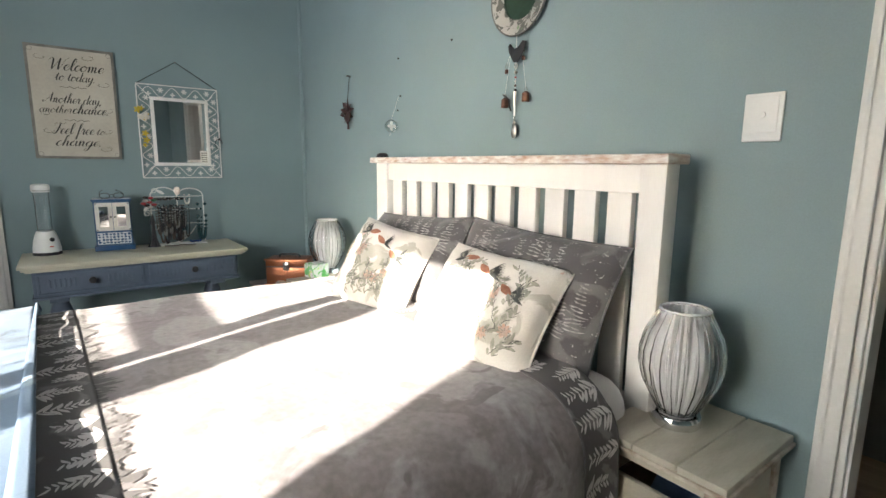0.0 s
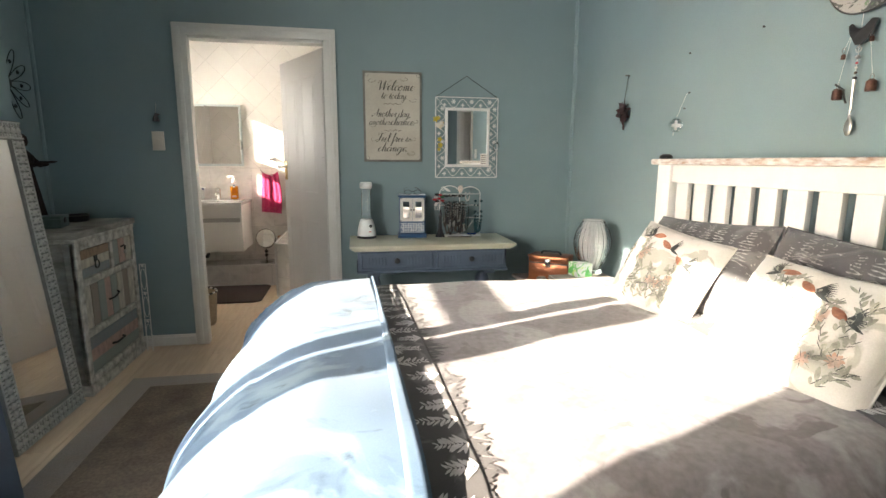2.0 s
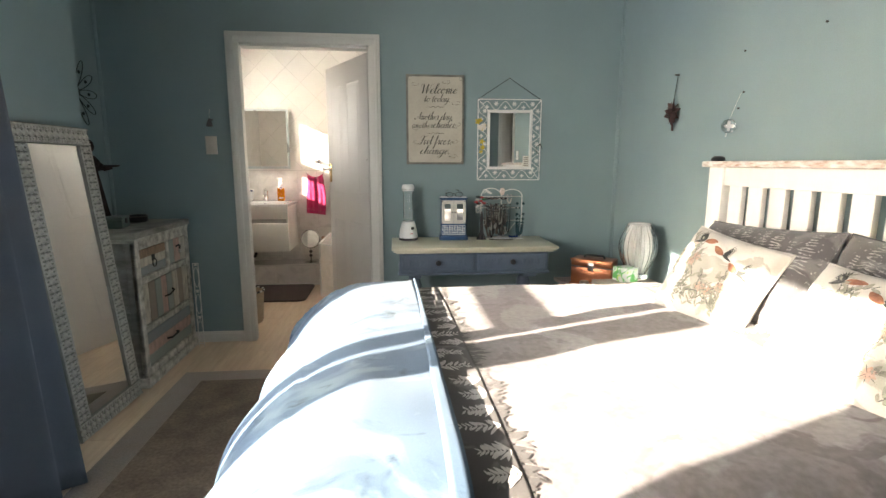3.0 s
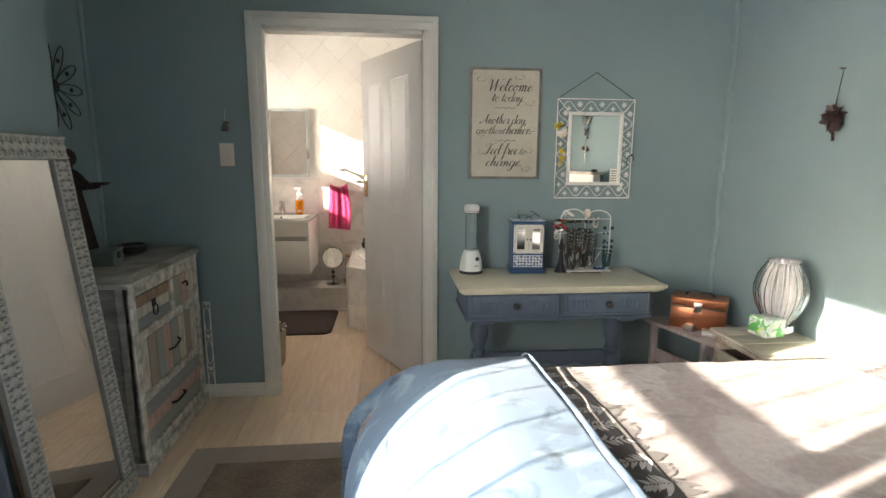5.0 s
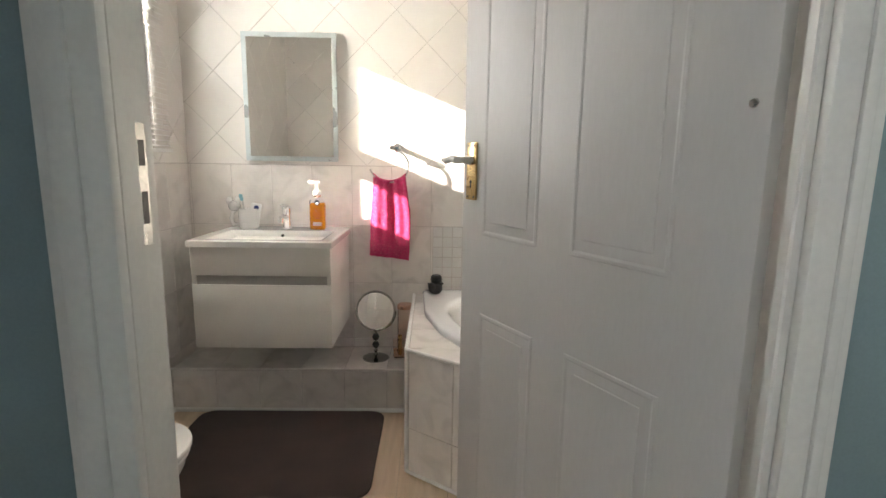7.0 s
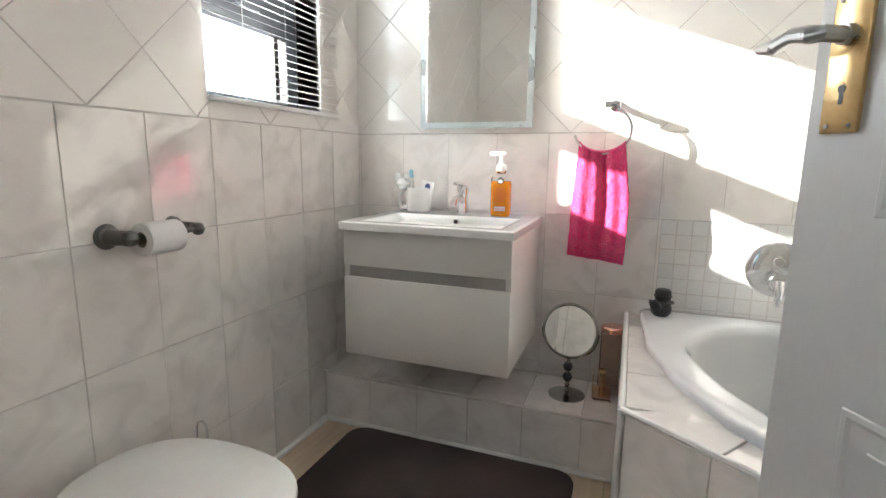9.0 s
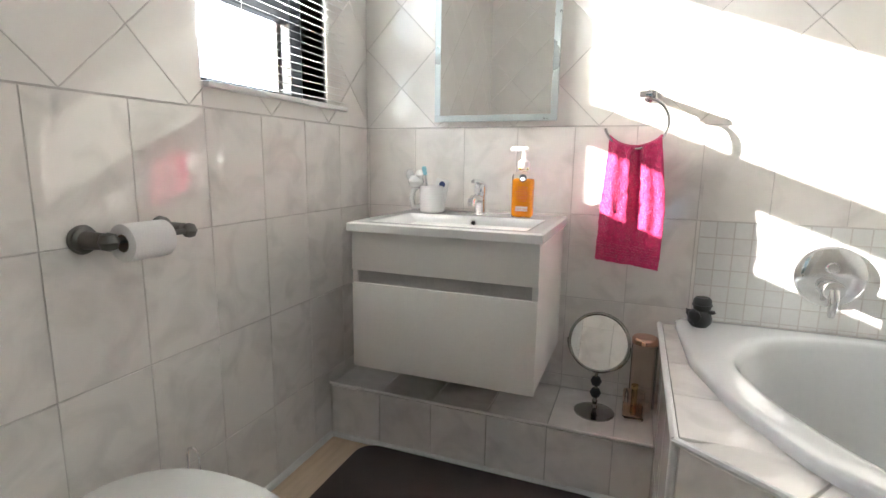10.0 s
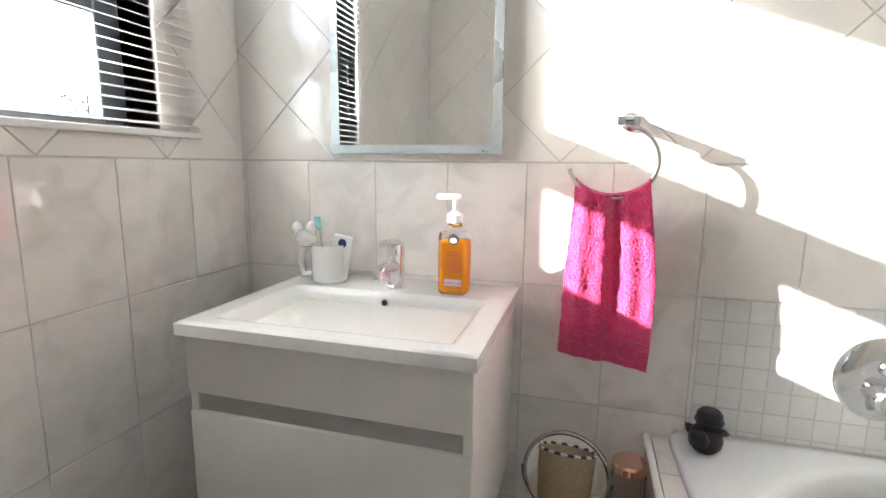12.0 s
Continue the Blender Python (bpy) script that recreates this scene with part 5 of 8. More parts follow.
glyph("g", 1.0, (0.74, 0.85, 0.45, 1.0, 0.12, 0.7, 0.1, 0.25, 0.35, 0.0, 0.65, 0.35, 0.8, 1.0), (0.8, 1.0, 0.68, 0.0, 0.45, -0.8, 0.1, -0.9, 0.1, -0.6, 0.7, -0.1, 1.1, 0.35))
glyph("h", 1.0, (0.0, 0.3, 0.42, 1.2, 0.58, 1.95, 0.42, 2.1, 0.28, 1.6, 0.18, 0.0), (0.2, 0.5, 0.5, 1.0, 0.68, 0.75, 0.64, 0.25, 0.8, 0.0, 1.08, 0.35))
glyph("l", 0.64, (0.0, 0.3, 0.45, 1.1, 0.62, 1.9, 0.45, 2.1, 0.28, 1.6, 0.2, 0.4, 0.4, 0.0, 0.7, 0.35))
glyph("m", 1.38, (0.0, 0.6, 0.16, 1.0, 0.22, 0.6, 0.18, 0.0), (0.2, 0.5, 0.45, 1.0, 0.62, 0.8, 0.58, 0.0), (0.6, 0.5, 0.86, 1.0, 1.02, 0.8, 0.98, 0.25, 1.15, 0.0, 1.42, 0.35))
glyph("n", 0.98, (0.0, 0.6, 0.16, 1.0, 0.22, 0.6, 0.18, 0.0), (0.2, 0.5, 0.46, 1.0, 0.64, 0.8, 0.6, 0.25, 0.78, 0.0, 1.04, 0.35))
glyph("o", 0.92, (0.5, 1.0, 0.14, 0.7, 0.1, 0.25, 0.4, 0.0, 0.72, 0.3, 0.74, 0.75, 0.5, 1.0, 0.6, 0.8, 0.98, 0.85))
glyph("r", 0.72, (0.0, 0.3, 0.2, 1.12, 0.3, 0.94, 0.52, 0.95, 0.42, 0.3, 0.55, 0.0, 0.8, 0.35))
glyph("t", 0.62, (0.0, 0.3, 0.34, 1.6, 0.22, 0.5, 0.36, 0.0, 0.68, 0.35), (0.0, 1.06, 0.3, 1.04, 0.6, 1.12))
glyph("y", 0.98, (0.0, 0.6, 0.14, 1.0, 0.15, 0.4, 0.35, 0.1, 0.6, 0.4, 0.78, 1.0), (0.78, 1.0, 0.66, 0.0, 0.42, -0.8, 0.05, -0.9, 0.1, -0.6, 0.6, -0.1, 1.0, 0.3))
glyph("W", 1.72, (-0.3, 1.4, -0.1, 1.9, 0.22, 1.75, 0.3, 0.8, 0.36, 0.0), (0.36, 0.0, 0.75, 1.0, 1.05, 1.95), (1.05, 1.95, 1.05, 0.9, 1.1, 0.0), (1.1, 0.0, 1.5, 1.0, 1.72, 1.8, 2.05, 2.1))
glyph("A", 1.36, (-0.4, 0.45, -0.2, 0.0, 0.3, 0.5, 0.75, 1.4, 1.05, 2.05), (1.05, 2.05, 1.0, 1.0, 1.02, 0.2, 1.35, 0.3), (0.1, 0.7, 0.6, 0.85, 1.25, 0.72))
glyph("F", 1.15, (0.2, 1.5, 0.0, 1.85, 0.6, 2.05, 1.3, 1.92, 1.75, 2.15), (0.9, 1.95, 0.74, 1.0, 0.5, 0.2, 0.1, 0.0, -0.25, 0.35), (0.35, 1.0, 0.8, 1.1, 1.15, 0.98))
glyph(".", 0.4, (0.12, 0.14, 0.2, 0.0))
glyph(",", 0.4, (0.2, 0.14, 0.18, -0.1, 0.05, -0.32))
glyph(" ", 0.55)


def pen_line(text, x0, x1, base, tall, pen, slant=0.30):
    """A line of pen-written letters between x0 and x1, with thick downstrokes and hairlines, lying on the board."""
    bm = bmesh.new()
    total = sum(GLYPHS[c][0] for c in text)
    kx, at = (x1 - x0) / total, 0.0
    for c in text:
        advance, strokes = GLYPHS[c]
        for st in strokes:
            pts = [(x0 + (at + st[i] + slant * st[i + 1]) * kx, base + st[i + 1] * tall) for i in range(0, len(st), 2)]
            ext = [pts[0]] + pts + [pts[-1]]
            run = []
            for p, q, r_, t_ in zip(ext, ext[1:], ext[2:], ext[3:]):
                for k in range(7):
                    u = k / 7
                    run.append(tuple(0.5 * (2 * q[j] + (r_[j] - p[j]) * u + (2 * p[j] - 5 * q[j] + 4 * r_[j] - t_[j]) * u * u + (3 * q[j] - p[j] - 3 * r_[j] + t_[j]) * u ** 3) for j in (0, 1)))
            run.append(pts[-1])
            rows = []
            for i, p in enumerate(run):
                a, b = run[max(0, i - 1)], run[min(len(run) - 1, i + 1)]
                d = Vector((b[0] - a[0], b[1] - a[1]))
                d = d.normalized() if d.length > 1e-9 else Vector((0, -1))
                w = pen * (0.22 + 0.78 * max(0.0, -d.y) ** 1.3) * (1.25 if c in ".," else 1.0)
                rows.append([bm.verts.new((p[0] - d.y * w * s_, 0.0001, p[1] + d.x * w * s_)) for s_ in (-0.5, 0.5)])
            for p, q in zip(rows, rows[1:]):
                bm.faces.new((p[0], p[1], q[1], q[0]))
        at += advance
    bmesh.ops.recalc_face_normals(bm, faces=bm.faces)
    return bm


for body, x0, x1, z, tall, pen in (("Welcome", 0.100, 0.348, 0.486, 0.0320, 0.0076), ("to today.", 0.122, 0.305, 0.430, 0.0250, 0.0056), ("Another day,", 0.066, 0.325, 0.308, 0.0255, 0.0058), ("another", 0.036, 0.180, 0.253, 0.0215, 0.0046), ("chance.", 0.184, 0.356, 0.253, 0.0265, 0.0070), ("Feel free", 0.085, 0.275, 0.138, 0.0290, 0.0066), ("to", 0.285, 0.328, 0.138, 0.0215, 0.0046), ("change.", 0.092, 0.305, 0.072, 0.0280, 0.0072)):
    part("lettering", pen_line(body, x0, x1, z, tall, pen), M_INK, sg, "black pen script")


def flourish(cx, cz, s, flip=1):
    """A thin scrolled pen stroke."""
    pts = []
    for k in range(34):
        t = k / 33
        a = t * math.pi * 2.6
        r = s * (0.25 + 0.75 * t) * 0.5
        pts.append((cx + flip * (r * math.cos(a) + s * 0.9 * t), 0.0003, cz + r * 0.55 * math.sin(a)))
    return tube_bm(pts, 0.0009, 4)


for cx, cz, s, f in ((0.315, 0.420, 0.05, 1), (0.09, 0.545, 0.045, -1), (0.33, 0.275, 0.045, 1), (0.085, 0.245, 0.035, -1), (0.315, 0.155, 0.045, 1), (0.10, 0.150, 0.045, -1), (0.30, 0.055, 0.05, 1), (0.25, 0.560, 0.05, 1)):
    part("flourish", flourish(cx, cz, s, f), M_INK, sg)
for z in (0.395, 0.215):
    part("ornament", tube_bm([(SW * 0.5 - 0.06 + 0.12 * k / 24, 0.0003, z + 0.006 * math.sin(k * 0.9) * math.sin(math.pi * k / 24)) for k in range(25)], 0.0014, 4), M_INK, sg)
for x in (0.025, SW - 0.025):
    for z in (0.025, SH - 0.025):
        part("corner_ornament", tube_bm([(x + 0.012 * math.cos(a), 0.0003, z + 0.012 * math.sin(a)) for a in [i * math.pi / 6 for i in range(12)]], 0.0011, 4, True), M_SIGNEDGE, sg)

# wirework mirror
MX0, MX1, MZ0, MZ1 = 0.815, 1.270, 1.166, 1.729
wm = thing("wall_mirror", "mirror in a white wirework frame of vines and flowers", "mirror", pose(MX0, YW - 0.016, MZ0))
MW, MH = MX1 - MX0, MZ1 - MZ0
IX0, IX1, IZ0, IZ1 = 0.080, 0.384, 0.086, 0.480
part("glass", box_bm(IX0, 0.004, IZ0, IX1, 0.010, IZ1), M_MIRROR, wm, "mirror glass")
for a, b, c, d in ((IX0 - 0.012, IX1 + 0.012, IZ1 - 0.008, IZ1 + 0.012), (IX0 - 0.012, IX1 + 0.012, IZ0 - 0.012, IZ0 + 0.008), (IX0 - 0.012, IX0 + 0.008, IZ0 + 0.008, IZ1 - 0.008), (IX1 - 0.008, IX1 + 0.012, IZ0 + 0.008, IZ1 - 0.008)):
    part("inner_frame", box_bm(a, -0.002, c, b, 0.012, d, 0.003, 2), M_WIRE, wm)
for a, b in (((0, 0, 0), (MW, 0, 0)), ((0, 0, MH), (MW, 0, MH)), ((0, 0, 0), (0, 0, MH)), ((MW, 0, 0), (MW, 0, MH))):
    part("outer_rod", tube_bm([a, b], 0.0035, 8), M_WIRE, wm)
for a, b in (((0, 0, 0), (IX0 - 0.01, 0, IZ0 - 0.01)), ((MW, 0, 0), (IX1 + 0.01, 0, IZ0 - 0.01)), ((0, 0, MH), (IX0 - 0.01, 0, IZ1 + 0.01)), ((MW, 0, MH), (IX1 + 0.01, 0, IZ1 + 0.01))):
    part("corner_rod", tube_bm([a, b], 0.0025, 6), M_WIRE, wm)


def blossom(x, z, r, n):
    """A flat pierced flower of n petals."""
    pts = []
    for k in range(n * 6):
        a = 2 * math.pi * k / (n * 6)
        q = r * (0.35 + 0.65 * abs(math.cos(n * a / 2)) ** 1.5)
        pts.append((x + q * math.cos(a), z + q * math.sin(a)))
    return prism_bm(pts, -0.0012, 0.0012, m=UP)


rnd = random.Random(3)
for i, (x0, z0, x1, z1, n) in enumerate(((0.03, 0.040, MW - 0.03, 0.040, 3), (0.03, MH - 0.042, MW - 0.03, MH - 0.042, 3), (0.036, 0.05, 0.036, MH - 0.05, 4), (MW - 0.036, 0.05, MW - 0.036, MH - 0.05, 4))):
    pts = []
    for k in range(61):
        t = k / 60
        s = 0.028 * math.sin(t * math.pi * 2 * n)
        pts.append((x0 + (x1 - x0) * t + (s if z0 != z1 else 0), 0.001, z0 + (z1 - z0) * t + (s if z0 == z1 else 0)))
    part("vine", tube_bm(pts, 0.0022, 6), M_WIRE, wm)
    m_ = n * 2
    for k in range(m_):
        t = (k + 0.5) / m_
        s = -0.012 * math.sin(t * math.pi * 2 * n)
        bx, bz = x0 + (x1 - x0) * t + (s if z0 != z1 else 0), z0 + (z1 - z0) * t + (s if z0 == z1 else 0)
        part("blossom" if k % 2 else "butterfly", blossom(bx, bz, 0.018 if k % 2 else 0.015, 6 if k % 2 else 4), M_WIRE, wm)
M_CORD = mat("black_cord", (0.03, 0.03, 0.03), 0.7, 0, 30, 0.1, 200, 0.1)
part("cord", tube_bm([(0.0, 0.002, MH), (0.223, 0.010, 1.876 - MZ0), (MW, 0.002, MH)], 0.0022, 6), M_CORD, wm, "black hanging cord")
part("nail", lathe_bm([(0, 0), (0.004, 0), (0.004, 0.012), (0, 0.012)], 8, m=pose(0.223, 0.016, 1.876 - MZ0, 90)), M_PEWTER, wm)
M_YELLOW = mat("yellow_silk_flower", (0.62, 0.46, 0.05), 0.7, 0, 30, 0.1, 150, 0.1)
M_HEART = print_mat("flowered_white_heart", (0.72, 0.68, 0.60), [((0.60, 0.45, 0.12), 40, 0.58)], 0.5, sheen=0)
heart = [(0.034 * 1.0 * (math.sin(a) ** 3), 0.030 * (0.81 * math.cos(a) - 0.31 * math.cos(2 * a) - 0.13 * math.cos(3 * a))) for a in [i * math.pi / 16 for i in range(32)]]
ho = thing("heart_ornament", "white heart with yellow flowers hung on the mirror frame", "ornament", pose(MX0 + 0.028, YW - 0.026, 1.535))
part("heart", prism_bm(heart, 0, 0.006, m=UP @ pose(0, 0, 0, 0, 0, 20), bevel=0.0015), M_HEART, ho)
for x, z, r in ((-0.030, 0.040, 0.022), (0.0, -0.10, 0.020), (0.004, -0.14, 0.020), (-0.006, -0.17, 0.014), (-0.012, 0.048, 0.016)):
    part("flower", prism_bm([(x + r * (0.45 + 0.55 * abs(math.cos(2.5 * a))) * math.cos(a), z + r * (0.45 + 0.55 * abs(math.cos(2.5 * a))) * math.sin(a)) for a in [i * math.pi / 15 for i in range(30)]], 0, 0.004, m=UP), M_YELLOW, ho, "yellow flower")
br = single("wire_bracelet", tube_bm([(1.262 + 0.022 * math.cos(a), YW - 0.022 - 0.006 * math.sin(a), 1.385 + 0.030 * math.sin(a)) for a in [i * math.pi / 10 for i in range(18)]], 0.002, 6), M_BLACK, "dark wire bracelet hooked on the mirror frame", "bracelet")
part("bead", lathe_bm([(0, -0.008), (0.007, -0.004), (0.008, 0.002), (0, 0.010)], 10, (1.268, YW - 0.026, 1.415)), M_BLACK, br)
ph = thing("card", "small printed card tucked into the mirror frame", "card", pose(MX0 + IX1 - 0.052, YW - 0.016, MZ0 + IZ0))
part("paper", box_bm(0, 0.001, 0, 0.046, 0.003, 0.085), M_PAPER, ph)
for k in range(5):
    part("print_bar", box_bm(0.005, 0.0004, 0.012 + k * 0.014, 0.041, 0.0012, 0.019 + k * 0.014), M_SIGNEDGE, ph)


def wall_switch(m, label, ma, w, h):
    """A square-edged wall plate with a round rocker; built facing -y."""
    ob = thing("light_switch", label, "light switch", m)
    part("plate", box_bm(-w / 2, -0.009, -h / 2, w / 2, 0.0, h / 2, 0.003, 2), ma, ob)
    part("cover", box_bm(-w / 2 + 0.010, -0.012, -h / 2 + 0.022, w / 2 - 0.010, -0.008, h / 2 - 0.008, 0.002, 2), ma, ob)
    part("rocker", lathe_bm([(0, 0), (0.0085, 0), (0.008, 0.003), (0, 0.004)], 18, m=pose(0, -0.012, 0.006, 90)), ma, ob)
    return ob


wall_switch(pose(-1.021, YW, 1.402), "aged cream light switch on the teal wall", M_CREAMPL, 0.074, 0.122)
wall_switch(pose(HX, 1.178, 1.388, 0, 0, -90), "white light switch on the teal wall", M_PLASTIC, 0.091, 0.121)

bh = thing("bell_ornament", "small grey cloth bell hanging above the switch", "ornament", pose(-1.018, YW - 0.022, 1.525))
M_BELL = mat("grey_felt", (0.10, 0.095, 0.095), 0.85, 0, 30, 0.12, 200, 0.3)
part("skirt", lathe_bm([(0, 0), (0.020, 0), (0.017, 0.02), (0.008, 0.042), (0.004, 0.05), (0, 0.052)], 14, wob=lambda a, z: 1 + 0.12 * math.sin(a * 12 * math.pi)), M_BELL, bh)
part("bow", box_bm(-0.014, -0.010, 0.040, 0.014, 0.004, 0.052, 0.003, 2, m=pose(0, 0, 0, 0, 12)), M_BELL, bh)
part("string", tube_bm([(0, 0, 0.05), (0, 0.016, 0.10), (0, 0.020, 0.115)], 0.0009, 5), M_WIRE, bh)

# ---- the recess: chest of drawers and what stands on it ----
M_CHEST = mat("limewashed_worn_wood", (0.34, 0.33, 0.29), 0.65, 0, 7, 0.10, 60, 0.25, tint=(0.11, 0.107, 0.09), stretch=(1, 1, 3))
M_CHFRAME = mat("chipped_white_painted_wood", (0.64, 0.615, 0.56), 0.6, 0, 16, 0.10, 70, 0.25, tint=(0.20, 0.18, 0.15), stretch=(1, 1.5, 1.5))
PLANKS = [mat("reclaimed_plank_" + n, tuple(1.3 * q for q in c), 0.65, 0, 9, 0.12, 80, 0.22, tint=t, stretch=(1, 4, 2)) for n, c, t in (("brown", (0.25, 0.165, 0.11), (0.17, 0.11, 0.075)), ("cream", (0.46, 0.42, 0.35), (0.34, 0.30, 0.25)), ("grey_green", (0.20, 0.225, 0.20), (0.28, 0.30, 0.26)), ("pink", (0.42, 0.27, 0.22), (0.34, 0.24, 0.20)), ("slate", (0.17, 0.195, 0.20), (0.24, 0.25, 0.24)), ("umber", (0.20, 0.16, 0.13), (0.28, 0.24, 0.19)))]
CX0, CX1, CY0, CY1, CH = -1.690, -1.206, 3.475, 4.185, 0.905
ch = thing("chest_of_drawers", "distressed limewashed wooden chest with multicoloured plank fronts", "chest of drawers", pose(CX0, CY0, 0))
CD, CW = CX1 - CX0, CY1 - CY0
part("top", box_bm(0, -0.012, 0.868, CD + 0.012, CW + 0.010, CH, 0.005, 2), M_CHEST, ch)
part("top_moulding", box_bm(0.006, -0.004, 0.845, CD + 0.004, CW + 0.002, 0.868, 0.004, 2), M_CHFRAME, ch)
part("carcass", box_bm(0.0, 0.012, 0.06, CD - 0.030, CW - 0.006, 0.845, 0.002), M_CHEST, ch)
for x0, x1 in ((0.0, 0.045), (CD - 0.060, CD - 0.008)):
    part("side_stile", box_bm(x0, 0.0, 0.05, x1, 0.014, 0.845, 0.003), M_CHEST, ch)
for z0, z1 in ((0.80, 0.845), (0.40, 0.45), (0.05, 0.10)):
    part("side_rail", box_bm(0.045, 0.001, z0, CD - 0.060, 0.014, z1, 0.003), M_CHEST, ch)
fx = CD - 0.030
for y0, y1, z0, z1 in ((0.0, 0.045, 0.06, 0.845), (CW - 0.045, CW, 0.06, 0.845)):
    part("front_stile", box_bm(fx, y0, z0, CD, y1, z1, 0.003), M_CHFRAME, ch)
for z0, z1 in ((0.800, 0.845), (0.600, 0.640), (0.315, 0.355), (0.06, 0.10)):
    part("front_rail", box_bm(fx, 0.045, z0, CD - 0.001, CW - 0.045, z1, 0.003), M_CHFRAME, ch)
part("divider", box_bm(fx, 0.375, 0.640, CD - 0.001, 0.410, 0.800, 0.003), M_CHFRAME, ch)
part("plinth", box_bm(0.0, -0.008, 0.0, CD + 0.010, CW + 0.006, 0.06, 0.004, 2), M_CHFRAME, ch)


def planked(name, y0, y1, z0, z1, upright, order):
    d = part(name, box_bm(fx - 0.004, y0 + 0.003, z0 + 0.003, fx + 0.010, y1 - 0.003, z1 - 0.003), M_CHEST, ch, "front of mixed reclaimed planks")
    n = len(order)
    for k, c in enumerate(order):
        a = (y0 + 0.004 + (y1 - y0 - 0.008) * k / n, y0 + 0.004 + (y1 - y0 - 0.008) * (k + 1) / n, z0 + 0.004, z1 - 0.004) if upright else (y0 + 0.004, y1 - 0.004, z0 + 0.004 + (z1 - z0 - 0.008) * k / n, z0 + 0.004 + (z1 - z0 - 0.008) * (k + 1) / n)
        pr = 0.021 + 0.003 * ((k * 7) % 3) / 2
        part("plank", box_bm(fx + 0.010, a[0] + 0.001, a[2] + 0.001, fx + pr, a[1] - 0.001, a[3] - 0.001, 0.002), PLANKS[c], d)
    return d


d1 = planked("drawer", 0.045, 0.375, 0.640, 0.800, False, (4, 1, 0))
d2 = planked("drawer", 0.410, CW - 0.045, 0.640, 0.800, True, (2, 3, 1))
d3 = planked("door", 0.045, CW - 0.045, 0.355, 0.600, True, (1, 5, 2, 3, 2, 1, 5, 1))
d4 = planked("drawer", 0.045, CW - 0.045, 0.10, 0.315, False, (2, 3, 4))
M_IRON = mat("dark_iron", (0.03, 0.028, 0.026), 0.5, 0.7, 25, 0.15, 160, 0.2)
part("handle_plate", box_bm(fx + 0.022, 0.190, 0.715, fx + 0.027, 0.225, 0.750, 0.001), M_IRON, d1, "dark iron plate")
part("ring_pull", tube_bm([(fx + 0.030, 0.2075 + 0.022 * math.cos(a), 0.700 + 0.024 * math.sin(a)) for a in [i * math.pi / 10 for i in range(20)]], 0.003, 6, True), M_IRON, d1, "dark iron ring pull")
part("drop_handle", tube_bm([(fx + 0.026, 0.52, 0.745), (fx + 0.034, 0.545, 0.752), (fx + 0.034, 0.56, 0.745), (fx + 0.036, 0.55, 0.725)], 0.005, 7), M_IRON, d2, "dark iron drop handle")
part("drop_bead", lathe_bm([(0, 0), (0.008, 0.004), (0.009, 0.012), (0.004, 0.022), (0, 0.023)], 12, (fx + 0.036, 0.55, 0.698)), M_PEARL, d2)
part("bow_handle", tube_bm([(fx + 0.024, 0.31, 0.465), (fx + 0.044, 0.33, 0.470), (fx + 0.046, 0.37, 0.478), (fx + 0.044, 0.40, 0.486), (fx + 0.024, 0.42, 0.490)], 0.005, 7), M_IRON, d3, "dark iron bow handle")
part("bow_handle", tube_bm([(fx + 0.024, 0.29, 0.200), (fx + 0.044, 0.31, 0.198), (fx + 0.046, 0.36, 0.200), (fx + 0.044, 0.41, 0.202), (fx + 0.024, 0.43, 0.200)], 0.0065, 7), M_IRON, d4, "dark iron bow handle")

M_TEALBOX = mat("grey_green_painted_box", (0.12, 0.165, 0.155), 0.6, 0, 12, 0.12, 90, 0.15)
bx = thing("keepsake_box", "grey-green wooden box under the figurine", "box", pose(-1.46, 3.72, CH, 0, 0, 12))
part("body", box_bm(-0.09, -0.075, 0, 0.09, 0.075, 0.050, 0.003), M_TEALBOX, bx)
part("lid", box_bm(-0.092, -0.077, 0.051, 0.092, 0.077, 0.066, 0.003, 2), M_TEALBOX, bx)
part("clasp", box_bm(0.091, -0.02, 0.025, 0.096, 0.012, 0.055, 0.002), M_IRON, bx, "dark iron clasp")
M_FIG = mat("dark_stained_figurine", (0.024, 0.017, 0.015), 0.75, 0, 14, 0.2, 120, 0.2, tint=(0.05, 0.032, 0.026))
bm = lathe_bm([(0, 0), (0.075, 0), (0.070, 0.03), (0.060, 0.12), (0.048, 0.21), (0.040, 0.255), (0.050, 0.30), (0.052, 0.325), (0.030, 0.350), (0.016, 0.360), (0.018, 0.372), (0.030, 0.385), (0.034, 0.405), (0.030, 0.428), (0.016, 0.443), (0, 0.447)], 28, wob=lambda a, z: (1 + 0.07 * math.sin(a * 2 * math.pi * 7 + z * 9)) if z < 0.25 else 1.0)
tube_bm([(0.02, -0.045, 0.315), (0.06, -0.052, 0.275), (0.10, -0.035, 0.282)], [0.017, 0.014, 0.010], 8, bm=bm)
tube_bm([(0.02, 0.045, 0.315), (0.06, 0.052, 0.275), (0.10, 0.035, 0.282)], [0.017, 0.014, 0.010], 8, bm=bm)
lathe_bm([(0, 0), (0.030, 0.002), (0.045, 0.012), (0.042, 0.014), (0, 0.008)], 16, (0.115, 0, 0.285), bm=bm)
bsdf(M_FIG).inputs["Specular IOR Level"].default_value = 0.1
single("figurine", bm, M_FIG, "dark robed figurine holding out a dish on the chest", "figurine", pose(-1.545, 3.745, CH + 0.066, 0, 0, 8))
dish = thing("trinket_dish", "round black lacquered dish on the chest of drawers", "dish", pose(-1.455, 4.03, CH))
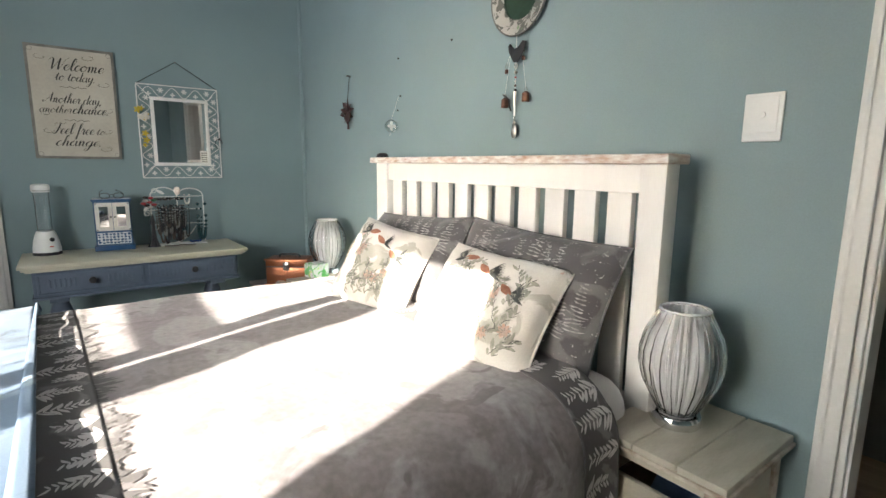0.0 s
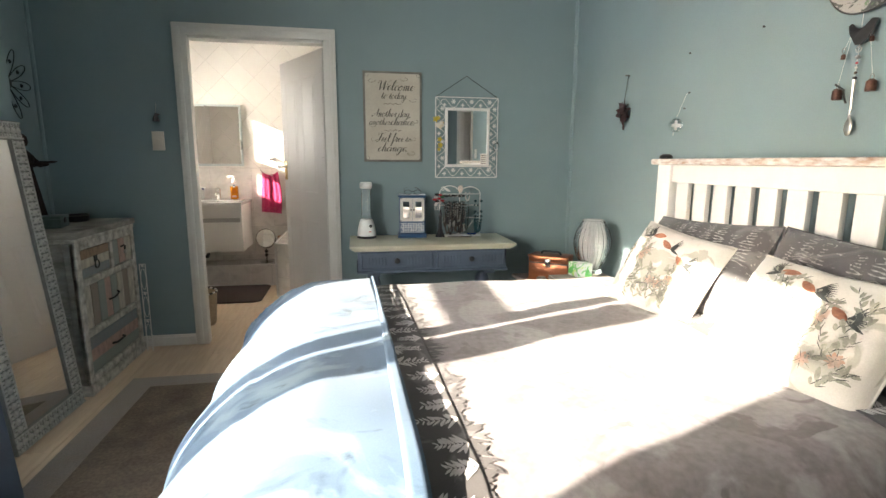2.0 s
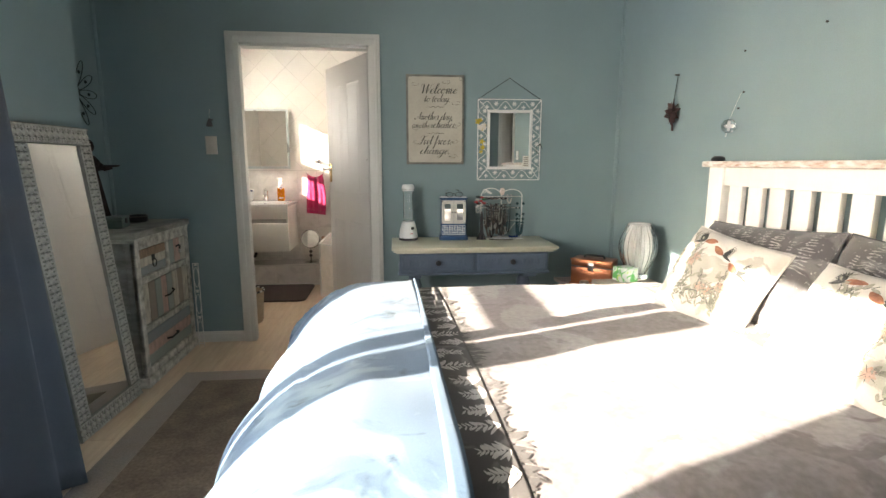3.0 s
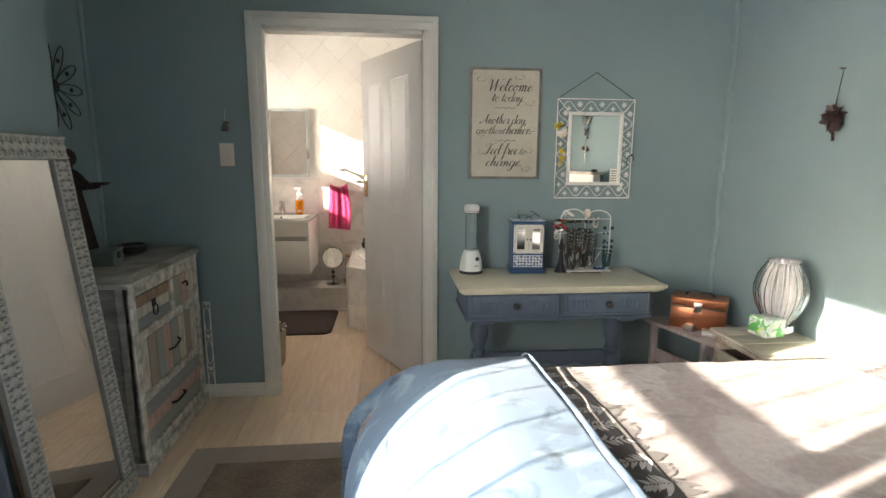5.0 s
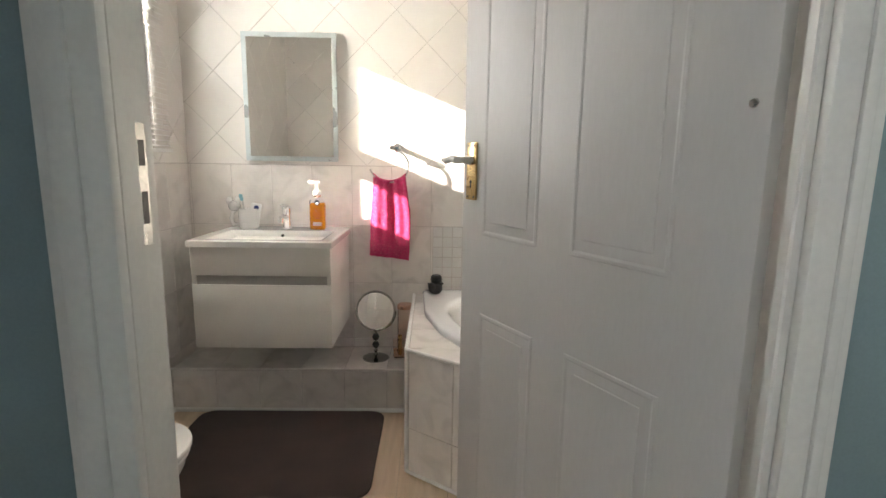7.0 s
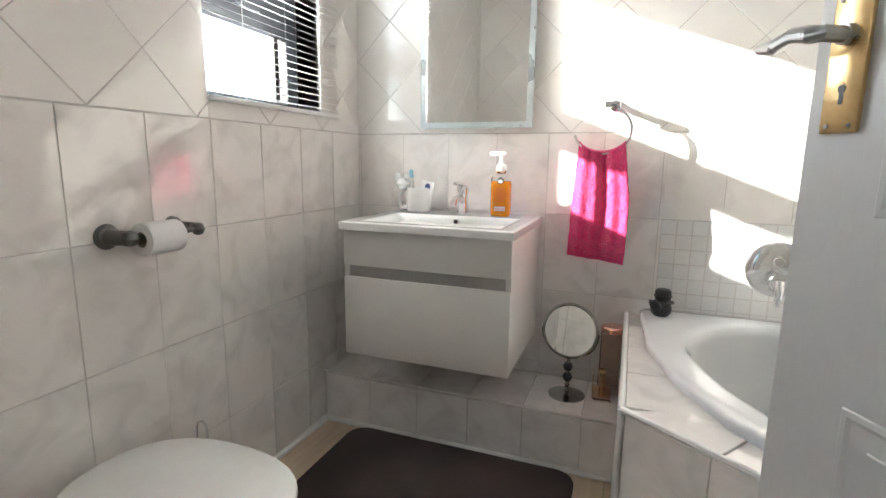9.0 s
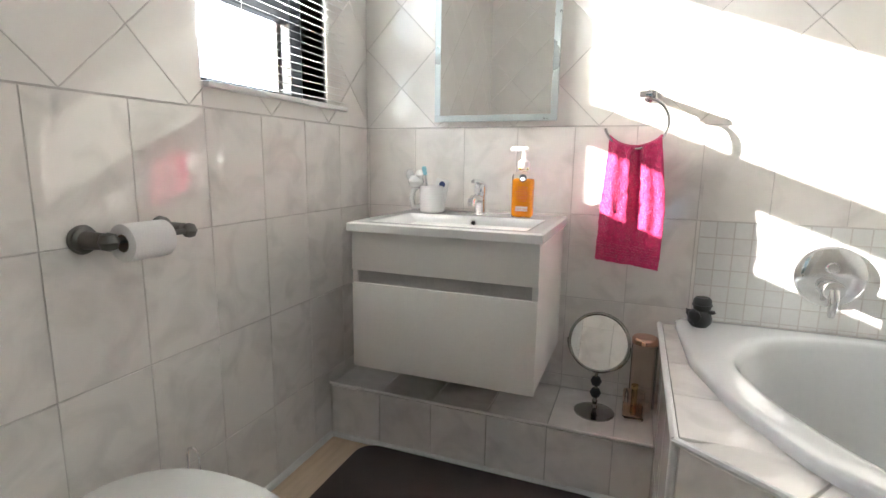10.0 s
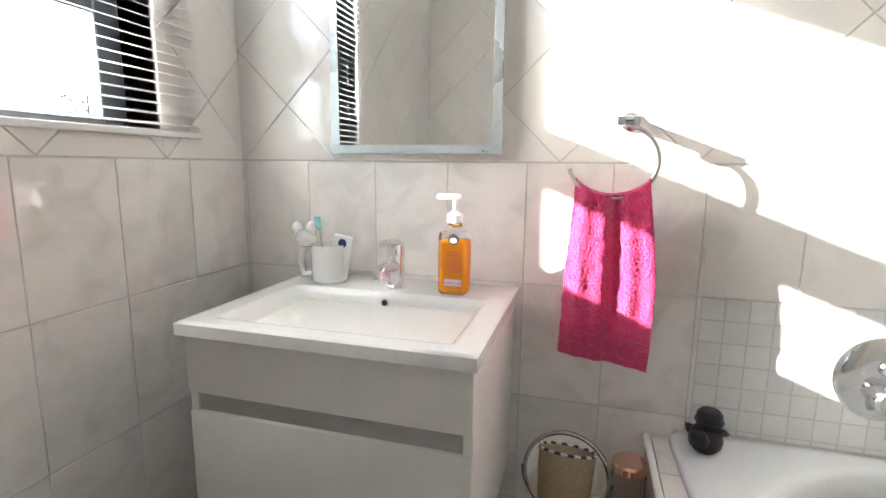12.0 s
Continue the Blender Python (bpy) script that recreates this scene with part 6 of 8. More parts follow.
part("bowl", lathe_bm([(0, 0), (0.060, 0), (0.066, 0.010), (0.066, 0.042), (0.058, 0.042), (0.056, 0.012), (0, 0.010)], 32), M_BLACK, dish)
part("band", tube_bm([(0.0665 * math.cos(a), 0.0665 * math.sin(a), 0.036) for a in [i * math.pi / 16 for i in range(32)]], 0.002, 6, True), M_PEWTER, dish)

fl = thing("metal_flower", "dark wire flower decoration on the recess wall", "wall decoration", pose(RX + 0.014, 3.94, 1.705))
M_FLW = mat("dark_green_wire", (0.02, 0.035, 0.035), 0.5, 0.5, 20, 0.1, 160, 0.1)
for k in range(11):
    a = 2 * math.pi * k / 11
    part("petal", tube_bm([(0.006 * math.sin(q * math.pi), (0.03 + 0.18 * math.sin(q * math.pi / 1) ** 0.8) * math.cos(a + (q - 0.5) * 0.55), (0.03 + 0.18 * math.sin(q * math.pi) ** 0.8) * math.sin(a + (q - 0.5) * 0.55)) for q in [i / 16 for i in range(17)]], 0.0028, 5), M_FLW, fl)
    part("stud", lathe_bm([(0, 0), (0.012, 0), (0.008, 0.006), (0, 0.008)], 10, m=pose(0, 0.135 * math.cos(a), 0.135 * math.sin(a), 0, 90)), M_FLW, fl)
part("centre", lathe_bm([(0, 0), (0.036, 0), (0.030, 0.012), (0, 0.016)], 16, m=pose(0, 0, 0, 0, 90)), M_FLW, fl)

rk = thing("wire_rack", "slim white wire rack between chest and door", "rack", pose(-1.175, 4.145, 0))
for x in (0.0, 0.035):
    part("upright", tube_bm([(x, 0, 0), (x, 0, 0.60)], 0.003, 6), M_WIRE, rk)
for z in (0.02, 0.22, 0.41, 0.60):
    part("rung", tube_bm([(0, 0, z), (0.035, 0, z)], 0.003, 6), M_WIRE, rk)
for z in (0.12, 0.31, 0.50):
    part("scroll", tube_bm([(0.0175 + 0.016 * math.cos(a), 0, z + 0.07 * math.sin(a)) for a in [i * math.pi / 10 for i in range(20)]], 0.002, 5, True), M_WIRE, rk)
    part("blossom", prism_bm([(0.0175 + 0.012 * (0.4 + 0.6 * abs(math.cos(2.5 * a))) * math.cos(a), z + 0.09 + 0.012 * (0.4 + 0.6 * abs(math.cos(2.5 * a))) * math.sin(a)) for a in [i * math.pi / 10 for i in range(20)]], -0.001, 0.001, m=UP), M_WIRE, rk)

# ---- leaning mirror ----
LB = Vector((-1.245, 2.885, 0.004))
lu = Vector((0.018, 0.50, 0)).normalized()
lv = Vector((-0.135, 0.02, 1.43))
lv = (lv - lu * lv.dot(lu)).normalized()
ln = lu.cross(lv)
LM = Matrix(((lu.x, lv.x, ln.x, LB.x), (lu.y, lv.y, ln.y, LB.y), (lu.z, lv.z, ln.z, LB.z), (0, 0, 0, 1)))
LW, LH, LF = 0.515, 1.455, 0.088
M_EMBOSS = mat("whitewashed_embossed_metal", (0.52, 0.50, 0.45), 0.5, 0.0, 40, 0.10, 120, 0.2, tint=(0.26, 0.25, 0.23))
M_EMBGROUND = mat("grey_frame_ground", (0.20, 0.195, 0.18), 0.6, 0.0, 30, 0.10, 120, 0.2)
lm = thing("leaning_mirror", "tall mirror in a whitewashed embossed frame leaning on the wall", "mirror", LM)
part("glass", box_bm(LF - 0.004, LF - 0.004, 0.004, LW - LF + 0.004, LH - LF + 0.004, 0.012), M_MIRROR, lm, "mirror glass")
part("backboard", box_bm(0.004, 0.004, -0.012, LW - 0.004, LH - 0.004, 0.003), M_DARKWOOD, lm)
me_big = mesh_of(lathe_bm([(0.017, 0), (0.016, 0.004), (0.012, 0.006), (0.009, 0.003), (0.006, 0.006), (0, 0.007)], 10), M_EMBOSS, "rosette")
me_small = mesh_of(lathe_bm([(0.007, 0), (0.006, 0.004), (0, 0.006)], 6), M_EMBOSS, "stud")
for x0, y0, x1, y1, upright in ((0, LF, LF, LH - LF, True), (LW - LF, LF, LW, LH - LF, True), (0, 0, LW, LF, False), (0, LH - LF, LW, LH, False)):
    fr = part("frame_side", box_bm(x0, y0, 0.003, x1, y1, 0.020, 0.003), M_EMBGROUND, lm)
    for a in (0.004, LF - 0.012):
        bb = (x0 + a, y0, 0.020, x0 + a + 0.008, y1, 0.025) if upright else (x0, y0 + a, 0.020, x1, y0 + a + 0.008, 0.025)
        part("bead", box_bm(*bb, 0.002), M_EMBOSS, fr)
    n = int(((y1 - y0) if upright else (x1 - x0)) / 0.0365)
    stud_bm = bmesh.new()
    for k in range(n):
        t = 0.018 + k * 0.0365
        cx, cy = (x0 + LF / 2, y0 + t) if upright else (x0 + t, y0 + LF / 2)
        o = new("rosette", me_big)
        o.parent, o.matrix_basis = fr, pose(cx, cy, 0.020)
        for s in (-1, 1):
            for e in (0.022, 0.031):
                for h in (-0.009, 0.009):
                    px, py = (cx + s * e, cy + h) if upright else (cx + h, cy + s * e)
                    lathe_bm([(0.0065, 0), (0.0055, 0.004), (0, 0.0055)], 6, (px, py, 0.020), bm=stud_bm)
    st = part("stud_pattern", stud_bm, M_EMBOSS, fr, "pierced stud pattern")
    st["kind"] = "stuff"

# ---- rug ----
M_RUG = mat("mottled_taupe_rug_pile", (0.20, 0.155, 0.115), 0.95, 0, 7, 0.26, 70, 0.9, tint=(0.105, 0.078, 0.058), sheen=0.05)
M_RUGEDGE = mat("pale_taupe_rug_border", (0.225, 0.180, 0.135), 0.95, 0, 8, 0.14, 120, 0.7, tint=(0.24, 0.21, 0.18), sheen=0.3)
rg = thing("rug", "mottled taupe rug with a paler border beside the bed", "rug", pose(-1.075, 1.30, 0.0))
part("border", box_bm(0, 0, 0.0, 1.60, 2.365, 0.010, 0.004, 2), M_RUGEDGE, rg)
part("field", box_bm(0.14, 0.14, 0.009, 1.46, 2.225, 0.0125, 0.002), M_RUG, rg)

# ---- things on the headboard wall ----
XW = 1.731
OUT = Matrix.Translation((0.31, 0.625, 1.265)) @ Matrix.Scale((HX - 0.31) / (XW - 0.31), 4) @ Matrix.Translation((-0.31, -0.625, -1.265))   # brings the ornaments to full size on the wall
M_PLATE = print_mat("painted_metal_plate", (0.42, 0.40, 0.37), [((0.10, 0.10, 0.09), 30, 0.52), ((0.45, 0.14, 0.06), 18, 0.66), ((0.15, 0.24, 0.12), 22, 0.64)], 0.3, sheen=0)
M_PLATEC = mat("dark_green_plate_centre", (0.018, 0.045, 0.028), 0.35, 0, 30, 0.15, 150, 0.1)
FACE = Matrix(((0, 0, -1, 0), (-1, 0, 0, 0), (0, 1, 0, 0), (0, 0, 0, 1)))      # x-y outlines onto the wall, facing -x
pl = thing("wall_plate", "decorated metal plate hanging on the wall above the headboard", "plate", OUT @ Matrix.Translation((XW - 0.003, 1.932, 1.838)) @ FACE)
part("rim", lathe_bm([(0.078, 0.010), (0.088, 0.012), (0.125, 0.022), (0.132, 0.022), (0.132, 0.017), (0.088, 0.002), (0.078, 0.002)], 56), M_PLATE, pl, "patterned rim")
part("well", lathe_bm([(0, 0.004), (0.074, 0.004), (0.080, 0.011), (0.080, 0.0), (0, 0.0)], 48), M_PLATEC, pl, "dark green centre")
part("beading", tube_bm([(0.130 * math.cos(a), 0.130 * math.sin(a), 0.021) for a in [i * math.pi / 30 for i in range(60)]], 0.003, 6, True), M_PEWTER, pl)
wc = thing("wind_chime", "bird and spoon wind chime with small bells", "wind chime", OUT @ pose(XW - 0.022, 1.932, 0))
part("string", tube_bm([(0, 0, 1.712), (0, 0, 1.52)], 0.0008, 5), M_WIRE, wc)
bird = [(-0.040, 0.030), (-0.030, 0.036), (-0.020, 0.024), (-0.006, 0.016), (0.010, 0.020), (0.030, 0.038), (0.046, 0.034), (0.040, 0.012), (0.028, -0.010), (0.006, -0.030), (-0.012, -0.028), (-0.022, -0.012), (-0.034, 0.006)]
part("bird", prism_bm(bird, -0.003, 0.003, m=Matrix.Translation((0, 0, 1.648)) @ FACE, bevel=0.001), M_BLACK, wc, "black metal bird")
part("ring", tube_bm([(0, 0.008 * math.cos(a), 1.606 + 0.008 * math.sin(a)) for a in [i * math.pi / 8 for i in range(16)]], 0.0015, 5, True), M_NICKEL, wc)
for z, r, ma in ((1.585, 0.007, M_SILVER), (1.568, 0.004, M_REDFL), (1.555, 0.004, M_PEARL), (1.540, 0.005, M_BEADBR), (1.525, 0.006, M_BEADDK)):
    part("bead", lathe_bm([(0, -r), (r * 0.8, -r * 0.5), (r, 0), (r * 0.8, r * 0.5), (0, r)], 10, (0, 0, z)), ma, wc)
part("spoon", tube_bm([(0, 0, 1.520), (0, 0, 1.470), (0, 0, 1.420), (0, 0, 1.408)], [0.0055, 0.0035, 0.003, 0.006], 8), M_NICKEL, wc, "dull metal spoon")
part("spoon_bowl", lathe_bm([(0, -0.028), (0.008, -0.024), (0.013, -0.010), (0.013, 0.004), (0.008, 0.020), (0, 0.026)], 16, m=Matrix.Translation((0, 0, 1.385)) @ Matrix.Diagonal((0.35, 1, 1, 1))), M_NICKEL, wc, "dull metal spoon bowl")
part("branch", tube_bm([(0, 0.060, 1.515), (0, 0.045, 1.505), (0, 0.030, 1.495), (0, 0.025, 1.470), (0, 0.018, 1.455)], 0.003, 6), M_BLACK, wc)
M_RUST = mat("rusty_copper_bell", (0.14, 0.065, 0.045), 0.5, 0.6, 30, 0.2, 150, 0.2)
for y, z in ((0.050, 1.482), (-0.052, 1.495), (0.046, 1.600), (-0.035, 1.635)):
    s = 1.0 if z < 1.55 else 0.45
    part("bell", lathe_bm([(0.0, 0.0), (0.013 * s, 0), (0.014 * s, 0.006 * s), (0.013 * s, 0.028 * s), (0.006 * s, 0.034 * s), (0, 0.034 * s)], 14, (0, y, z - 0.014)), M_RUST, wc, "rusty little bell")
    part("loop", tube_bm([(0, y + 0.006 * math.cos(a), z + 0.026 * s + 0.008 * math.sin(a)) for a in [i * math.pi / 6 for i in range(12)]], 0.0012, 5, True), M_PEWTER, wc)
    part("thread", tube_bm([(0, y, z + 0.03 * s), (0, y * 0.5, 1.66)], 0.0005, 4), M_WIRE, wc)

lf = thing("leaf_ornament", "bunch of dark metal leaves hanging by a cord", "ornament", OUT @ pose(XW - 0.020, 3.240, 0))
part("cord", tube_bm([(0.014, 0, 1.742), (0, 0, 1.62)], 0.0016, 5), M_CORD, lf)
part("nail", lathe_bm([(0, -0.02), (0.004, -0.02), (0.004, 0.004), (0, 0.004)], 8, m=pose(0, 0, 1.742, 0, -90)), M_PEWTER, lf)
rnd = random.Random(8)
M_LEAFD = mat("dark_bronze_leaf", (0.045, 0.032, 0.032), 0.5, 0.4, 30, 0.25, 120, 0.2, tint=(0.09, 0.035, 0.03))
for k in range(26):
    a = k * 2.4
    far = 0.010 + 0.030 * (k / 26) ** 0.6
    s = rnd.uniform(0.020, 0.030)
    pts = [(s * math.cos(q) * (1.0 + 0.25 * math.cos(3 * q)), 0.62 * s * math.sin(q)) for q in [i * math.pi / 6 for i in range(12)]]
    part("leaf", prism_bm(pts, -0.001, 0.001, m=Matrix.Translation((rnd.uniform(-0.016, 0.004), far * 0.75 * math.cos(a), 1.545 + far * math.sin(a))) @ FACE @ Euler((rnd.uniform(-0.6, 0.6), rnd.uniform(-0.6, 0.6), math.pi - a)).to_matrix().to_4x4()), M_LEAFD, lf)
part("stem", tube_bm([(0, 0, 1.62), (0, 0.004, 1.52), (0, -0.004, 1.455)], [0.003, 0.004, 0.006], 6), M_LEAFD, lf)

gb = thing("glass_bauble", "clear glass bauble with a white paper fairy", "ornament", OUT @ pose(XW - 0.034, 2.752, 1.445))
part("ball", lathe_bm([(0, -0.030), (0.012, -0.0275), (0.022, -0.020), (0.029, -0.008), (0.030, 0), (0.029, 0.008), (0.022, 0.020), (0.012, 0.0275), (0, 0.030)], 24), M_CLEAR, gb)
part("fairy", blossom(0, 0, 0.017, 4), M_PLASTIC, gb, "white paper fairy")
part("tail", tube_bm([(0, 0.01, -0.03), (0.0, 0.014, -0.045)], 0.0012, 5), M_PLASTIC, gb)
part("thread", tube_bm([(0, 0, 0.03), (0.03, -0.02, 0.14)], 0.0006, 4), M_WIRE, gb)
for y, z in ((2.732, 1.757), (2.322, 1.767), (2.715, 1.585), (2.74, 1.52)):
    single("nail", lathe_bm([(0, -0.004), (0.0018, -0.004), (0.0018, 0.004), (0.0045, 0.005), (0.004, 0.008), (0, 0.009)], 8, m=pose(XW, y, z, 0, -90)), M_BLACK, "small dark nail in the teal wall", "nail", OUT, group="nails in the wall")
single("door_stop", lathe_bm([(0, 0), (0.028, 0), (0.030, 0.006), (0.026, 0.016), (0.016, 0.022), (0, 0.023)], 18), M_BLACK, "small black rubber dome on the headboard's cap", "ornament", pose(1.655, 2.752, 1.294))

# ---- bathroom: bath, basin, toilet ----
M_ACRYL = mat("white_acrylic", (0.70, 0.71, 0.71), 0.08, 0, 3, 0.01, 60, 0.01, coat=0.3)
M_CERAMIC = mat("white_ceramic", (0.80, 0.80, 0.78), 0.10, 0, 3, 0.01, 60, 0.01, coat=0.3)
M_CABINET = mat("white_lacquered_board", (0.73, 0.72, 0.68), 0.35, 0, 3, 0.015, 120, 0.02)
# The grey puts the recess's shade into the white cabinet's handle channel.
M_SHADOWGAP = mat("shade_grey_handle_channel", (0.42, 0.41, 0.39), 0.5, 0, 6, 0.04, 120, 0.03)

BATH = [(-0.462, 6.246), (-0.445, 5.85), (-0.382, 5.61), (-0.283, 5.405), (-0.13, 5.225), (0.08, 5.09), (0.36, 5.01), (0.945, 5.00), (0.945, 6.246)]
BC = Vector((0.30, 5.66))


def reach(a):
    """How far from the bath's middle its outline lies in the direction a."""
    d, best = Vector((math.cos(a), math.sin(a))), 9.0
    for (x0, y0), (x1, y1) in zip(BATH, BATH[1:] + BATH[:1]):
        e, w = Vector((x1 - x0, y1 - y0)), Vector((x0, y0)) - BC
        den = d.x * e.y - d.y * e.x
        if abs(den) > 1e-9:
            t, s = (w.x * e.y - w.y * e.x) / den, (w.x * d.y - w.y * d.x) / den
            if t > 0 and -1e-6 <= s <= 1 + 1e-6:
                best = min(best, t)
    return best


NA = 160
REACH = [reach(2 * math.pi * k / NA) for k in range(NA)]
SOFT = [sum(REACH[(k + j) % NA] for j in range(-11, 12)) / 23 for k in range(NA)]
PROFILE = [(1.0, 0.522, 0), (1.003, 0.540, 0), (0.998, 0.547, 0), (0.988, 0.5505, 0), (0.95, 0.5512, 0.1), (0.875, 0.5510, 0.9), (0.850, 0.5485, 1), (0.836, 0.540, 1), (0.822, 0.515, 1), (0.79, 0.40, 1), (0.745, 0.26, 1), (0.65, 0.185, 1), (0.40, 0.165, 1), (0.0, 0.16, 1)]


def bath_point(u, v):
    k = int(round(u * NA)) % NA
    f, z, soft = PROFILE[int(round(v * (len(PROFILE) - 1)))]
    r = f * (REACH[k] * (1 - soft) + SOFT[k] * soft)
    a = 2 * math.pi * k / NA
    return (BC.x + r * math.cos(a), BC.y + r * math.sin(a), z)


tub = thing("bathtub", "white acrylic corner bath set in a tiled surround", "bathtub")
bmt = grid_bm(NA, len(PROFILE) - 1, bath_point, closed_u=True)
part("shell", bmt, M_ACRYL, tub, sharp=70)
part("drain", lathe_bm([(0, 0), (0.03, 0), (0.028, 0.004), (0, 0.005)], 20, (0.30, 5.66, 0.161)), M_CHROME, tub, "chrome drain")
SUR = [(-0.51, 6.25), (-0.51, 5.43), (0.13, 4.965), (0.95, 4.965), (0.95, 6.25)]
bm = bmesh.new()
outer = [(-0.503, 6.249), (-0.503, 5.434), (0.132, 4.973), (0.949, 4.973), (0.949, 6.249)]
ring_in = []
for x, y in outer:
    d = Vector((x, y)) - BC
    a = math.atan2(d.y, d.x)
    ring_in.append(BC + Vector((math.cos(a), math.sin(a))) * reach(a) * 0.97)
for z0, z1 in ((0.0, 0.512),):
    lo_o, hi_o = [bm.verts.new((x, y, z0)) for x, y in outer], [bm.verts.new((x, y, z1)) for x, y in outer]
    n = len(outer)
    for i in range(n):
        bm.faces.new((lo_o[i], lo_o[(i + 1) % n], hi_o[(i + 1) % n], hi_o[i]))
    top_ring = [bm.verts.new((BC.x + REACH[k] * 0.975 * math.cos(2 * math.pi * k / NA), BC.y + REACH[k] * 0.975 * math.sin(2 * math.pi * k / NA), z1)) for k in range(NA)]
    edges = []
    for i in range(n):
        edges.append(bm.edges.get((hi_o[i], hi_o[(i + 1) % n])))
    for k in range(NA):
        edges.append(bm.edges.new((top_ring[k], top_ring[(k + 1) % NA])))
    bmesh.ops.triangle_fill(bm, use_beauty=True, edges=edges)
bmesh.ops.recalc_face_normals(bm, faces=bm.faces)
surround = single("bath_surround", bm, M_GROUT, "tiled masonry surround of the corner bath", "bath surround", kind="structure")
for a, b in (((-0.508, 6.246, 0.518), (-0.508, 5.431, 0.518)), ((-0.508, 5.431, 0.518), (0.13, 4.967, 0.518)), ((-0.508, 5.93, 0.012), (-0.508, 5.431, 0.012)), ((-0.508, 5.431, 0.012), (0.13, 4.967, 0.012)), ((-0.508, 5.431, 0.012), (-0.508, 5.431, 0.518))):
    part("edge_trim", tube_bm([a, b], 0.0085, 8), M_PLASTIC, surround, "white plastic edge trim")

mx = thing("bath_mixer", "round chrome bath mixer on the mosaic tiles", "bath mixer", pose(-0.033, 6.249, 0.735, 90))
part("rose", lathe_bm([(0, 0), (0.098, 0), (0.097, 0.006), (0.088, 0.013), (0.05, 0.016), (0, 0.016)], 56), M_CHROME, mx)
part("body", lathe_bm([(0.032, 0.012), (0.032, 0.05), (0.028, 0.062), (0, 0.064)], 28, (0, -0.035, 0)), M_CHROME, mx)
part("button", lathe_bm([(0.018, 0.012), (0.018, 0.022), (0.015, 0.026), (0, 0.026)], 20, (0, 0.030, 0)), M_CHROME, mx)
part("lever", tube_bm([(0, -0.035, 0.055), (0, -0.060, 0.066), (0.0, -0.10, 0.064), (0, -0.115, 0.058)], [0.016, 0.014, 0.012, 0.010], 12), M_CHROME, mx)

bk = thing("rubber_duck", "small black rubber duck on the bath's rim", "bath toy", pose(-0.394, 6.160, 0.5505, 0, 0, -30))
part("body", lathe_bm([(0, 0), (0.024, 0.001), (0.035, 0.014), (0.037, 0.030), (0.032, 0.048), (0.022, 0.058), (0, 0.062)], 24), M_BLACK, bk)
part("head", lathe_bm([(0, -0.028), (0.017, -0.023), (0.027, -0.006), (0.0285, 0.010), (0.027, 0.022), (0.021, 0.029), (0, 0.031)], 24, (0.004, 0, 0.070)), M_BLACK, bk)
part("hat_brim", lathe_bm([(0.027, -0.002), (0.031, -0.001), (0.031, 0.002), (0.027, 0.003)], 24, (0.004, 0, 0.074)), M_BLACK, bk)
part("beak", lathe_bm([(0, -0.010), (0.008, -0.008), (0.012, 0), (0.008, 0.007), (0, 0.009)], 16, m=pose(0.033, 0, 0.056) @ Matrix.Diagonal((1.3, 1, 0.7, 1))), M_BLACK, bk)
for side in (-1, 1):
    part("wing", lathe_bm([(0, -0.026), (0.014, -0.020), (0.020, 0), (0.014, 0.018), (0, 0.027)], 16, m=pose(-0.002, side * 0.036, 0.040, side * -18) @ Matrix.Diagonal((1.1, 0.55, 1, 1))), M_BLACK, bk)
part("tail", lathe_bm([(0.013, 0), (0.010, 0.014), (0, 0.026)], 14, m=pose(-0.028, 0, 0.034, 0, -50)), M_BLACK, bk)

# ledge under the basin
single("ledge", box_bm(BX0 - 0.009, 5.938, 0, -0.503, BY + 0.009, 0.212), M_GROUT, "low tiled ledge along the bathroom wall", "ledge", kind="structure")
part("edge_trim", tube_bm([(BX0, 5.934, 0.219), (-0.512, 5.934, 0.219)], 0.006, 8), M_TILE, bpy.data.objects["ledge"])
part("floor_trim", tube_bm([(BX0 + 0.02, 5.925, 0.010), (-0.512, 5.925, 0.010)], 0.011, 8), M_PLASTIC, bpy.data.objects["ledge"], "white plastic floor trim")
single("baseboard", tube_bm([(BX0 + 0.010, DW1, 0.010), (BX0 + 0.010, 5.925, 0.010)], 0.012, 8), M_PLASTIC, "white quarter-round trim at the tiled wall", "skirting", kind="structure")

# wall-hung basin unit
vn = thing("vanity_unit", "wall-hung white basin cabinet with two drawers", "vanity unit", pose(0, 0, 0.395))
VX0, VX1, VY0 = -1.463, -0.857, 5.757
part("carcass", box_bm(VX0 + 0.002, VY0 + 0.018, 0, VX1 - 0.002, BY - 0.002, 0.458, 0.001), M_CABINET, vn)
part("drawer_front", box_bm(VX0, VY0, 0.0, VX1, VY0 + 0.018, 0.288, 0.002, 2), M_CABINET, vn)
part("drawer_front", box_bm(VX0, VY0, 0.330, VX1, VY0 + 0.018, 0.458, 0.002, 2), M_CABINET, vn)
part("handle_channel", box_bm(VX0 + 0.018, VY0 + 0.012, 0.288, VX1 - 0.018, VY0 + 0.0185, 0.330), M_SHADOWGAP, vn, "recessed handle channel, its shade put into the grey")
for x0, x1 in ((VX0, VX0 + 0.018), (VX1 - 0.018, VX1)):
    part("channel_end", box_bm(x0, VY0 + 0.006, 0.288, x1, VY0 + 0.018, 0.330), M_CABINET, vn)
bs = thing("basin", "white ceramic basin top with a shallow rectangular bowl", "basin", pose(0, 0, 0.8535))
TX0, TX1, TY0, TY1 = -1.470, -0.848, 5.738, 6.247


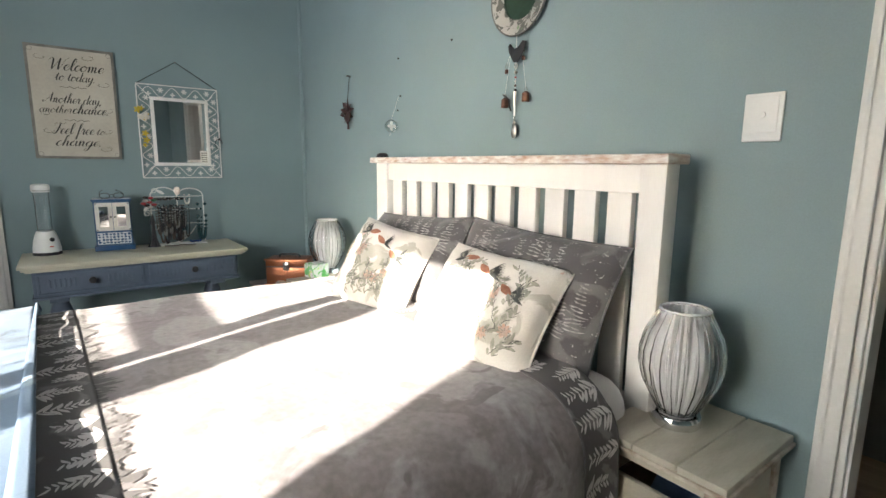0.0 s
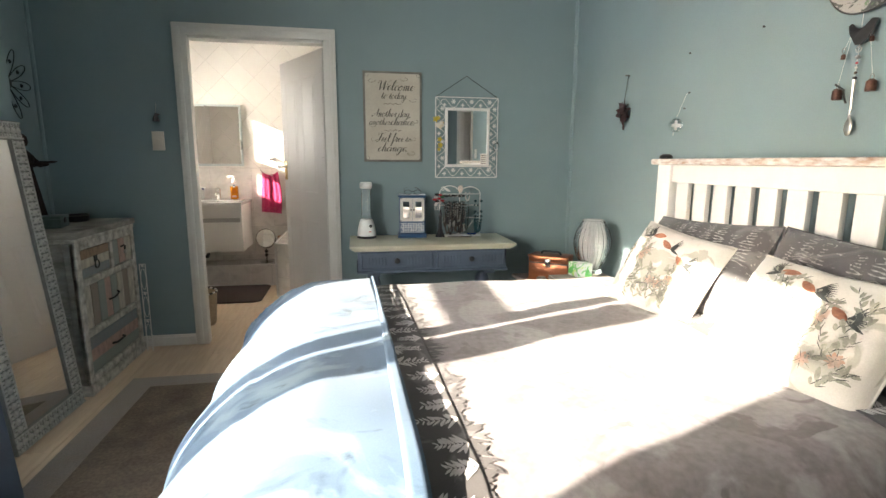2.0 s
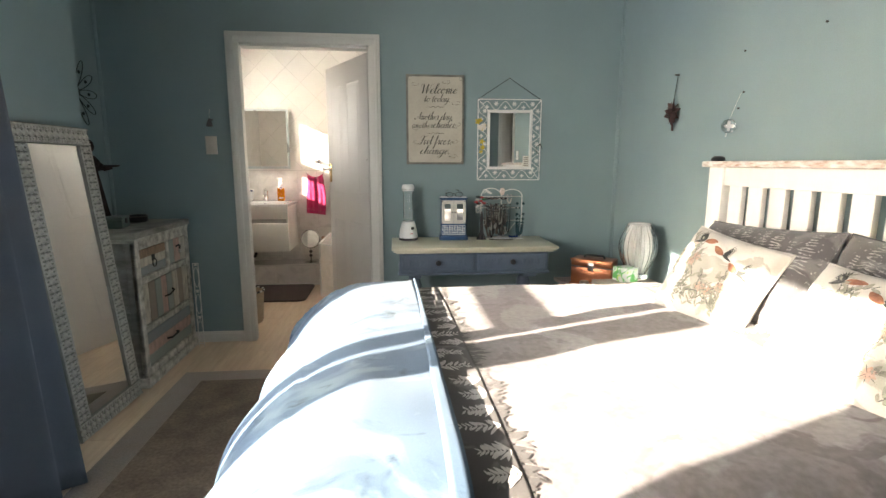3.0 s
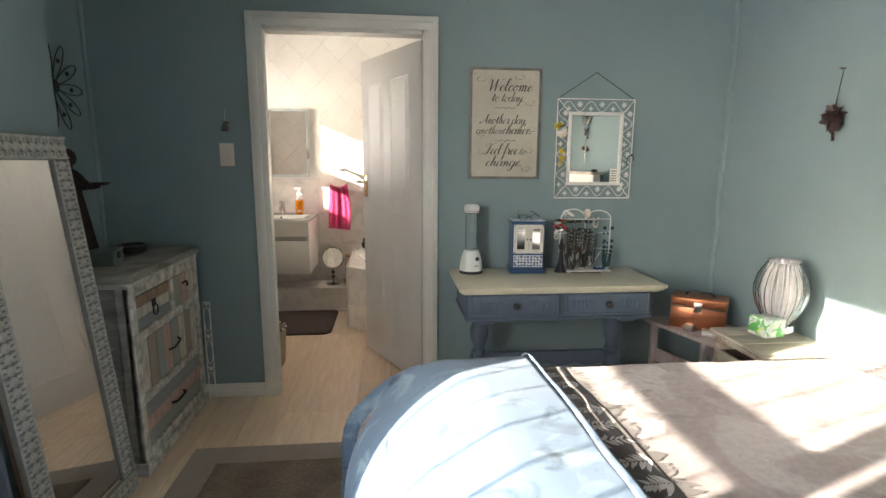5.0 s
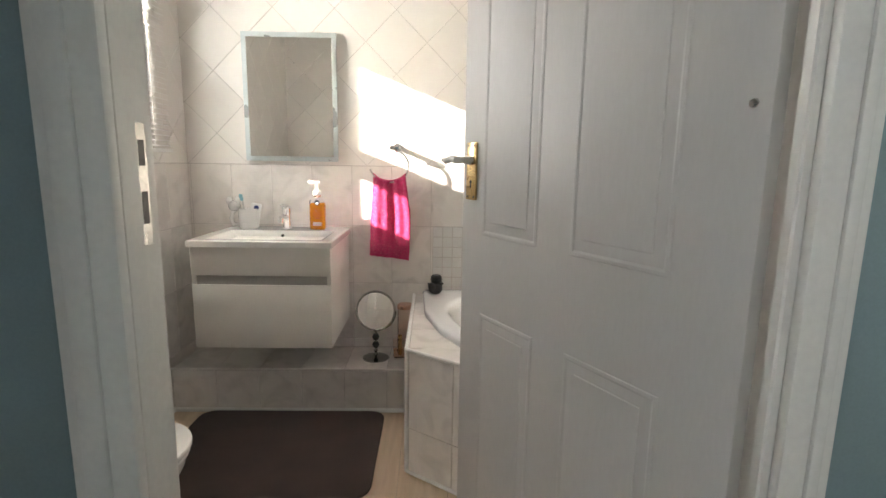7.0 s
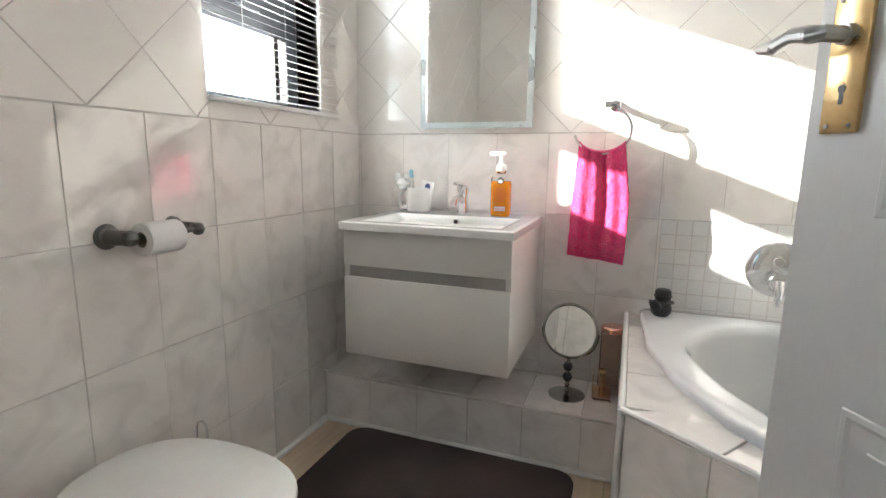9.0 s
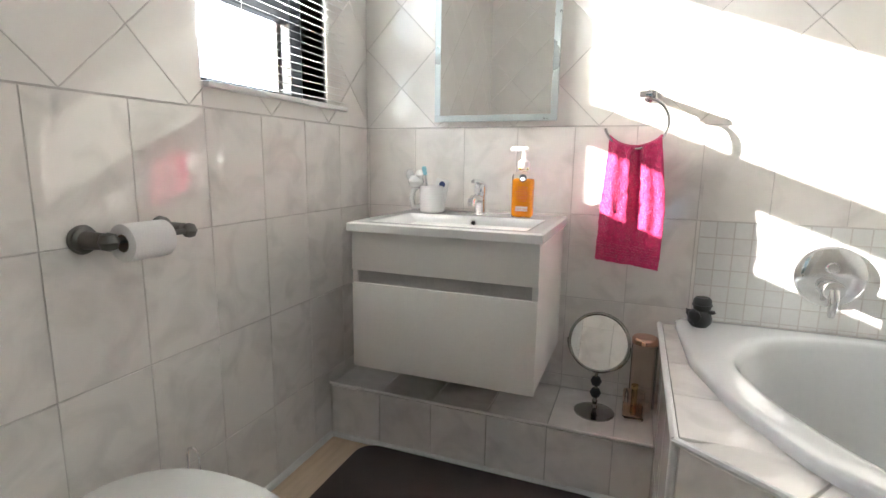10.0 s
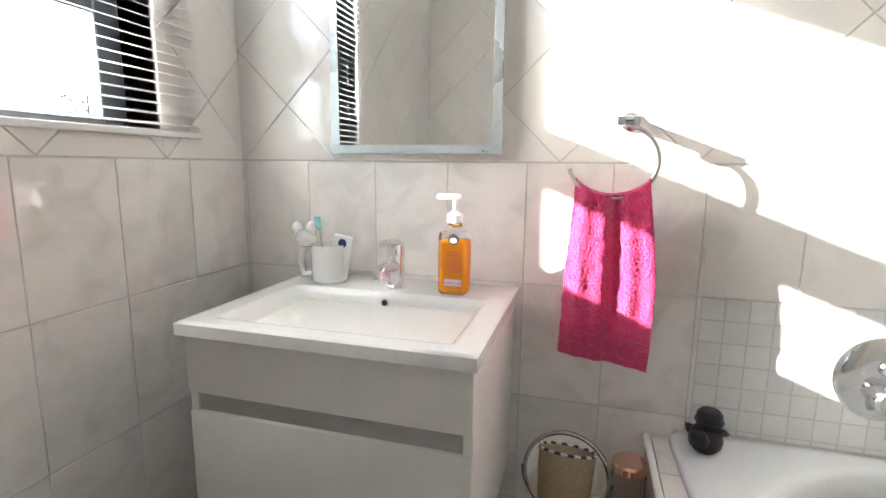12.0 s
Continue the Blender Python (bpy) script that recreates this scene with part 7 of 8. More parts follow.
def smooth_step(e0, e1, x):
    t = min(1, max(0, (x - e0) / (e1 - e0)))
    return t * t * (3 - 2 * t)


def basin_top(u, v):
    x, y = TX0 + (TX1 - TX0) * u, TY0 + (TY1 - TY0) * v
    inx = min(smooth_step(-1.41, -1.29, x), smooth_step(-0.905, -0.945, x))
    iny = min(smooth_step(5.785, 5.88, y), smooth_step(6.085, 6.05, y))
    d = 0.095 * min(inx, iny) ** 0.8
    edge = 0.004 * (1 - min(1, min(u, 1 - u, v) / 0.012))
    return (x, y, 0.0285 - d - edge)


bm = grid_bm(80, 66, basin_top)
part("bowl", bm, M_CERAMIC, bs, sharp=80)
bm = bmesh.new()
for q in ((TX0, TY0, 0, TX1, TY0 + 0.006, 0.0245), (TX0, TY0 + 0.006, 0, TX0 + 0.006, TY1, 0.0245), (TX1 - 0.006, TY0 + 0.006, 0, TX1, TY1, 0.0245)):
    box_bm(*q, bm=bm)
part("rim", bm, M_CERAMIC, bs)
ov = part("overflow", lathe_bm([(0.0075, 0), (0.0115, 0), (0.0115, 0.003), (0.0075, 0.003)], 20, m=pose(-1.152, 6.069, 0.006, 80)), M_CHROME, bs, "chrome overflow ring")
part("hole", lathe_bm([(0, 0), (0.008, 0), (0.008, 0.001), (0, 0.001)], 16, m=pose(-1.152, 6.068, 0.006, 80)), M_BLACK, ov)
part("waste", lathe_bm([(0, 0), (0.022, 0), (0.020, 0.004), (0, 0.005)], 20, (-1.152, 5.99, -0.0660)), M_CHROME, bs, "chrome waste")
part("trap", tube_bm([(-1.38, 6.10, -0.458), (-1.38, 6.10, -0.55), (-1.36, 6.15, -0.58), (-1.32, 6.20, -0.58), (-1.32, 6.24, -0.56)], 0.018, 10), M_BLACK, bs, "black waste pipe")
TOPZ = 0.8815
tp = thing("basin_tap", "chrome single-lever mixer tap on the basin", "tap", pose(-1.150, 6.140, TOPZ))
part("base", lathe_bm([(0, 0), (0.024, 0), (0.024, 0.006), (0.021, 0.010), (0.021, 0.075), (0.023, 0.085), (0.023, 0.108), (0.018, 0.116), (0, 0.118)], 28), M_CHROME, tp)
part("spout", tube_bm([(0, 0, 0.055), (0, -0.04, 0.066), (0, -0.085, 0.066), (0, -0.108, 0.058), (0, -0.112, 0.044)], [0.016, 0.015, 0.014, 0.013, 0.012], 14), M_CHROME, tp)
part("lever", tube_bm([(0, 0.005, 0.112), (0, -0.03, 0.124), (0, -0.075, 0.128), (0, -0.095, 0.126)], [0.014, 0.010, 0.008, 0.007], 10), M_CHROME, tp)

mg = thing("mug", "white ceramic mug with an elephant-ear handle on the basin", "mug", pose(-1.345, 6.150, TOPZ) @ Matrix.Scale(1.14, 4))
part("cup", lathe_bm([(0, 0), (0.036, 0), (0.042, 0.006), (0.043, 0.090), (0.039, 0.090), (0.038, 0.010), (0, 0.008)], 32), M_CERAMIC, mg)
part("handle", tube_bm([(-0.040, 0, 0.020), (-0.066, -0.006, 0.016), (-0.074, -0.006, 0.045), (-0.066, -0.004, 0.075), (-0.055, 0, 0.085)], [0.010, 0.010, 0.009, 0.009, 0.010], 10), M_CERAMIC, mg)
part("figure_head", lathe_bm([(0, -0.026), (0.02, -0.018), (0.027, 0), (0.02, 0.018), (0, 0.026)], 16, (-0.060, 0, 0.102)), M_CERAMIC, mg)
for s in (-1, 1):
    part("ear", lathe_bm([(0, -0.02), (0.010, -0.012), (0.014, 0), (0.010, 0.012), (0, 0.02)], 12, (-0.062 + s * 0.018, -0.006, 0.124)), M_CERAMIC, mg)
M_TEALB = mat("pale_blue_plastic", (0.25, 0.52, 0.60), 0.4, 0, 20, 0.05, 150, 0.05)
M_NAVY = mat("navy_print", (0.02, 0.04, 0.16), 0.4, 0, 20, 0.05, 150, 0.02)
tbr = thing("toothbrush", "toothbrush with pale blue bristles standing in the mug", "toothbrush", pose(-1.350, 6.145, TOPZ + 0.012, -6, -12, 0))
part("handle", tube_bm([(0, 0, 0), (0, 0, 0.11), (0.002, 0, 0.145)], [0.005, 0.004, 0.004], 8), M_CHROME, tbr)
part("bristles", box_bm(-0.007, -0.012, 0.132, 0.007, 0.003, 0.165, 0.002), M_TEALB, tbr, "pale blue bristles")
tpt = thing("toothpaste", "white toothpaste tube with a navy disc in the mug", "toothpaste", pose(-1.322, 6.148, TOPZ + 0.012, 0, 10, 0))
part("tube", box_bm(-0.026, -0.008, 0.0, 0.026, 0.008, 0.118, 0.006, 3), M_PLASTIC, tpt)
part("disc", lathe_bm([(0, 0), (0.012, 0), (0.012, 0.001), (0, 0.001)], 20, m=pose(0.004, -0.0082, 0.098, 90)), M_NAVY, tpt, "navy disc")

M_SOAP = glass_mat("amber_soap", (1.0, 0.40, 0.03), 0.05, 1.33)
M_SOAPLQ = mat("orange_liquid_soap", (1.0, 0.36, 0.010), 0.12, 0, 6, 0.02, 60, 0.0, trans=0.25)
M_WPRINT = mat("white_print", (0.80, 0.74, 0.66), 0.5, 0, 20, 0.03, 150, 0.02)
M_ORPRINT = mat("orange_red_print", (0.65, 0.14, 0.03), 0.5, 0, 20, 0.03, 150, 0.02)
sp = thing("soap_bottle", "clear pump bottle of orange hand wash on the basin", "soap bottle", pose(-0.992, 6.130, TOPZ))
part("liquid", box_bm(-0.0345, -0.026, 0.004, 0.0345, 0.026, 0.138, 0.012, 3), M_SOAPLQ, sp, "orange liquid")
part("bottle", box_bm(-0.037, -0.0285, 0.0, 0.037, 0.0285, 0.158, 0.014, 4), glass_mat("thin_clear_plastic", (1, 1, 1), 0.02, 1.10), sp)
part("neck", lathe_bm([(0.030, 0.156), (0.018, 0.170), (0.016, 0.184), (0, 0.184)], 20), M_CLEAR, sp)
part("pump", lathe_bm([(0.019, 0.178), (0.019, 0.196), (0.012, 0.200), (0.007, 0.205), (0.007, 0.232), (0, 0.234)], 18), M_PLASTIC, sp, "white pump")
part("nozzle", box_bm(-0.045, -0.010, 0.232, 0.014, 0.010, 0.246, 0.005, 2), M_PLASTIC, sp, "white nozzle")
part("badge", lathe_bm([(0, 0), (0.0135, 0), (0.0135, 0.001), (0, 0.001)], 20, m=pose(0.004, -0.0288, 0.140, 90)), M_BLACK, sp, "black round badge")
part("badge_face", prism_bm([(0.008 * math.cos(a), 0.006 * math.sin(a)) for a in [i * math.pi / 6 for i in range(12)]], 0, 0.0004, m=Matrix.Translation((0.004, -0.0300, 0.137)) @ UP), M_PLASTIC, sp)
for k in range(7):
    w = (0.018, 0.016, 0.022, 0.022, 0.022, 0.020, 0.014)[k]
    part("print_bar", box_bm(-w + 0.004, -0.0294, 0.108 - k * 0.008, w + 0.004, -0.0287, 0.1105 - k * 0.008), M_ORPRINT, sp)
part("label_patch", box_bm(-0.018, -0.0296, 0.026, 0.024, -0.0287, 0.042), M_WPRINT, sp, "white label patch")
text_part("lettering", "HAND WASH", 0.0072, Matrix.Translation((0.003, -0.0299, 0.0305)) @ UP, M_ORPRINT, sp, 0.0002)

bmr = thing("bathroom_mirror", "rectangular wall mirror with a pale frosted border", "mirror", pose(-1.367, 6.218, 1.223))
M_FROST = mat("frosted_mirror_border", (0.58, 0.65, 0.66), 0.28, 0.55, 6, 0.03, 120, 0.03)
part("glass", box_bm(0.024, 0, 0.024, 0.443, 0.006, 0.600), M_MIRROR, bmr, "mirror glass")
for a, b, c, d in ((0, 0.467, 0, 0.024), (0, 0.467, 0.600, 0.625), (0, 0.024, 0.024, 0.600), (0.443, 0.467, 0.024, 0.600)):
    part("border", box_bm(a, -0.001, c, b, 0.006, d, 0.0015), M_FROST, bmr, "frosted border")
part("backing", box_bm(0.003, 0.006, 0.003, 0.464, 0.030, 0.622), M_PLASTIC, bmr)

# towel ring and towel
trg = thing("towel_ring", "open chrome towel ring on the tiled wall", "towel ring", pose(-0.600, BY, 1.300))
part("mount", lathe_bm([(0, 0), (0.022, 0), (0.022, 0.006), (0.013, 0.012), (0.012, 0.070), (0, 0.072)], 24, m=pose(0, 0, 0, 90)), M_CHROME, trg)
part("arm", box_bm(-0.034, -0.085, -0.014, 0.018, -0.065, 0.008, 0.004, 2), M_CHROME, trg)
RING = [(-0.036 + 0.098 * math.cos(a), -0.075, -0.092 + 0.084 * math.sin(a)) for a in [radians(q) for q in range(80, -176, -8)]]
part("ring", tube_bm(RING, 0.0052, 10), M_CHROME, trg)
M_TOWEL = mat("magenta_terry_towel", (0.57, 0.014, 0.125), 0.95, 0, 70, 0.16, 260, 1.0, sheen=0.45, dist=0.005)
tw = thing("hand_towel", "magenta terry hand towel hanging from the ring", "towel", pose(-0.636, BY - 0.075, 0))


def towel_sheet(front, z_low):
    def f(u, v):
        t = u * 2 - 1
        spread = 0.080 + 0.022 * min(1, v * 1.8)
        x = t * spread + 0.006 * math.sin(v * 3)
        ztop = 1.300 - 0.092 - 0.084 * math.sqrt(max(0.0, 1 - (t * 0.080 / 0.098) ** 2)) + 0.008
        z = ztop + (z_low - 0.012 * t * front - ztop) * v
        rip = (0.008 * math.sin(t * 5.2 + 0.6) + 0.005 * math.sin(t * 11)) * (0.35 + 0.65 * (1 - v * 0.45))
        y = -front * (0.010 + 0.010 * min(1, v * 4)) + rip
        pile = 0.0022 * noise.noise(Vector((x * 260, z * 260, front))) + 0.003 * noise.noise(Vector((x * 45, z * 40, front + 3)))
        return (x + 0.4 * pile, y + pile, z)
    return grid_bm(90, 170, f)


thicken(part("front", towel_sheet(1, 0.738), M_TOWEL, tw), 0.006)
thicken(part("back", towel_sheet(-0.8, 0.760), M_TOWEL, tw), 0.006)
part("fold", grid_bm(48, 8, lambda u, v: ((u * 2 - 1) * 0.080, -0.010 + 0.018 * v + 0.008 * math.sin((u * 2 - 1) * 5.2 + 0.6) * 0.35 + 0.005 * math.sin((u * 2 - 1) * 11) * 0.35, 1.300 - 0.092 - 0.084 * math.sqrt(max(0.0, 1 - ((u * 2 - 1) * 0.080 / 0.098) ** 2)) + 0.008 + 0.005 * math.sin(math.pi * v))), M_TOWEL, tw)
for k in range(6):
    z = 0.752 + k * 0.009
    part("woven_band", tube_bm([((q * 2 - 1) * 0.100, -0.023 + (0.008 * math.sin((q * 2 - 1) * 5.2 + 0.6) + 0.005 * math.sin((q * 2 - 1) * 11)) * 0.68, z - 0.012 * (q * 2 - 1) + 0.006) for q in [i / 24 for i in range(25)]], 0.002, 5), M_TOWEL, tw)

# standing mirror and bottles on the ledge
LZ = 0.2195
# Chrome whose dark reflections are put into a darker base colour.
M_DIMCHROME = metal_mat("dimmed_chrome", (0.40, 0.40, 0.38), 0.10)
sm = thing("standing_mirror", "round chrome shaving mirror on a beaded stem", "mirror", pose(-0.700, 6.085, LZ, 0, 0, -6))
part("foot", lathe_bm([(0, 0), (0.068, 0), (0.068, 0.004), (0.050, 0.010), (0.016, 0.018), (0, 0.020)], 36), M_DIMCHROME, sm)
part("stem", lathe_bm([(0, 0.018), (0.010, 0.02), (0.006, 0.032), (0.010, 0.044), (0.006, 0.052), (0.006, 0.15), (0, 0.152)], 16), M_DIMCHROME, sm)
for z in (0.074, 0.116):
    part("bead", lathe_bm([(0, -0.019), (0.013, -0.014), (0.019, 0), (0.013, 0.014), (0, 0.019)], 18, (0, 0, z)), M_BLACK, sm, "black bead")
TILTM = pose(0, 0, 0.255, 90 - 10)
part("rim", tube_bm([(0.098 * math.cos(a), 0.098 * math.sin(a), 0) for a in [i * math.pi / 24 for i in range(48)]], 0.006, 8, True, m=TILTM), M_DIMCHROME, sm)
part("glass", lathe_bm([(0, -0.003), (0.095, -0.003), (0.095, 0.003), (0, 0.003)], 48, m=TILTM), M_MIRROR, sm, "mirror glass")
part("yoke", tube_bm([(0.106 * math.cos(a), 0, 0.255 + 0.106 * math.sin(a)) for a in [radians(180 + q * 9) for q in range(21)]], 0.003, 8), M_DIMCHROME, sm)
M_ROSE = metal_mat("rose_gold", (0.78, 0.48, 0.36), 0.2)
M_AMBER = glass_mat("rose_tinted_glass", (0.985, 0.91, 0.87), 0.03, 1.12)
bt = thing("candle_jar", "tall rose-tinted glass jar with a rose-gold lid", "jar", pose(-0.552, 6.170, LZ))
part("jar", lathe_bm([(0, 0), (0.040, 0), (0.041, 0.004), (0.041, 0.245), (0.038, 0.245), (0.037, 0.008), (0, 0.008)], 32), M_AMBER, bt)
part("lid", lathe_bm([(0, 0.246), (0.043, 0.246), (0.043, 0.262), (0.038, 0.268), (0, 0.270)], 32), M_ROSE, bt, "rose-gold lid")
pf = thing("perfume_bottle", "square glass perfume bottle with a gold collar", "perfume bottle", pose(-0.575, 6.085, LZ, 0, 0, 8))
part("bottle", box_bm(-0.034, -0.020, 0, 0.034, 0.020, 0.105, 0.008, 3), M_AMBER, pf)
part("liquid", box_bm(-0.029, -0.015, 0.006, 0.029, 0.015, 0.055, 0.004, 2), glass_mat("amber_perfume", (0.94, 0.72, 0.55), 0.02, 1.15), pf, "amber perfume")
part("tube", lathe_bm([(0, 0.02), (0.010, 0.02), (0.010, 0.11), (0.012, 0.112), (0.012, 0.125), (0, 0.126)], 16), M_BRASS, pf, "gold collar and tube")

# toilet
to = thing("toilet", "white ceramic toilet with its lid down", "toilet", pose(-1.395, 4.955, -0.0))


def oval(rx0, rx1, ry, n=48):
    return [((rx1 if math.cos(a) > 0 else rx0) * math.copysign(abs(math.cos(a)) ** 0.85, math.cos(a)), ry * math.copysign(abs(math.sin(a)) ** 0.85, math.sin(a))) for a in [2 * math.pi * k / n for k in range(n)]]


part("lid", prism_bm(oval(0.24, 0.270, 0.190), 0.368, 0.390, bevel=0.007), M_CERAMIC, to)
part("seat", prism_bm(oval(0.235, 0.264, 0.185), 0.350, 0.366, bevel=0.006), M_CERAMIC, to)
own = bmesh.new()
rings = [[own.verts.new((x * f - dx, y * g, z)) for x, y in oval(0.23, 0.255, 0.176)] for f, g, z, dx in ((1, 1, 0.348, 0), (0.98, 0.97, 0.32, 0), (0.86, 0.80, 0.22, 0.02), (0.72, 0.62, 0.12, 0.04), (0.74, 0.62, 0.0, 0.04))]
for a, b in zip(rings, rings[1:]):
    for k in range(48):
        own.faces.new((a[k], a[(k + 1) % 48], b[(k + 1) % 48], b[k]))
own.faces.new(rings[0])
own.faces.new(rings[-1][::-1])
bmesh.ops.recalc_face_normals(own, faces=own.faces)
part("bowl", own, M_CERAMIC, to)
tbh = thing("toilet_brush", "white toilet brush holder with a bent wire handle", "toilet brush", pose(-1.560, 5.185, -0.0))
part("holder", lathe_bm([(0, 0), (0.048, 0), (0.050, 0.01), (0.046, 0.29), (0.040, 0.305), (0, 0.310)], 28), M_PLASTIC, tbh)
part("wire_handle", tube_bm([(-0.018, 0, 0.30), (-0.018, 0, 0.372), (-0.012, 0, 0.390), (0, 0, 0.395), (0.012, 0, 0.390), (0.018, 0, 0.372), (0.018, 0, 0.30)], 0.0028, 8), M_CHROME, tbh, "chrome wire handle")

rh = thing("toilet_roll_holder", "pewter toilet roll holder on the tiled wall", "toilet roll holder", pose(BX0, 5.062, 0.905))
part("rose", lathe_bm([(0, 0), (0.030, 0), (0.031, 0.004), (0.027, 0.008), (0.027, 0.013), (0.021, 0.017), (0, 0.017)], 32, m=pose(0, 0, 0, 0, 90)), M_PEWTER, rh)
part("arm", tube_bm([(0.012, 0, 0), (0.050, 0, 0), (0.072, 0.004, 0)], [0.020, 0.018, 0.017], 16), M_PEWTER, rh)
part("knob", lathe_bm([(0, -0.020), (0.014, -0.015), (0.020, 0), (0.014, 0.015), (0, 0.020)], 20, (0.078, 0.002, 0)), M_PEWTER, rh)
part("spindle", tube_bm([(0.078, 0.012, 0), (0.078, 0.19, 0)], 0.007, 10), M_PEWTER, rh)
part("knob", lathe_bm([(0, -0.018), (0.012, -0.014), (0.018, 0), (0.012, 0.014), (0, 0.018)], 20, (0.078, 0.198, 0)), M_PEWTER, rh)
part("rose", lathe_bm([(0, 0), (0.026, 0), (0.024, 0.010), (0.014, 0.014), (0.013, 0.075), (0, 0.075)], 24, m=pose(0, 0.185, 0.006, 0, 90)), M_PEWTER, rh)
M_TISSUE = mat("white_tissue", (0.80, 0.79, 0.78), 0.95, 0, 20, 0.02, 200, 0.25)
rl = thing("toilet_roll", "white toilet roll on its holder", "toilet roll", pose(BX0 + 0.078, 5.092, 0.898, -90))
part("paper", lathe_bm([(0.019, 0), (0.040, 0), (0.0405, 0.004), (0.0405, 0.094), (0.040, 0.098), (0.019, 0.098), (0.019, 0)], 40), M_TISSUE, rl)
part("core", lathe_bm([(0.0165, 0.001), (0.0188, 0.001), (0.0188, 0.097), (0.0165, 0.097), (0.0165, 0.001)], 28), mat("cardboard", (0.24, 0.19, 0.15), 0.9, 0, 20, 0.06, 200, 0.1), rl, "cardboard core")

# bath mat and basket
M_MAT = mat("dark_brown_plush_mat", (0.052, 0.036, 0.033), 0.95, 0, 6, 0.16, 260, 0.7, tint=(0.075, 0.050, 0.043), sheen=0.05, dist=0.004)
bmat = single("bath_mat", prism_bm([(x - 1.52, y + 5.262) for x, y in rounded(0.885, 0.650, 0.07)], 0.0005, 0.016, bevel=0.006), M_MAT, "dark brown plush bath mat on the floor", "bath mat")
M_WICKER = mat("pale_woven_grass", (0.50, 0.40, 0.28), 0.8, 0, 30, 0.12, 90, 0.3, stretch=(1, 1, 6))
bk2 = thing("basket", "pale woven basket with a black and white cord rim", "basket", pose(-0.995, 4.685, 0))
part("wall", lathe_bm([(0, 0), (0.115, 0), (0.125, 0.02), (0.140, 0.26), (0.135, 0.26), (0.120, 0.02), (0, 0.012)], 40, wob=lambda a, z: 1 + 0.008 * math.sin(a * 2 * math.pi * 20)), M_WICKER, bk2)
for k in range(28):
    a0, a1 = 2 * math.pi * k / 28, 2 * math.pi * (k + 1) / 28
    part("cord_twist", tube_bm([(0.139 * math.cos(a0 + (a1 - a0) * q), 0.139 * math.sin(a0 + (a1 - a0) * q), 0.263 + 0.003 * math.sin(q * math.pi)) for q in (0, 0.5, 1)], 0.007, 6), M_BLACK if k % 2 else M_PLASTIC, bk2)

# a young tree outside the bathroom window
M_BARK = mat("grey_brown_bark", (0.16, 0.12, 0.09), 0.9, 0, 12, 0.2, 80, 0.5, stretch=(4, 4, 1))
M_FOLIAGE = mat("grey_green_foliage", (0.075, 0.105, 0.05), 0.7, 0, 9, 0.3, 60, 0.1, tint=(0.05, 0.075, 0.04))
tree = thing("tree", "slim young tree with a ragged green crown outdoors", "tree", pose(-8.95, 11.70, -0.20))
rnd = random.Random(5)
bm = tube_bm([(0, 0, 0), (0.02, 0.01, 0.8), (-0.01, 0.02, 1.6), (0.02, 0.0, 2.5)], [0.05, 0.04, 0.03, 0.012], 8)
tips = []
for k in range(9):
    a, z = k * 2.4, 1.75 + 0.08 * k
    tip = (0.30 * math.cos(a) * rnd.uniform(0.6, 1.1), 0.30 * math.sin(a) * rnd.uniform(0.6, 1.1), z + rnd.uniform(0.1, 0.3))
    tube_bm([(0, 0.01, z - 0.1), tuple(c * 0.5 if i < 2 else (c + z) / 2 for i, c in enumerate(tip)), tip], [0.014, 0.010, 0.005], 6, bm=bm)
    tips.append(tip)
part("trunk", bm, M_BARK, tree)
crown = bmesh.new()
for tip in tips + [(0, 0, 2.55), (0.1, 0.05, 2.4)]:
    for k in range(70):
        c = Vector(tip) + Vector((rnd.gauss(0, 0.08), rnd.gauss(0, 0.08), rnd.gauss(0, 0.07)))
        d, e = Vector((rnd.gauss(0, 1), rnd.gauss(0, 1), rnd.gauss(0, 1))).normalized(), Vector((rnd.gauss(0, 1), rnd.gauss(0, 1), rnd.gauss(0, 1))).normalized()
        w = d.cross(e) * 0.014
        crown.faces.new([crown.verts.new(p) for p in (c - d * 0.035, c + w, c + d * 0.035, c - w)])
tagged(part("crown", crown, M_FOLIAGE, tree), "ragged grey-green leaves", kind="stuff")


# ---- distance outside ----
# Far panel whose emission stands in for the brightness of the sky.
M_HAZEGLOW = bpy.data.materials.new("glowing_haze")
M_HAZEGLOW.use_nodes = True
bsdf(M_HAZEGLOW).inputs["Base Color"].default_value = (0.8, 0.82, 0.84, 1)
bsdf(M_HAZEGLOW).inputs["Emission Color"].default_value = (0.92, 0.96, 1.0, 1)
bsdf(M_HAZEGLOW).inputs["Emission Strength"].default_value = 0.7
single("backdrop", box_bm(-0.1, -40, -5, 0.1, 40, 45), M_HAZEGLOW, "pale glowing panel that stands in for the hazy sky", "backdrop", Matrix.Translation((-52, 38, 0)) @ Matrix.Rotation(radians(-36), 4, "Z"), kind="structure")
single("ground", box_bm(-120, -120, -0.5, -1.95, 120, -0.3), mat("pale_paving", (0.36, 0.34, 0.31), 0.9, 0, 2, 0.08, 60, 0.3), "pale paved ground outside the windows", "ground", kind="structure")

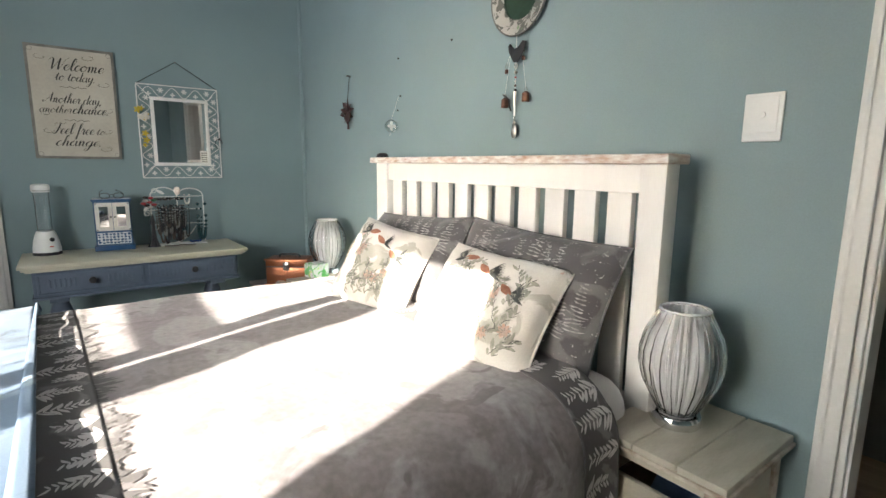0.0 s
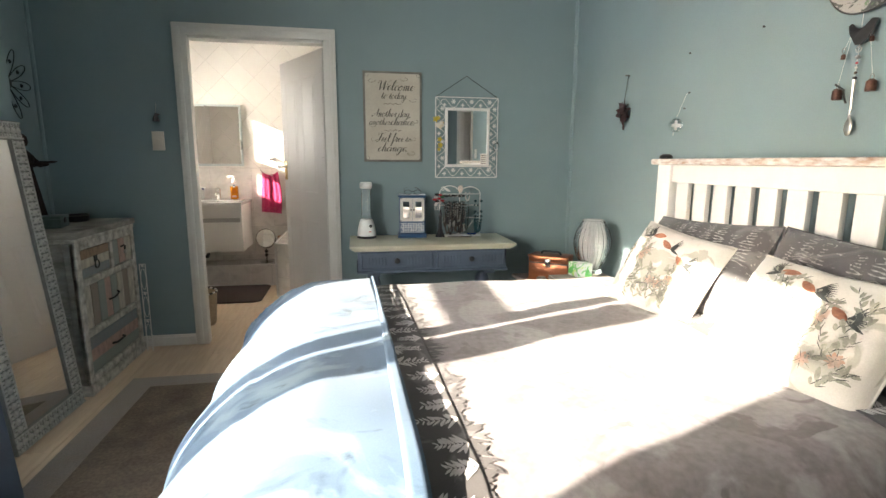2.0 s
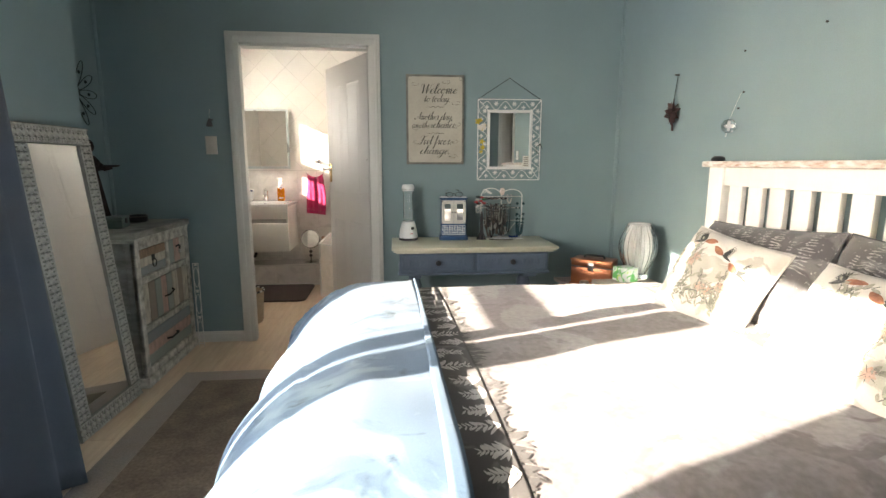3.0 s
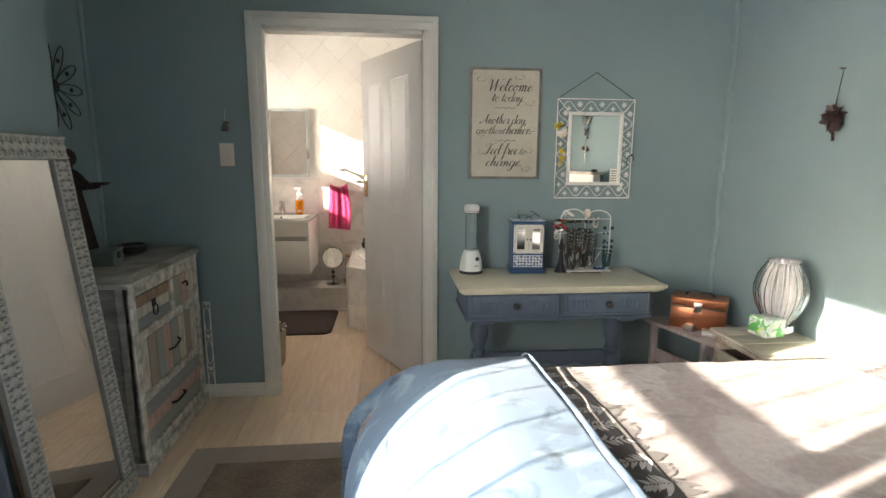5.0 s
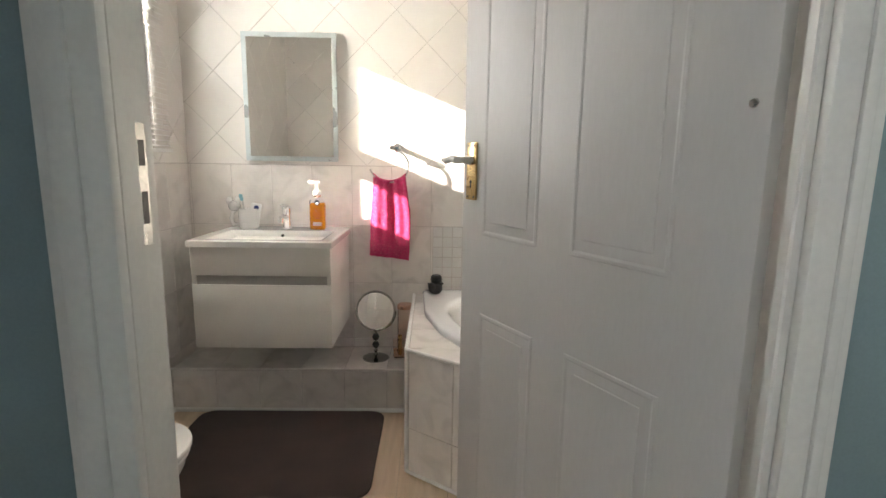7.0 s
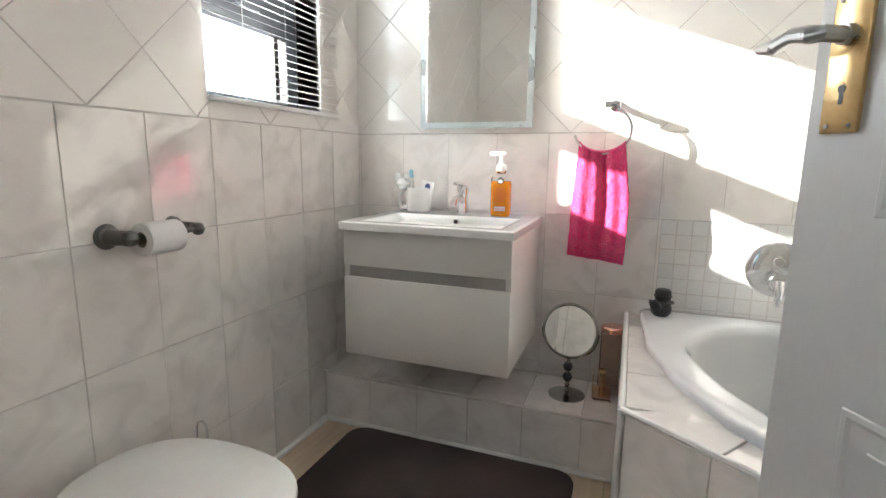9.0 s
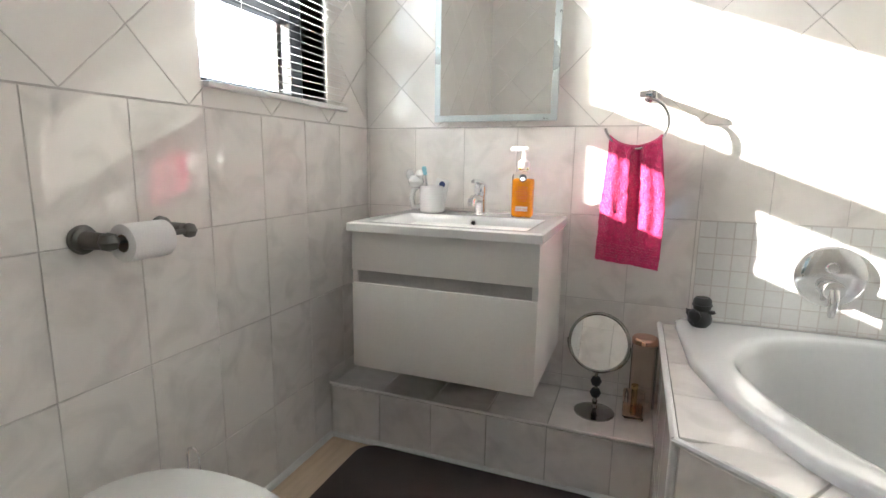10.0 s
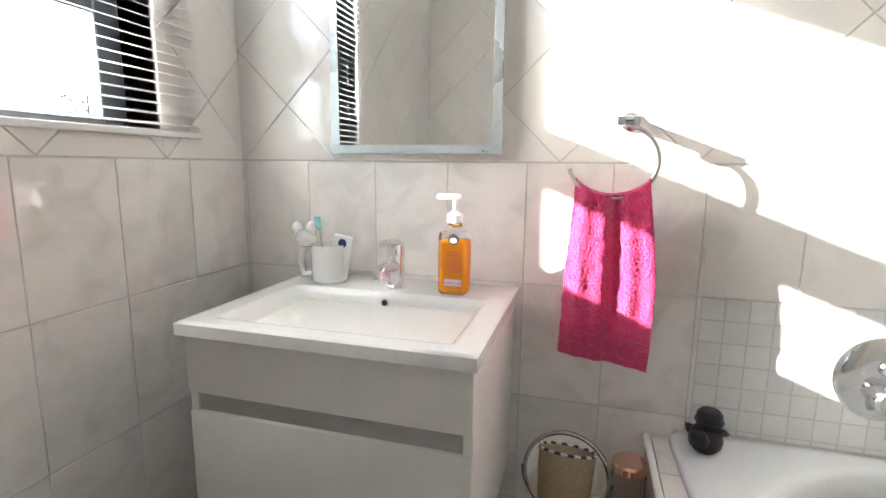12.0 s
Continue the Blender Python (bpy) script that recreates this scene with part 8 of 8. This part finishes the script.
# ---- floor boards ----
floor = single("floor", box_bm(-1.69, YB - 0.1, -0.0115, HX + 0.1, BY + 0.1, -0.0105), M_DARKWOOD, "pale oak laminate floor of long planks", "floor", kind="structure")
PW, PL = 0.192, 1.285
PLANK_MESHES = {}
rnd = random.Random(21)
x = -1.69
while x < HX + 0.05:
    y = YB - 0.1 - rnd.random() * PL
    while y < BY + 0.05:
        y0, y1, w = round(max(y, YB - 0.1), 2), round(min(y + PL, BY + 0.1), 2), round(min(PW, HX + 0.12 - x), 3)
        if y1 - y0 > 0.03:
            key = (round(y1 - y0, 2), w)
            if key not in PLANK_MESHES:
                PLANK_MESHES[key] = mesh_of(box_bm(0.0007, 0.0007, -0.0100, w - 0.0007, y1 - y0 - 0.0007, 0.0, 0.0012), M_OAK, "plank")
            o = new("plank", PLANK_MESHES[key])
            o.parent, o.matrix_basis = floor, pose(x, y0, 0.0)
        y += PL
    x += PW


# ---- tiles ----
def clip(poly, x0, y0, x1, y1):
    """The part of an outline inside a rectangle."""
    for axis, lim, keep_less in ((0, x0, False), (0, x1, True), (1, y0, False), (1, y1, True)):
        out = []
        for k in range(len(poly)):
            a, b = poly[k], poly[(k + 1) % len(poly)]
            ina, inb = (a[axis] <= lim) == keep_less or a[axis] == lim, (b[axis] <= lim) == keep_less or b[axis] == lim
            if ina:
                out.append(a)
            if ina != inb:
                t = (lim - a[axis]) / (b[axis] - a[axis])
                out.append((a[0] + (b[0] - a[0]) * t, a[1] + (b[1] - a[1]) * t))
        poly = out
        if len(poly) < 3:
            return []
    return poly


def area(p):
    return abs(sum(p[k][0] * p[(k + 1) % len(p)][1] - p[(k + 1) % len(p)][0] * p[k][1] for k in range(len(p)))) / 2


TILE_MESHES = {}


def tile_piece(parent, m, poly, t, material, name="tile"):
    """One tile: its outline in the wall's plane, t thick, with softened edges, in wall coordinates m."""
    cx, cy = sum(p[0] for p in poly) / len(poly), sum(p[1] for p in poly) / len(poly)
    key = (material.name, t, tuple((round(p[0] - cx, 3), round(p[1] - cy, 3)) for p in poly))
    if key not in TILE_MESHES:
        bm = bmesh.new()
        e = 0.0016
        loc = [(p[0] - cx, p[1] - cy) for p in poly]

        def shrunk(p):
            ln_ = math.hypot(*p)
            return (p[0] * (1 - e / ln_), p[1] * (1 - e / ln_)) if ln_ > 0.004 else p
        lo, mid, hi = [bm.verts.new((*p, 0)) for p in loc], [bm.verts.new((*p, t - e)) for p in loc], [bm.verts.new((*shrunk(p), t)) for p in loc]
        n = len(loc)
        bm.faces.new(hi)
        for a, b in ((lo, mid), (mid, hi)):
            for k in range(n):
                bm.faces.new((a[k], a[(k + 1) % n], b[(k + 1) % n], b[k]))
        bmesh.ops.recalc_face_normals(bm, faces=bm.faces)
        TILE_MESHES[key] = mesh_of(bm, material, name, 20)
    o = new(name, TILE_MESHES[key])
    o.parent, o.matrix_basis = parent, m @ Matrix.Translation((cx, cy, 0))
    return o


def tile_rows(parent, m, u0, v0, u1, v1, tw, th, ou, ovv, t=0.008, material=M_TILE, grout=0.0020):
    """Upright tiles over a rectangle of a wall; the joints pass through (ou, ovv)."""
    i0, i1 = math.floor((u0 - ou) / tw), math.ceil((u1 - ou) / tw)
    j0, j1 = math.floor((v0 - ovv) / th), math.ceil((v1 - ovv) / th)
    g = grout / 2
    for i in range(i0, i1):
        for j in range(j0, j1):
            a, b, c, d = ou + i * tw + g, ovv + j * th + g, ou + (i + 1) * tw - g, ovv + (j + 1) * th - g
            p = clip([(a, b), (c, b), (c, d), (a, d)], u0, v0, u1, v1)
            if len(p) > 2 and area(p) > 4e-5:
                tile_piece(parent, m, p, t, material)


def tile_diamonds(parent, m, rects, half, ou, ovv, t=0.008, material=M_PLAINTILE, grout=0.0020):
    """Tiles set on their corners over the given rectangles of a wall; corners meet at (ou, ovv)."""
    u0, v0, u1, v1 = min(r[0] for r in rects), min(r[1] for r in rects), max(r[2] for r in rects), max(r[3] for r in rects)
    h = half - grout * 0.7
    for i in range(math.floor((u0 - ou) / half) - 1, math.ceil((u1 - ou) / half) + 2):
        for j in range(math.floor((v0 - ovv) / half) - 1, math.ceil((v1 - ovv) / half) + 2):
            if (i + j) % 2 == 0:
                continue
            cx, cy = ou + i * half, ovv + j * half
            for r in rects:
                p = clip([(cx - h, cy), (cx, cy - h), (cx + h, cy), (cx, cy + h)], *r)
                if len(p) > 2 and area(p) > 4e-5:
                    tile_piece(parent, m, p, t, material)


O = bpy.data.objects
WEST = Matrix(((0, 0, 1, BX0 - 0.008), (1, 0, 0, 0), (0, 1, 0, 0), (0, 0, 0, 1)))         # u = y, v = z, out = +x
NORTH = Matrix(((-1, 0, 0, 0), (0, 0, -1, BY + 0.008), (0, 1, 0, 0), (0, 0, 0, 1)))       # u = -x, v = z, out = -y
SOUTH = Matrix(((1, 0, 0, 0), (0, 0, 1, DW1), (0, 1, 0, 0), (0, 0, 0, 1)))
FACE_W = Matrix(((0, 0, -1, -0.503), (-1, 0, 0, 0), (0, 1, 0, 0), (0, 0, 0, 1)))          # u = -y, v = z, out = -x
tile_rows(O["bathroom_wall_west"], WEST, DW1, 0.0, BY, 1.203, 0.2116, 0.3115, 5.192, 1.203)
tile_diamonds(O["bathroom_wall_west"], WEST, [(DW1, 1.206, 5.40, CEIL), (5.96, 1.206, BY, CEIL), (5.40, 1.206, 5.96, 1.268), (5.40, 2.132, 5.96, CEIL)], 0.153, 5.051, 1.206)
tile_rows(O["bathroom_wall_north"], NORTH, 0.412, 0.22, 1.68, 1.203, 0.208, 0.3115, 0.838, 1.203)
tile_rows(O["bathroom_wall_north"], NORTH, -0.95, 0.892, 0.412, 1.203, 0.208, 0.3115, 0.838, 1.203)
tile_rows(O["bathroom_wall_north"], NORTH, -0.95, 0.55, 0.411, 0.890, 0.0525, 0.0548, 0.411, 0.890, 0.006, M_MOSAIC, 0.0019)
tile_diamonds(O["bathroom_wall_north"], NORTH, [(-0.95, 1.206, 1.68, CEIL)], 0.153, 1.676, 1.206)
tile_rows(O["bathroom_wall_south"], SOUTH, -1.68, 0.0, -0.87, 1.203, 0.208, 0.3115, -1.68, 1.203)
tile_diamonds(O["bathroom_wall_south"], SOUTH, [(-1.68, 1.206, -0.87, CEIL)], 0.153, -1.68, 1.206)
# ledge: front and top
tile_rows(O["ledge"], Matrix(((1, 0, 0, 0), (0, 0, -1, 5.938), (0, 1, 0, 0), (0, 0, 0, 1))), -1.672, 0.0, -0.512, 0.212, 0.208, 0.3115, -0.838, 0.212)
tile_rows(O["ledge"], Matrix(((1, 0, 0, 0), (0, 1, 0, 0), (0, 0, 1, 0.212), (0, 0, 0, 1))), -1.672, 5.940, -0.512, 6.242, 0.208, 0.3115, -0.838, 5.936)
# bath surround: left face, slanted face, top
tile_rows(O["bath_surround"], FACE_W, -6.24, 0.02, -5.44, 0.510, 0.208, 0.3115, -5.44, 0.510)
dgn = Vector((0.132 + 0.503, 4.973 - 5.434, 0))
ud = dgn.normalized()
FACE_D = Matrix(((ud.x, 0, ud.y, -0.503), (ud.y, 0, -ud.x, 5.434), (0, 1, 0, 0), (0, 0, 0, 1)))
tile_rows(O["bath_surround"], FACE_D, 0.012, 0.02, dgn.length, 0.510, 0.208, 0.3115, 0.215, 0.510)
TOPM = Matrix(((1, 0, 0, 0), (0, 1, 0, 0), (0, 0, 1, 0.5125), (0, 0, 0, 1)))
for y0, y1 in ((5.445, 5.655), (5.658, 5.868), (5.871, 6.081), (6.084, 6.243)):
    tile_piece(O["bath_surround"], TOPM, [(-0.498, y0), (-0.385, y0 + 0.0), (-0.385, y1), (-0.498, y1)] if y0 > 5.6 else [(-0.498, y0), (-0.30, y0), (-0.345, y1), (-0.498, y1)], 0.008, M_TILE)
nd = Vector((-ud.y, ud.x, 0))
for k in range(3):
    a, b = 0.018 + k * 0.215, 0.228 + k * 0.215
    q = [Vector((-0.503, 5.434, 0)) + ud * s + nd * w for s, w in ((a, 0.006), (b, 0.006), (b, 0.13), (a + (0.09 if k == 0 else 0), 0.13))]
    tile_piece(O["bath_surround"], TOPM, [(p.x, p.y) for p in q], 0.0076, M_TILE)
